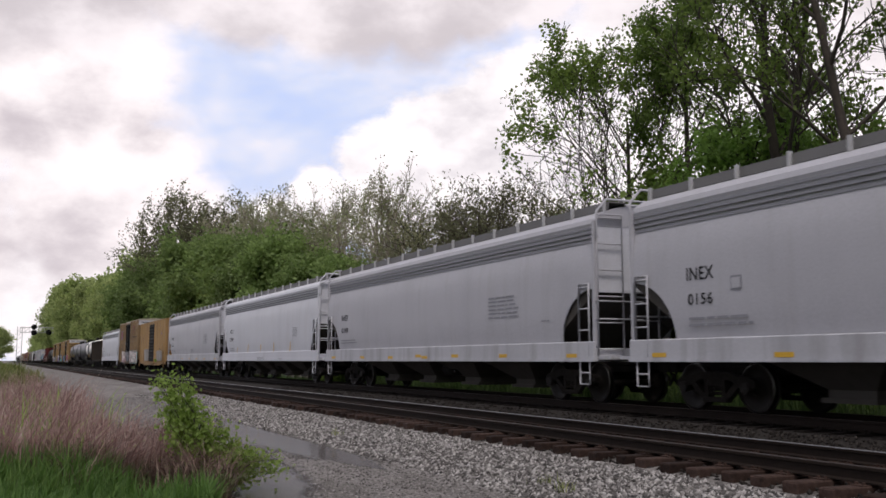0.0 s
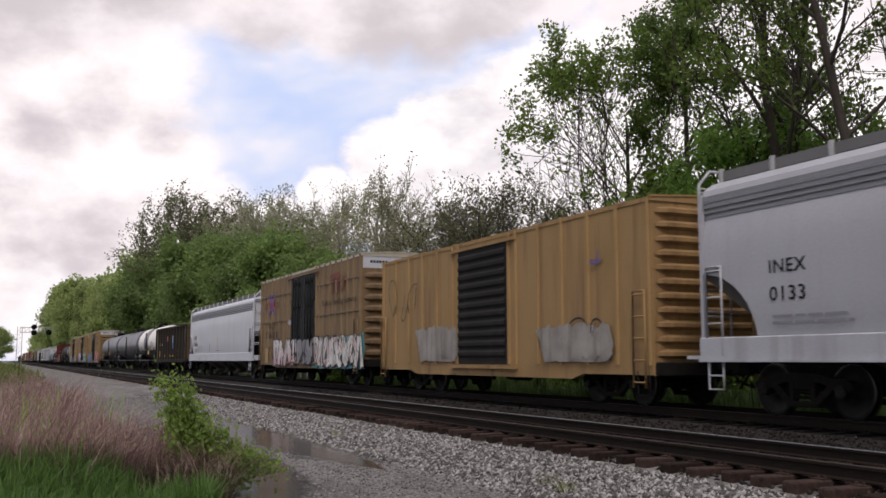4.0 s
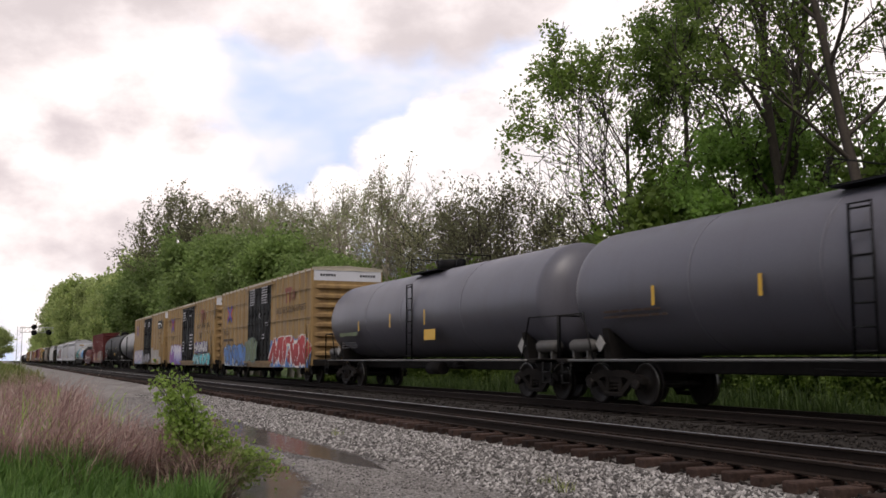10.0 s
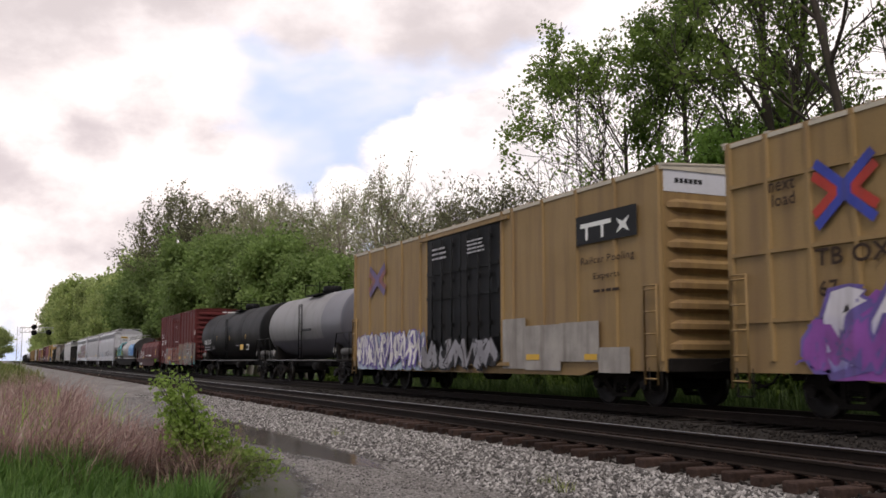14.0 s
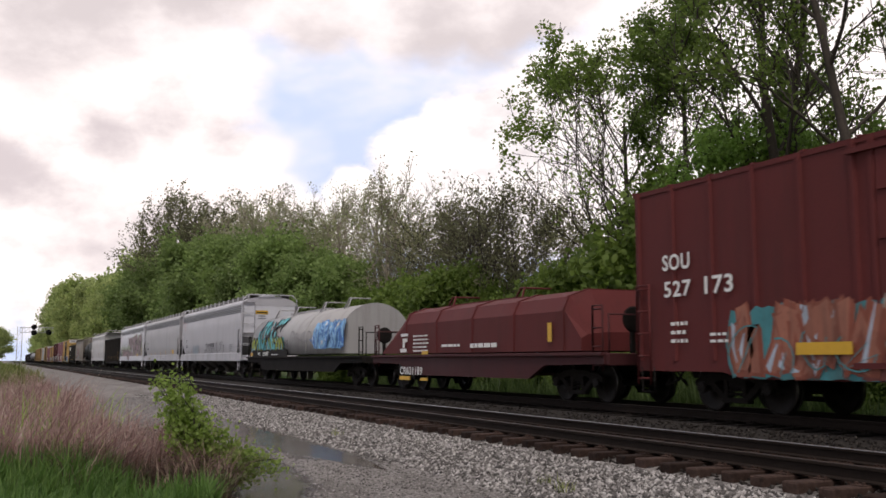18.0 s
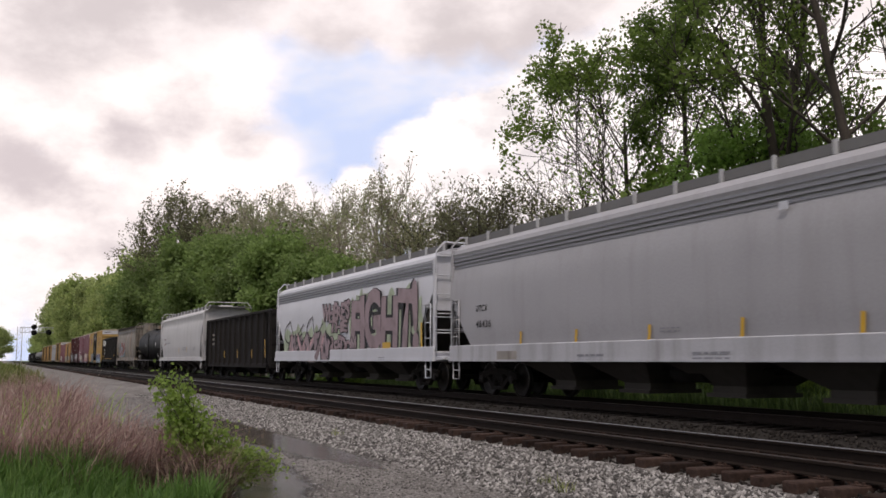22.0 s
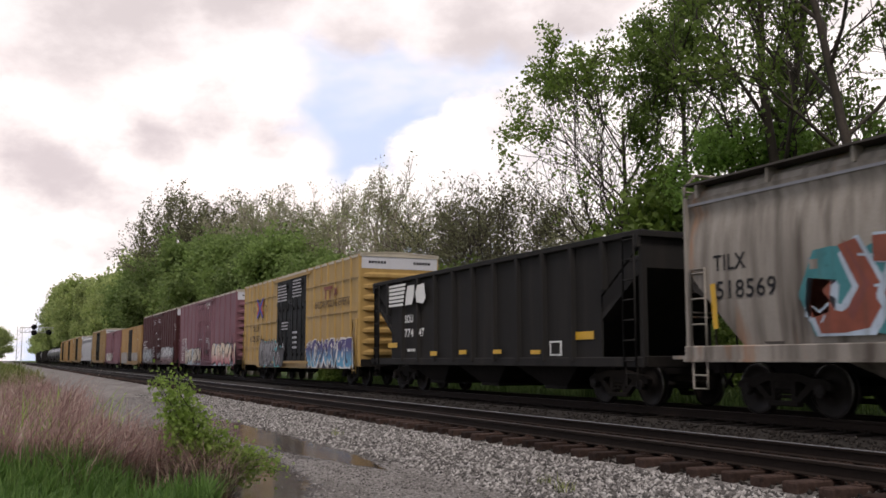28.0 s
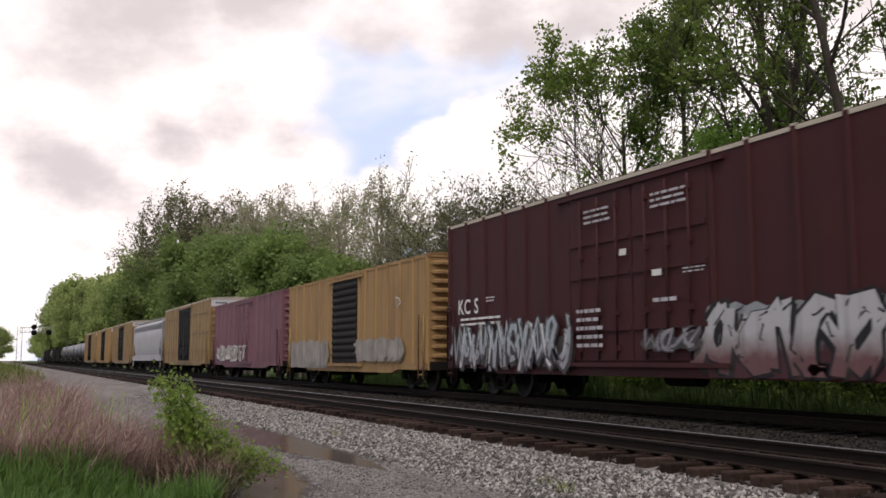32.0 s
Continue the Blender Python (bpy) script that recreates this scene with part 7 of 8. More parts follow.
print_block(c4, 4.85, 2.04, 1.26, 0.63, 6, m_line, -1.59, 4)
print_block(c4, 7.62, 1.83, 0.35, 0.14, 2, m_line, -1.59, 1)
print_block(c4, 0.24, 1.51, 1.48, 0.28, 3, m_line, -1.59, 5)
reflectors(c1, -1.635, 1.04, [-8.6])
reflectors(c1, -1.635, 1.03, [-5.19])
reflectors(c2, -1.635, 1.05, [-8.78])
reflectors(c2, -1.635, 1.04, [-5.44])
reflectors(c2, -1.635, 1.03, [-2.63])
reflectors(c2, -1.635, 1.03, [0.27])
reflectors(c2, -1.635, 1.07, [-0.23])
reflectors(c2, -1.635, 1.06, [2.49])
reflectors(c2, -1.635, 1.05, [5.46])
reflectors(c2, -1.635, 1.04, [8.84])
reflectors(c4, -1.635, 1.06, [-2.79])
reflectors(c4, -1.635, 1.05, [0.01])
reflectors(c4, -1.635, 1.04, [2.78])
reflectors(c4, -1.635, 1.03, [5.51])
reflectors(c4, -1.635, 1.03, [8.97])
write(c3, "ACFX", -7.66, 2.49, 0.86, 0.22, m_mark_k, -1.59, 0.012)
write(c3, "37090", -7.66, 2.04, 0.96, 0.22, m_mark_k, -1.59, 0.012)
print_block(c3, 5.59, 2.04, 0.77, 0.43, 6, m_line, -1.59, 6)
print_block(c3, -7.56, 1.49, 1.18, 0.2, 2, m_line, -1.59, 1)
print_block(c3, -0.76, 0.96, 1.32, 0.2, 3, m_line, -1.64, 1)
print_block(c3, 3.42, 1.0, 0.54, 0.09, 1, m_line, -1.64, 1)
stick(c3, -3.05, 1.37, 1.81, None, -1.6, -0.05, 0.1)
stick(c3, -0.27, 1.38, 1.8, None, -1.6, -0.05, 0.1)
stick(c3, 2.31, 1.37, 1.82, None, -1.6, -0.05, 0.1)
stick(c3, 5.25, 1.4, 1.82, None, -1.6, -0.05, 0.1)
stick(c3, -5.6, 1.38, 1.7, None, -1.6, -0.05, 0.1)
write(c7, "GBRX", -7.56, 2.36, 0.84, 0.23, m_mark_k, -1.59, 0.012)
write(c7, "88055", -7.43, 1.93, 1.01, 0.25, m_mark_k, -1.59, 0.012)
print_block(c7, -7.35, 1.53, 0.96, 0.24, 2, m_line, -1.59, 1)
print_block(c7, -6.09, 1.62, 0.46, 0.24, 3, m_line, -1.59, 1)
print_block(c7, -0.01, 1.67, 0.51, 0.2, 3, m_line, -1.59, 8)
print_block(c7, -0.55, 1.54, 1.54, 0.06, 1, m_oldred, -1.59, 1)
stick(c7, -7.87, 1.92, 2.41, m_reflex, -1.6, 0, 0.1)
stick(c7, -5.04, 1.52, 1.99, m_reflex, -1.6, 0, 0.1)
stick(c7, -2.25, 1.53, 1.97, m_rusty_mark, -1.6, 0, 0.1)
stick(c7, 0.18, 1.93, 2.37, m_reflex, -1.6, 0, 0.1)
print_block(c7, -5.66, 0.92, 0.6, 0.25, 2, m_line, -1.64, 1)
print_block(c7, -4.28, 0.94, 1.11, 0.08, 1, m_line, -1.64, 1)
print_block(c7, -3.01, 1.02, 0.47, 0.23, 2, sp_pink, -1.64, 1)
ribbon_cross(c6, -5.88, 3.15, 1.25, 1.05, worn=False)
write(c6, "next", -6.53, 3.64, 0.43, 0.16, m_mark_b, -1.625, 0.012)
write(c6, "load", -6.54, 3.44, 0.43, 0.18, m_mark_b, -1.625, 0.012)
write(c6, "any", -4.36, 3.61, 0.35, 0.17, m_mark_b, -1.625, 0.012)
write(c6, "road", -4.4, 3.46, 0.44, 0.16, m_mark_b, -1.625, 0.012)
write(c6, "FB OX", -5.79, 2.45, 1.17, 0.29, m_mark_b, -1.625, 0.02)
write(c6, "5 0605 8", -6.28, 2.04, 2.19, 0.32, m_mark_b, -1.625, 0.02)
red_mark(c6, 3.99, 3.59, 1.93, 0.83, m_oldred, -1.625)
write(c6, "Railcar Pooling Experts", 2.93, 3.11, 4.21, 0.31, m_mark_b, -1.625, 0.01)
graffiti(c6, -4.76, -0.27, 0.52, 1.99, fd_blush, sp_black, -1.63, 4, 3, None, sp_white, 0.34, 0.12, None)
graffiti(c6, 1.8, 7.96, 0.47, 2.0, sp_white, sp_black, -1.63, 8, 5, sp_cyan, sp_pink, 0.3, 0.12, None)
graffiti(c6, -0.5, 1.75, 0.77, 1.93, sp_grey, sp_black, -1.7, 3, 6, None, None, 0.3, 0.12, None)
panel(c6, -2.18, 2.6, 0.4, 0.22, sp_silver, -1.625, "placard")
panel(c6, -6.45, 0.85, 0.62, 0.71, m_yellow, -1.625, "paint_patch")
tag_scrawl(c6, -7.38, 3.1, 0.53, 0.71, sp_darkgrey, -1.63, 4, 2, 0.05)
write(c8, "DJJX", -5.66, 2.16, 0.61, 0.19, m_mark_w, -1.53, 0.01)
write(c8, "8981", -4.34, 2.16, 0.49, 0.19, m_mark_w, -1.53, 0.01)
panel(c8, -1.92, 2.42, 0.73, 0.48, sp_red, -1.53, "placard")
write(c8, "DO NOT", -1.82, 2.67, 0.55, 0.14, m_mark_w, -1.536, 0.01)
write(c8, "TAMP", -1.78, 2.46, 0.47, 0.14, m_mark_w, -1.536, 0.01)
panel(c8, 0.5, 2.3, 0.63, 0.54, sp_lightblue, -1.53, "placard")
print_block(c8, 0.5, 2.3, 0.63, 0.54, 7, m_mark_w, -1.536, 3)
panel(c8, 0.52, 1.9, 0.69, 0.31, sp_blue, -1.53, "placard")
panel(c8, -2.92, 1.26, 0.48, 0.15, m_reflex, -1.53, "reflector")
panel(c8, -0.41, 1.26, 0.51, 0.13, m_reflex, -1.53, "reflector")
panel(c8, 0.83, 1.27, 0.49, 0.12, m_reflex, -1.53, "reflector")
panel(c8, -5.78, 1.24, 0.27, 0.49, m_reflex, -1.53, "reflector")
panel(c8, 2.76, 2.42, 0.69, 0.39, sp_red, -1.53, "placard")
panel(c8, 2.92, 1.25, 0.53, 0.42, m_reflex, -1.53, "reflector")
write(c9, "UTLX 65657", -4.38, 1.9, 1.94, 0.32, m_mark_k, -1.52, 0.02)
panel(c9, 1.3, 1.5, 0.95, 0.36, m_reflex, -1.5, "placard")
print_block(c9, 1.2, 1.95, 2.2, 0.3, 2, sp_darkgrey, -1.52, 4)
print_block(c9, 3.2, 2.2, 1.4, 0.4, 4, sp_faded, -1.52, 5)
stick(c9, 3.1, 2.05, 2.7, m_rusty_mark, -1.52, 0, 0.1)
print_block(c9, -4.04, 1.4, 1.57, 0.2, 2, sp_grey, -1.5, 1)
print_block(c9, -1.03, 1.8, 0.39, 0.28, 4, sp_grey, -1.52, 1)
print_block(c10, -7.12, 1.85, 2.26, 0.24, 2, m_mark_b, -1.5, 1)
stick(c10, -5.33, 2.1, 2.5, None, -1.5, 0, 0.1)
stick(c10, -2.23, 2.11, 2.5, None, -1.5, 0, 0.1)
print_block(c11, -7.07, 1.8, 2.28, 0.32, 1, sp_olive, -1.5, 1)
print_block(c11, -6.82, 1.42, 1.8, 0.26, 3, sp_darkgrey, -1.5, 1)
panel(c11, 1.34, 1.61, 0.87, 0.33, m_reflex, -1.53, "placard")
stick(c11, 1.33, 2.09, 2.57, None, -1.52, 0, 0.1)
stick(c11, -4.85, 2.06, 2.41, None, -1.52, 0, 0.1)
stick(c11, -1.65, 2.09, 2.55, None, -1.52, 0, 0.1)
write(c16, "PLMX 25140", -6.74, 1.98, 2.09, 0.29, m_mark_w, -1.53, 0.012)
print_block(c16, -6.48, 1.57, 1.71, 0.31, 2, sp_grey, -1.53, 1)
panel(c16, 3.64, 1.55, 0.8, 0.3, m_reflex, -1.53, "placard")
panel(c16, 5.08, 1.54, 0.61, 0.3, m_mark_w, -1.52, "placard")
panel(c16, 5.13, 1.57, 0.52, 0.23, m_black, -1.53, "placard")
print_block(c16, 2.67, 1.74, 0.8, 0.12, 1, sp_grey, -1.53, 1)
print_block(c16, -4.06, 1.63, 0.63, 0.23, 2, sp_grey, -1.53, 1)
stick(c16, 0.79, 2.11, 2.37, None, -1.53, 0, 0.1)
stick(c16, -2.72, 2.18, 2.47, None, -1.53, 0, 0.1)
stick(c16, 4.88, 2.12, 2.39, None, -1.53, 0, 0.1)
print_block(c15, 0.24, 2.17, 1.73, 0.25, 1, m_mark_k, -1.52, 1)
ribbon_cross(c12, -7.53, 3.14, 1.29, 0.94, worn=False)
write(c12, "TB OX", -8.41, 2.42, 1.33, 0.26, m_mark_b, -1.625, 0.015)
print_block(c12, -8.45, 1.97, 2.42, 0.33, 1, m_mark_b, -1.625, 9)
red_mark(c12, 5.08, 3.62, 1.74, 0.69, m_oldred, -1.625)
write(c12, "RAILCAR POOLING EXPERTS", 3.57, 3.17, 4.92, 0.29, m_mark_b, -1.625, 0.01)
graffiti(c12, 2.66, 9.11, 0.55, 2.11, fd_blood, sp_white, -1.63, 5, 21, sp_blue, sp_red, 0.4, 0.12, None)
graffiti(c12, -8.02, -2.45, 0.51, 1.9, sp_blue, sp_darkgrey, -1.63, 8, 22, sp_paleblue, sp_olive, 0.3, 0.12, None)
graffiti(c12, -2.29, -0.16, 0.83, 2.17, sp_olive, sp_sage, -1.7, 4, 23, None, None, 0.3, 0.12, None)
print_block(c12, -1.69, 3.79, 1.11, 0.9, 7, sp_silver, -1.69, 5)
print_block(c12, 0.81, 3.78, 1.19, 0.9, 7, sp_silver, -1.69, 6)
print_block(c12, 1.68, 2.65, 0.63, 0.23, 2, sp_silver, -1.69, 7)
print_block(c12, 1.01, 2.01, 0.56, 0.31, 2, sp_silver, -1.69, 8)
print_block(c12, 0.41, 3.08, 0.23, 0.29, 3, sp_silver, -1.69, 9)
red_mark(c13, 4.74, 3.43, 1.88, 0.84, m_oldred, -1.625)
write(c13, "RAILCAR POOLING EXPERTS", 3.6, 3.08, 4.26, 0.29, m_mark_b, -1.625, 0.012)
graffiti(c13, -6.99, -2.44, 0.6, 2.17, fd_lilac, sp_purple, -1.63, 5, 31, sp_violet, None, 0.3, 0.12, None)
graffiti(c13, 2.9, 7.34, 1.45, 2.25, sp_silver, sp_darkgrey, -1.63, 6, 32, sp_purple, sp_white, 0.3, 0.12, None)
graffiti(c13, 2.49, 8.37, 0.56, 1.48, sp_cyan, sp_darkgrey, -1.635, 7, 33, None, sp_white, 0.3, 0.12, None)
tag_scrawl(c13, 9.09, 3.35, 0.63, 1.22, sp_black, -1.63, 34, 2, 0.07)
tag_scrawl(c13, 8.1, 1.61, 0.65, 1.09, sp_black, -1.63, 35, 2, 0.06)
tag_scrawl(c13, 4.47, 2.4, 0.92, 0.35, sp_black, -1.63, 36, 3, 0.05)
ribbon_cross(c13, -7.24, 3.11, 1.27, 1.09, worn=False)
write(c13, "next", -8.25, 3.85, 0.6, 0.2, m_mark_b, -1.625, 0.012)
write(c13, "load", -8.18, 3.59, 0.53, 0.22, m_mark_b, -1.625, 0.012)
write(c13, "TB OX", -7.26, 2.49, 1.51, 0.29, m_mark_b, -1.625, 0.02)
write(c13, "67", -7.2, 1.99, 0.39, 0.27, m_mark_b, -1.625, 0.02)
graffiti(c13, -7.39, -5.95, 0.76, 1.69, sp_violet, sp_purple, -1.63, 2, 37, sp_violet, None, 0.3, 0.12, None)
print_block(c13, -1.88, 3.72, 1.34, 0.71, 4, sp_silver, -1.69, 3)
print_block(c13, 0.94, 3.99, 0.69, 0.13, 1, sp_silver, -1.69, 4)
print_block(c13, -1.65, 1.54, 0.68, 0.81, 4, sp_silver, -1.69, 5)
print_block(c13, 1.06, 1.68, 1.25, 1.14, 5, sp_silver, -1.69, 6)
ribbon_cross(c14, -7.64, 3.26, 1.63, 1.02, worn=True)
panel(c14, 6.25, 3.59, 2.35, 0.66, m_mark_k, -1.625, "dark_plate")
red_mark(c14, 6.45, 3.68, 1.97, 0.38, m_mark_w, -1.635)
write(c14, "Railcar Pooling", 6.43, 3.08, 2.05, 0.21, m_mark_b, -1.625, 0.01)
write(c14, "Experts", 6.93, 2.73, 1.01, 0.18, m_mark_b, -1.625, 0.01)
print_block(c14, 6.92, 2.43, 1.01, 0.15, 1, m_mark_b, -1.625, 1)
graffiti(c14, -8.72, -2.55, 0.66, 1.97, sp_white, sp_purple, -1.63, 10, 41, sp_paleblue, None, -0.1, 0.12, None, 4, 0.4)
graffiti(c14, -2.42, 2.28, 0.69, 1.64, sp_grey, sp_black, -1.7, 5, 42, None, None, 0.3, 0.12, None)
panel(c14, 2.6, 0.77, 1.21, 1.27, sp_faded, -1.63, "paint_patch")
panel(c14, 3.8, 0.74, 1.69, 1.09, sp_faded, -1.63, "paint_patch")
panel(c14, 5.48, 0.95, 1.63, 0.9, sp_faded, -1.63, "paint_patch")
panel(c14, 7.09, 0.71, 1.17, 0.55, sp_faded, -1.63, "paint_patch")
panel(c14, 3.86, 0.99, 0.65, 0.14, m_reflex, -1.64, "reflector")
panel(c14, 6.53, 0.99, 0.51, 0.13, m_reflex, -1.64, "reflector")
print_block(c14, -1.87, 3.96, 1.0, 0.43, 3, sp_silver, -1.69, 2)
print_block(c14, 0.59, 3.94, 1.06, 0.43, 4, sp_silver, -1.69, 3)
write(c17, "SOU", -6.74, 2.74, 0.84, 0.32, m_mark_w, -1.625, 0.02)
write(c17, "527", -6.71, 2.21, 0.83, 0.32, m_mark_w, -1.625, 0.02)
write(c17, "173", -5.48, 2.21, 0.78, 0.34, m_mark_w, -1.625, 0.02)
print_block(c17, -6.52, 1.27, 0.5, 0.5, 3, m_mark_w, -1.625, 1)
print_block(c17, -5.36, 1.27, 0.59, 0.25, 2, m_mark_w, -1.625, 1)
graffiti(c17, -4.78, -1.57, 0.52, 2.02, sp_salmon, sp_rust, -1.625, 5, 51, sp_teal, sp_paleblue, 0.2, 0.12, None)
tag_scrawl(c17, -4.78, 0.61, 3.2, 0.95, sp_teal, -1.68, 151, 4, 0.035)
graffiti(c17, -1.45, 1.53, 0.57, 2.04, sp_salmon, sp_brick, -1.629, 4, 52, sp_teal, sp_faded, 0.2, 0.12, None)
tag_scrawl(c17, -1.45, 0.66, 2.98, 0.97, sp_faded, -1.68, 152, 4, 0.035)
graffiti(c17, 1.4, 3.64, 0.62, 2.23, sp_sand, sp_brick, -1.633, 4, 53, sp_dust, sp_sage, 0.2, 0.12, None)
tag_scrawl(c17, 1.41, 0.69, 2.22, 1.17, sp_teal, -1.68, 153, 4, 0.035)
graffiti(c17, 3.43, 5.25, 0.65, 2.28, sp_dust, sp_faded, -1.637, 4, 54, sp_brick, sp_sage, 0.2, 0.12, None)
tag_scrawl(c17, 3.44, 0.72, 1.8, 1.23, sp_faded, -1.68, 154, 4, 0.035)
graffiti(c17, 5.13, 6.87, 0.68, 2.33, sp_faded, sp_brick, -1.641, 4, 55, sp_sage, sp_salmon, 0.2, 0.12, None)
tag_scrawl(c17, 5.14, 0.74, 1.73, 1.28, sp_teal, -1.68, 155, 4, 0.035)
graffiti(c17, 6.71, 8.19, 0.7, 2.26, sp_sand, sp_darkgrey, -1.645, 4, 56, sp_teal, sp_dust, 0.2, 0.12, None)
tag_scrawl(c17, 6.71, 0.76, 1.48, 1.22, sp_faded, -1.68, 156, 4, 0.035)
panel(c17, -3.16, 1.07, 1.17, 0.2, m_reflex, -1.69, "reflector")
panel(c17, 1.98, 1.07, 0.75, 0.17, m_reflex, -1.69, "reflector")
panel(c17, 4.35, 1.12, 0.51, 0.14, m_reflex, -1.69, "reflector")
panel(c17, 6.86, 1.15, 0.54, 0.12, m_reflex, -1.69, "reflector")
tag_scrawl(c17, 7.51, 2.62, 0.55, 0.51, sp_white, -1.63, 55, 3, 0.05)
panel(c17, 5.42, 1.44, 0.52, 0.29, m_mark_w, -1.69, "placard")
panel(c17, 5.48, 1.48, 0.4, 0.21, m_red, -1.7, "placard")
print_block(c17, -0.35, 3.35, 0.61, 0.19, 2, m_mark_w, -1.625, 1)
print_block(c17, -0.5, 2.27, 1.85, 0.15, 1, m_mark_w, -1.625, 1)
panel(c18, -4.86, 1.24, 0.54, 0.12, m_mark_w, -1.47, "painted_mark")
panel(c18, -4.65, 1.38, 0.18, 0.31, m_mark_w, -1.47, "painted_mark")
panel(c18, -4.64, 1.57, 0.4, 0.12, m_mark_w, -1.475, "painted_mark")
panel(c18, -4.8, 1.76, 0.61, 0.09, m_mark_w, -1.47, "small_print")
print_block(c18, -3.76, 1.22, 1.22, 0.59, 5, m_mark_w, -1.47, 1)
write(c18, "CR631189", -4.66, 0.52, 1.86, 0.26, m_mark_w, -1.56, 0.02)
panel(c18, -4.69, 0.35, 0.89, 0.12, m_reflex, -1.56, "reflector")
panel(c18, -2.95, 0.35, 0.59, 0.09, m_reflex, -1.56, "reflector")
panel(c18, -3.02, 1.12, 0.49, 0.15, m_reflex, -1.48, "reflector")
print_block(c18, 0.45, 1.25, 1.94, 0.28, 1, m_mark_w, -1.47, 7)
print_block(c18, -1.51, 1.33, 1.42, 0.17, 1, m_mark_w, -1.47, 8)
panel(c18, 4.78, 1.43, 0.19, 0.46, m_reflex, -1.48, "reflector")
hood_bend = lambda q: 1.42 - 1.42 * math.sqrt(max(0.02, 1 - (max(0, q - 2.0) / 1.25) ** 2))
graffiti(c19, -8.3, -2.2, 1.3, 2.15, sp_lime, sp_black, -1.455, 8, 61, sp_cyan, sp_lightblue, 0.36, 0.1, hood_bend)
write(c19, "KONKET", -7.12, 1.48, 4.3, 1.48, sp_black, -1.5, 0.06, "graffiti_outline", 0.1, hood_bend)
write(c19, "KONKET", -7.08, 1.51, 4.22, 1.42, sp_cyan, -1.512, 0.02, "graffiti", 0.1, hood_bend)
graffiti(c19, 2.73, 6.39, 1.45, 2.65, sp_lightblue, sp_blue, -1.46, 4, 62, sp_lightblue, sp_white, 0.36, 0.1, hood_bend)
tag_scrawl(c19, -0.95, 1.72, 3.27, 0.6, sp_grey, -1.46, 63, 5, 0.06)
tag_scrawl(c19, -2.74, 1.57, 1.42, 0.42, sp_darkgrey, -1.46, 64, 6, 0.04)
panel(c19, -8.27, 1.13, 6.92, 0.36, m_coal, -1.5, "side_band")
write(c19, "NW", -6.7, 1.21, 0.43, 0.2, m_mark_w, -1.56, 0.02)
write(c19, "169689", -5.77, 1.2, 1.15, 0.22, m_mark_w, -1.56, 0.02)
panel(c19, -8.31, 1.2, 0.47, 0.17, m_reflex, -1.56, "reflector")
print_block(c19, -4.06, 1.21, 1.24, 0.09, 1, m_mark_w, -1.56, 1)
end_sign(c20, 9.54, -0.79, 3.54, 0.7, 0.2, m_reflex)
end_sign(c20, 9.55, -0.74, 3.6, 0.6, 0.06, m_mark_k, "small_print")
end_sign(c20, 9.54, -0.62, 3.4, 0.38, 0.06, m_line, "small_print")
end_sign(c20, 9.54, -0.66, 3.26, 0.46, 0.06, m_line, "small_print")
end_sign(c17, 7.72, 0.24, 4.22, 0.28, 0.09, m_mark_w, "small_print")
end_sign(c17, 7.72, 0.6, 4.22, 0.5, 0.09, m_mark_w, "small_print")
write(c20, "UTCX", -7.88, 2.21, 0.66, 0.19, m_mark_k, -1.59, 0.012)
write(c20, "59261", -7.8, 1.83, 0.79, 0.2, m_mark_k, -1.59, 0.012)
tag_scrawl(c20, -0.95, 1.38, 1.7, 0.68, sp_black, -1.6, 71, 5, 0.045)
tag_scrawl(c20, 0.9, 1.37, 1.7, 0.46, sp_black, -1.6, 72, 5, 0.045)
write(c20, "RESERVED", 1.05, 1.8, 1.24, 0.25, sp_black, -1.6, 0.03)
g = Geo()
ribbon(g, [(0.98, 1.93), (0.3, 1.87), (0.5, 1.98)], 0.05, 0.04, -0.001)
part("scrawl", g, sp_black, c20, "", (0, -1.6, 0))
tag_scrawl(c20, -5.1, 1.3, 2.29, 0.75, sp_mist, -1.595, 73, 9, 0.07)
tag_scrawl(c20, -5.0, 1.3, 2.08, 0.7, sp_mist, -1.596, 173, 7, 0.1)
tag_scrawl(c20, -9.33, 2.94, 1.33, 0.82, sp_pink, -1.595, 74, 2, 0.07)
tag_scrawl(c20, 2.6, 1.37, 2.6, 0.85, sp_black, -1.6, 75, 6, 0.045)
stick(c20, -5.4, 1.31, 1.71, m_rusty_mark, -1.6, 0, 0.1)
stick(c20, -2.65, 1.29, 1.68, m_rusty_mark, -1.6, 0, 0.1)
print_block(c20, -7.81, 1.44, 1.45, 0.18, 2, m_line, -1.59, 1)
print_block(c20, 6.63, 1.47, 0.9, 0.46, 4, m_line, -1.59, 1)
write(c21, "UTCX", -7.66, 2.32, 0.7, 0.18, m_mark_k, -1.59, 0.012)
write(c21, "48436", -7.66, 1.88, 0.9, 0.19, m_mark_k, -1.59, 0.012)
panel(c21, 6.19, 1.49, 0.79, 0.29, m_reflex, -1.59, "placard")
stick(c21, -5.08, 1.31, 1.71, None, -1.6, -0.03, 0.1)
stick(c21, -2.46, 1.31, 1.69, None, -1.6, -0.03, 0.1)
stick(c21, 0.32, 1.3, 1.7, None, -1.6, -0.03, 0.1)
stick(c21, 3.06, 1.29, 1.74, None, -1.6, -0.03, 0.1)
stick(c21, 5.73, 1.31, 1.73, None, -1.6, -0.03, 0.1)
print_block(c21, 0.65, 1.52, 0.63, 0.13, 2, m_line, -1.59, 1)
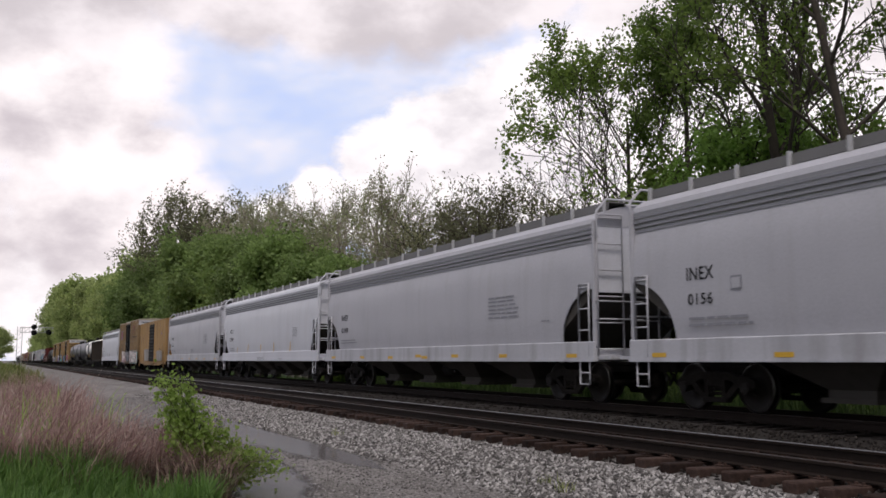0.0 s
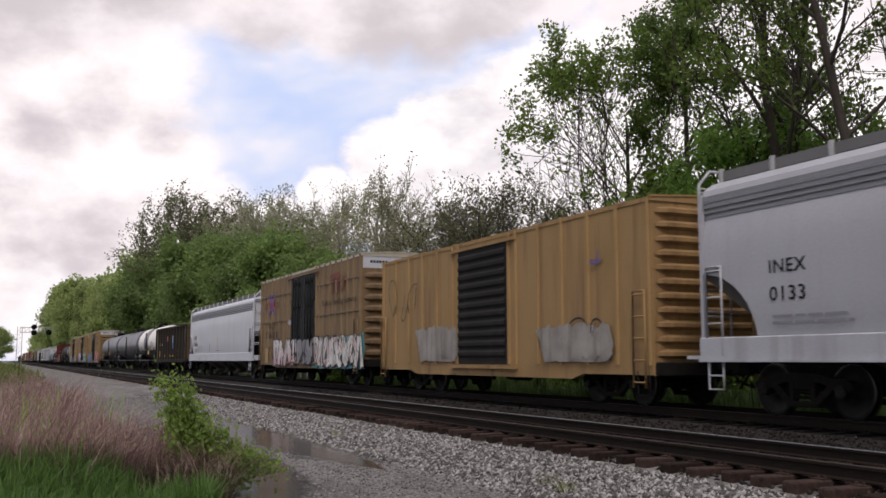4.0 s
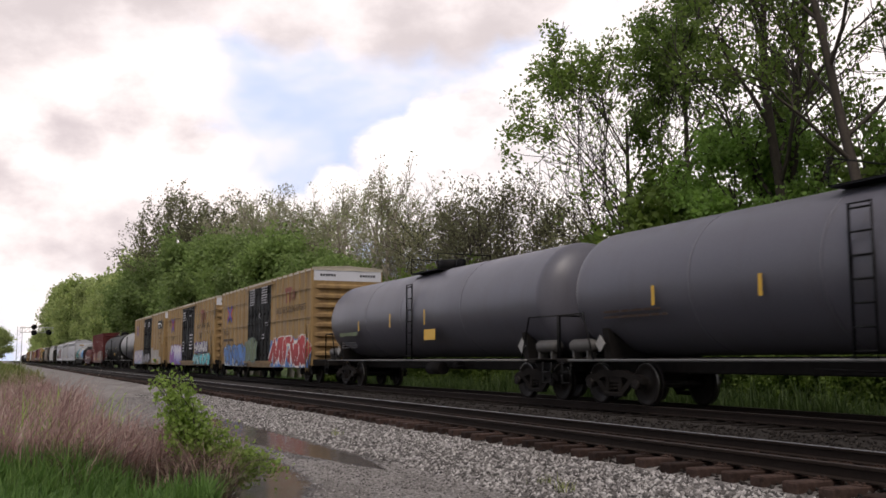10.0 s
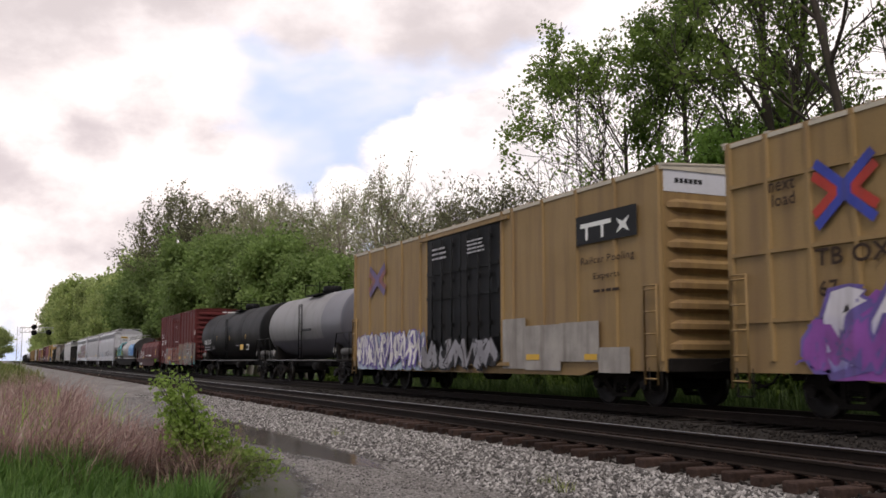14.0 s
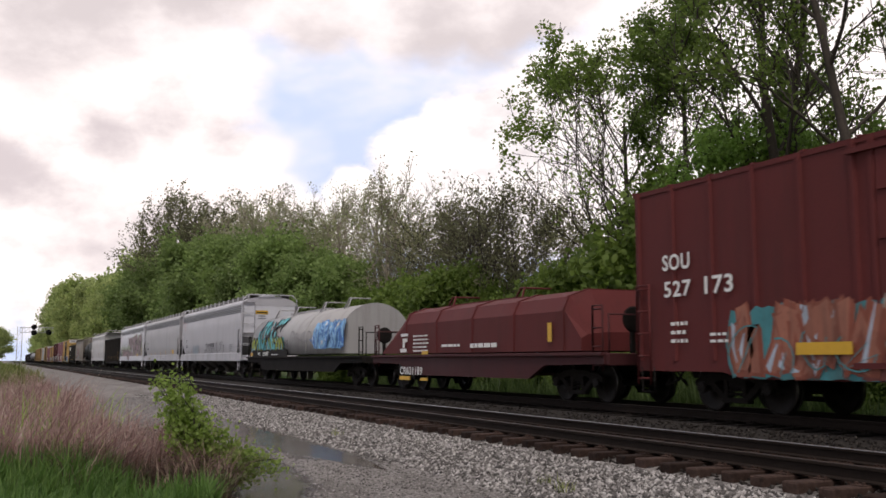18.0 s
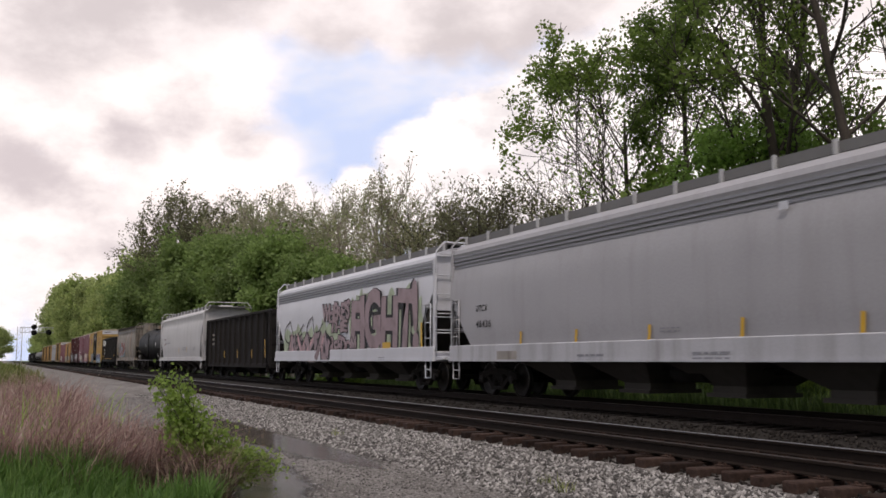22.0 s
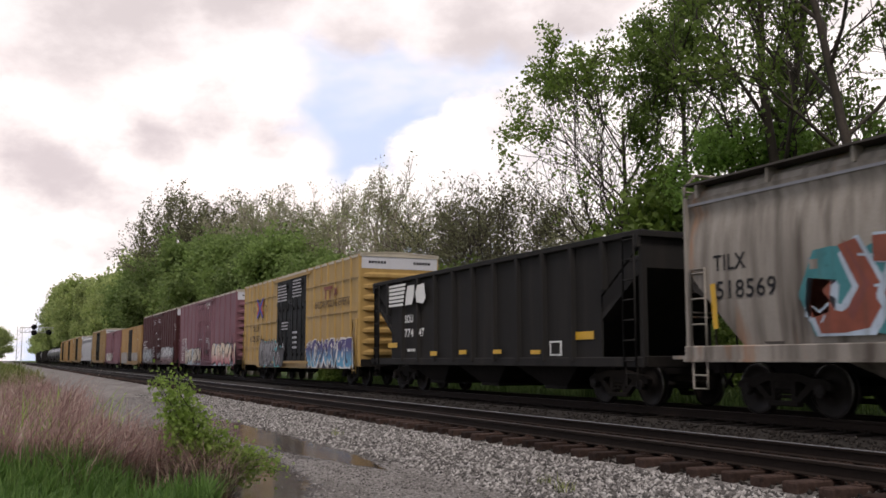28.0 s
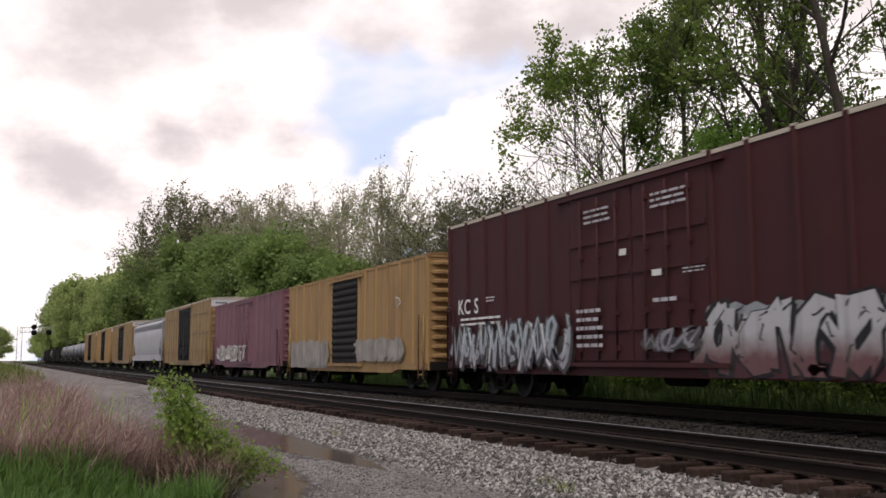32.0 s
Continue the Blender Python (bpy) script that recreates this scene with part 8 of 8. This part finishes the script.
print_block(c21, 1.68, 0.96, 1.1, 0.21, 2, m_line, -1.64, 1)
print_block(c21, -2.38, 0.93, 1.1, 0.22, 2, m_line, -1.64, 1)
panel(c21, 4.04, 3.53, 0.22, 0.14, m_white, -1.59, "placard")
panel(c21, -6.32, 0.95, 1.09, 0.27, sp_faded, -1.64, "placard")
haze(c22, -7.62, 0.95, 7.9, 1.72, sp_green, 80)
haze(c22, 1.46, 1.2, 6.96, 2.39, sp_green, 81)
write(c22, "WHERE'S", -2.0, 2.5, 3.49, 0.72, sp_black, -1.605, 0.11, "graffiti_outline", 0.22)
write(c22, "WHERE'S", -1.97, 2.53, 3.43, 0.66, sp_mauve, -1.612, 0.045, "graffiti", 0.22)
write(c22, "THE", -1.0, 2.05, 2.2, 0.48, sp_black, -1.605, 0.11, "graffiti_outline", 0.22)
write(c22, "THE", -0.97, 2.08, 2.14, 0.42, sp_mauve, -1.612, 0.045, "graffiti", 0.22)
write(c22, "FREEDOM", -1.21, 1.13, 3.5, 0.75, sp_black, -1.605, 0.11, "graffiti_outline", 0.22)
write(c22, "FREEDOM", -1.18, 1.16, 3.44, 0.69, sp_mauve, -1.612, 0.045, "graffiti", 0.22)
write(c22, "FIGHT!", 1.7, 1.27, 6.54, 2.01, sp_black, -1.605, 0.11, "graffiti_outline", 0.22)
write(c22, "FIGHT!", 1.73, 1.3, 6.48, 1.95, sp_mauve, -1.612, 0.045, "graffiti", 0.22)
graffiti(c22, -6.78, -1.04, 0.86, 2.21, sp_mauve, sp_black, -1.605, 4, 81, None, sp_pink, 0.34, 0.12, None)
tag_scrawl(c22, -8.42, 1.65, 6.83, 1.42, sp_black, -1.61, 82, 2, 0.09)
panel(c22, 5.03, 1.32, 0.74, 0.27, m_reflex, -1.62, "placard")
stick(c22, 8.39, 1.32, 2.16, None, -1.61, 0.05, 0.14)
print_block(c22, 7.92, 1.42, 0.25, 0.27, 3, m_line, -1.59, 1)
print_block(c22, 4.68, 0.96, 0.58, 0.15, 2, m_line, -1.64, 1)
stick(c23, 7.25, 1.11, 2.03, None, -1.66, 0.1, 0.12)
stick(c23, 4.5, 1.11, 1.52, None, -1.66, 0.05, 0.12)
stick(c23, 1.1, 1.13, 1.52, None, -1.66, 0.05, 0.12)
stick(c23, -2.28, 1.13, 1.53, None, -1.66, 0.04, 0.12)
print_block(c23, -6.95, 1.84, 1.63, 0.84, 3, sp_faded, -1.53, 1)
print_block(c23, -6.16, 1.91, 0.56, 0.74, 3, sp_faded, -1.53, 4)
stick(c24, -0.04, 1.54, 1.93, None, -1.6, 0.0, 0.1)
stick(c24, 3.21, 1.58, 1.92, None, -1.6, 0.0, 0.1)
write(c24, "SAMX", -7.3, 2.52, 1.19, 0.18, m_oldred, -1.59, 0.012)
print_block(c24, -7.25, 2.12, 1.02, 0.16, 1, m_oldred, -1.59, 1)
print_block(c24, -7.38, 2.51, 0.93, 0.19, 1, m_line, -1.59, 1)
print_block(c24, 1.52, 1.67, 1.59, 0.26, 2, m_line, -1.59, 1)
print_block(c24, -6.75, 2.22, 2.83, 0.17, 1, m_line, -1.59, 1)
print_block(c24, 5.67, 1.63, 0.81, 0.3, 3, m_line, -1.59, 1)
stick(c25, 4.88, 2.2, 2.51, sp_white, -1.5, 0, 0.3)
stick(c25, -1.56, 2.19, 2.5, sp_white, -1.45, 0, 0.1)
write(c26, "TILX", -7.14, 2.62, 0.86, 0.29, m_mark_k, -1.59, 0.012)
write(c26, "518569", -7.08, 2.09, 1.53, 0.34, m_mark_k, -1.59, 0.012)
graffiti(c26, -4.69, -0.44, 1.36, 2.92, sp_rust, sp_paleblue, -1.6, 3, 91, sp_teal, sp_brick, 0.3, 0.12, None)
stick(c26, 1.53, 1.49, 1.93, None, -1.6, 0.05, 0.1)
stick(c26, 4.52, 1.47, 1.92, None, -1.6, 0.05, 0.14)
tag_scrawl(c26, 0.74, 1.54, 0.56, 0.75, sp_darkgrey, -1.6, 92, 2, 0.05)
tag_scrawl(c26, -0.34, 2.08, 0.46, 0.46, sp_black, -1.6, 93, 2, 0.05)
panel(c26, -4.81, 2.43, 0.25, 0.23, m_line, -1.59, "placard")
panel(c26, -4.77, 2.46, 0.17, 0.16, m_dirty, -1.6, "placard")
stick(c26, -7.16, 1.56, 2.39, None, -1.61, 0.06, 0.14)
panel(c27, -6.27, 2.76, 1.25, 0.08, m_mark_w, -1.66, "painted_mark")
panel(c27, -6.27, 2.89, 1.29, 0.08, m_mark_w, -1.66, "painted_mark")
panel(c27, -6.26, 3.01, 1.33, 0.09, m_mark_w, -1.66, "painted_mark")
panel(c27, -6.25, 3.14, 1.36, 0.09, m_mark_w, -1.66, "painted_mark")
panel(c27, -6.25, 3.27, 1.41, 0.09, m_mark_w, -1.66, "painted_mark")
panel(c27, -6.24, 3.4, 1.44, 0.08, m_mark_w, -1.66, "painted_mark")
plain_mark(c27, -4.82, 2.76, 0.76, 0.62)
plain_mark(c27, -3.98, 2.74, 0.82, 0.64, True)
write(c27, "SOU", -4.83, 2.18, 0.68, 0.25, m_mark_w, -1.66, 0.02)
write(c27, "774", -4.85, 1.72, 0.73, 0.27, m_mark_w, -1.66, 0.02)
write(c27, "47", -3.67, 1.72, 0.42, 0.26, m_mark_w, -1.66, 0.02)
print_block(c27, -4.93, 1.2, 0.89, 0.21, 1, m_mark_w, -1.53, 1)
panel(c27, -6.33, 1.4, 0.83, 0.16, m_reflex, -1.66, "reflector")
panel(c27, -2.78, 1.12, 0.5, 0.13, m_reflex, -1.66, "reflector")
panel(c27, -0.72, 1.15, 0.47, 0.12, m_reflex, -1.66, "reflector")
panel(c27, 1.39, 1.15, 0.48, 0.11, m_reflex, -1.66, "reflector")
panel(c27, 3.41, 1.13, 0.49, 0.1, m_reflex, -1.66, "reflector")
panel(c27, 4.13, 1.09, 0.55, 0.35, m_mark_w, -1.53, "placard")
panel(c27, 4.21, 1.13, 0.4, 0.27, m_coal, -1.54, "placard")
panel(c27, 5.12, 1.45, 0.95, 0.18, m_reflex, -1.54, "placard")
red_mark(c28, 5.04, 3.45, 1.82, 0.5, m_oldred, -1.625)
write(c28, "RAILCAR POOLING EXPERTS", 3.82, 3.11, 4.46, 0.3, m_mark_b, -1.625, 0.01)
graffiti(c28, 2.73, 8.69, 0.65, 1.87, fd_deep, sp_white, -1.63, 8, 101, sp_navy, sp_navy, 0.3, 0.12, None, 3, 0.2)
graffiti(c28, -5.53, -1.37, 0.59, 1.88, sp_silver, sp_darkgrey, -1.63, 4, 102, None, sp_white, 0.3, 0.12, None)
write(c28, "TB OX", -7.18, 2.43, 1.29, 0.29, m_mark_b, -1.625, 0.02)
write(c28, "6 75 37 6", -7.76, 1.91, 2.51, 0.32, m_mark_b, -1.625, 0.02)
ribbon_cross(c28, -6.41, 3.1, 1.32, 1.01, worn=False)
write(c28, "next", -7.25, 3.6, 0.47, 0.13, m_mark_b, -1.625, 0.012)
write(c28, "load", -7.2, 3.42, 0.41, 0.15, m_mark_b, -1.625, 0.012)
write(c28, "any", -4.68, 3.56, 0.4, 0.15, m_mark_b, -1.625, 0.012)
write(c28, "road", -4.7, 3.41, 0.49, 0.15, m_mark_b, -1.625, 0.012)
graffiti(c28, -5.5, -2.42, 0.59, 2.03, fd_slate, sp_black, -1.63, 4, 103, sp_cyan, sp_grey, 0.3, 0.12, None)
graffiti(c28, -2.46, -1.09, 0.6, 1.69, sp_darkgrey, sp_black, -1.7, 2, 104, sp_cyan, sp_silver, 0.3, 0.12, None)
print_block(c28, -2.06, 3.68, 1.68, 0.82, 6, sp_silver, -1.69, 3)
print_block(c28, 0.56, 3.76, 1.44, 0.84, 6, sp_silver, -1.69, 4)
print_block(c28, 0.63, 1.44, 0.76, 0.89, 4, sp_silver, -1.69, 5)
print_block(c28, -1.24, 2.34, 1.07, 0.43, 3, sp_silver, -1.69, 6)
panel(c28, 8.06, 0.87, 0.62, 0.16, m_reflex, -1.64, "reflector")
panel(c29, -8.04, 2.12, 0.79, 0.38, m_mark_w, -1.625, "number_box")
panel(c29, -7.99, 2.14, 0.7, 0.34, m_purple, -1.63, "number_box")
write(c29, "CO", -7.92, 2.17, 0.56, 0.27, m_mark_w, -1.637, 0.02)
panel(c29, -6.93, 2.13, 0.73, 0.38, m_mark_w, -1.625, "number_box")
panel(c29, -6.89, 2.15, 0.65, 0.33, m_purple, -1.63, "number_box")
write(c29, "ER", -6.82, 2.18, 0.52, 0.27, m_mark_w, -1.637, 0.02)
panel(c29, -8.02, 1.63, 0.81, 0.38, m_mark_w, -1.625, "number_box")
panel(c29, -7.98, 1.65, 0.73, 0.33, m_purple, -1.63, "number_box")
write(c29, "171", -7.9, 1.68, 0.58, 0.26, m_mark_w, -1.637, 0.02)
panel(c29, -6.92, 1.65, 0.73, 0.39, m_mark_w, -1.625, "number_box")
panel(c29, -6.88, 1.67, 0.65, 0.35, m_purple, -1.63, "number_box")
write(c29, "258", -6.81, 1.7, 0.52, 0.29, m_mark_w, -1.637, 0.02)
print_block(c29, -8.12, 0.92, 0.9, 0.62, 4, m_mark_w, -1.625, 1)
write(c29, "CLOSE AND LOCK", 1.09, 4.5, 1.08, 0.11, m_mark_w, -1.69, 0.01)
write(c29, "BOTH DOORS BEFORE", 1.03, 4.4, 1.15, 0.12, m_mark_w, -1.69, 0.01)
write(c29, "MOVING CAR", 1.28, 4.24, 0.72, 0.09, m_mark_w, -1.69, 0.01)
graffiti(c29, 2.97, 9.2, 0.58, 2.05, fd_rose, sp_black, -1.63, 5, 111, sp_paleblue, sp_white, 0.36, 0.12, None)
graffiti(c29, -6.61, -0.9, 0.68, 1.85, fd_bone, sp_black, -1.63, 5, 112, sp_paleblue, sp_white, 0.2, 0.12, None)
panel(c29, 1.61, 3.02, 0.15, 0.17, m_mark_w, -1.69, "placard")
print_block(c29, 1.21, 2.07, 1.0, 0.35, 3, sp_silver, -1.69, 5)
print_block(c29, -1.34, 2.28, 1.08, 0.11, 1, sp_silver, -1.69, 6)
panel(c29, 1.17, 1.4, 0.35, 0.25, m_mark_k, -1.69, "placard")
print_block(c29, 1.9, 1.67, 0.57, 0.53, 4, sp_silver, -1.69, 7)
write(c30, "KC S", -8.5, 2.27, 1.28, 0.43, m_mark_w, -1.625, 0.015)
print_block(c30, -8.35, 1.91, 2.43, 0.29, 2, m_mark_w, -1.625, 4)
graffiti(c30, -8.82, -2.38, 0.66, 2.09, fd_frost, sp_darkgrey, -1.63, 11, 121, None, sp_white, -0.1, 0.12, None, 4, 0.4)
graffiti(c30, 2.38, 8.6, 0.66, 2.11, fd_smoke, sp_black, -1.63, 6, 122, fd_haze, None, 0.0, 0.12, None, 2, 0.42)
graffiti(c30, 0.48, 2.16, 1.13, 1.64, sp_grey, sp_darkgrey, -1.7, 3, 123, None, None, -0.2, 0.12, None, 2, 0.4)
print_block(c30, -1.71, 3.99, 1.08, 0.38, 3, sp_silver, -1.69, 3)
print_block(c30, 0.78, 4.02, 1.2, 0.37, 3, sp_silver, -1.69, 4)
print_block(c30, 0.8, 2.09, 0.81, 0.18, 1, sp_silver, -1.69, 5)
print_block(c30, 1.77, 2.64, 0.65, 0.14, 2, sp_silver, -1.69, 6)
panel(c30, 0.79, 2.67, 0.31, 0.13, m_mark_w, -1.69, "placard")
panel(c30, -0.34, 3.19, 0.25, 0.14, m_mark_w, -1.69, "placard")
print_block(c30, -2.07, 1.21, 1.04, 0.96, 5, sp_silver, -1.69, 7)
print_block(c30, -6.74, 2.54, 0.5, 0.17, 2, m_mark_w, -1.625, 1)
tag_scrawl(c30, 8.46, 3.22, 0.86, 0.55, sp_white, -1.63, 124, 2, 0.05)
graffiti(c31, -7.38, -2.13, 0.55, 1.87, sp_faded, sp_faded, -1.63, 4, 131, sp_faded, None, 0.4, 0.12, None)
graffiti(c31, 1.57, 5.9, 0.94, 1.77, sp_faded, sp_faded, -1.63, 4, 131, sp_faded, None, 0.4, 0.12, None)
graffiti(c5, -4.21, -1.62, 0.94, 2.03, sp_faded, sp_faded, -1.63, 4, 131, sp_faded, None, 0.4, 0.12, None)
graffiti(c5, 3.44, 6.2, 0.94, 1.84, sp_faded, sp_faded, -1.63, 4, 131, sp_faded, None, 0.4, 0.12, None)
tag_scrawl(c31, 4.75, 2.74, 1.03, 0.34, sp_white, -1.63, 132, 1, 0.06)
tag_scrawl(c5, -7.25, 2.34, 2.97, 1.42, sp_black, -1.63, 133, 3, 0.04)
tag_scrawl(c5, 5.19, 3.12, 0.82, 0.38, sp_purple, -1.63, 134, 1, 0.06)
tag_scrawl(c5, 4.55, 1.29, 1.45, 0.69, sp_black, -1.63, 135, 2, 0.05)
graffiti(c32, -6.63, 0.11, 0.91, 1.86, sp_faded, sp_white, -1.63, 4, 141, None, None, 0.3, 0.12, None)
print_block(c32, -2.01, 1.55, 3.42, 0.31, 1, m_mark_w, -1.625, 1)
# sleepers last: the ones nearest the camera singly, the rest joined
def lay_ties(track, meshes, mat, lo, hi):
    far = Geo()
    n = int(760 / TIE)
    for i in range(-n, int(60 / TIE)):
        x = i * TIE + rt.uniform(-0.03, 0.03)
        turn = rt.uniform(-1.2, 1.2)
        if lo < x < hi:
            part("sleeper", meshes[i % 5], None, track, "", pose(x, rt.uniform(-0.05, 0.05), rt.uniform(-0.012, 0.0), 0, 0, turn))
        else:
            far.box(x - 0.115, x + 0.115, -1.3, 1.3, -0.34, -0.188)
    tagged(part("sleepers", far, mat, track, "brown wooden sleepers running off into the distance"), kind="stuff")


lay_ties(near_track, near_ties, m_tie, -100, -2)
lay_ties(far_track, far_ties, MATS["stained_shaded_wood"], -60, -4)


def motions():
    """The train rolls by, its wheels turn, the clouds drift."""
    times = [0, 4, 8, 12, 16, 20, 24, 28, 32]
    for car, x in TRAIN:
        walk(car, [(q, pose(x + run(q), FAR_Y, 0)) for q in times])
    spin_wheels()
    for sheet_, k, far in ((cloud_low, 0.97, 3.6), (cloud_high, 0.94, 8.2), (cloud_top, 0.91, 7.6)):
        walk(sheet_, [(q, pose(0, 0, 0, 0, 0, -far * q / 32) @ Matrix.Diagonal((k, k, k, 1))) for q in (0, 16, 32)])
    lean = [(0, 2.2), (3, 2.4), (5.5, 1.0), (6, 0.6), (8, 1.6), (10, 0.3), (12, 0.8), (13, 2.4), (14, 1.4), (16.5, 2.6), (19, 0), (22, -0.5), (24, -0.8), (25, -2.2), (28, -2.4), (32, -2.2)]
    walk(shrub, [(q, pose(*SHRUB_AT, 0, d * 0.9, 0)) for q, d in lean])

    # the nearest trees sway in the gusts
    sway = [(0, 1.2), (2.5, 1.6), (3.5, 1.3), (6, -0.3), (8, 0.5), (10, 0.9), (12, 0.5), (13, -0.2), (14, 0.3), (16.5, 0), (19, 0.1), (21.5, 0.3), (23, -0.4), (25, -0.6), (28, -0.5), (30, -0.2), (32, -0.5)]
    for k, tr in enumerate((tall_a, tall_b, tall_c)):
        base = tr.matrix_basis.copy()
        spot, turn_ = base.translation.copy(), base.to_euler().z
        walk(tr, [(q, Matrix.Translation(spot) @ pose(0, 0, 0, 0, d * (1, 0.5, 0.35)[k], 0) @ Matrix.Rotation(turn_, 4, "Z")) for q, d in sway])


motions()
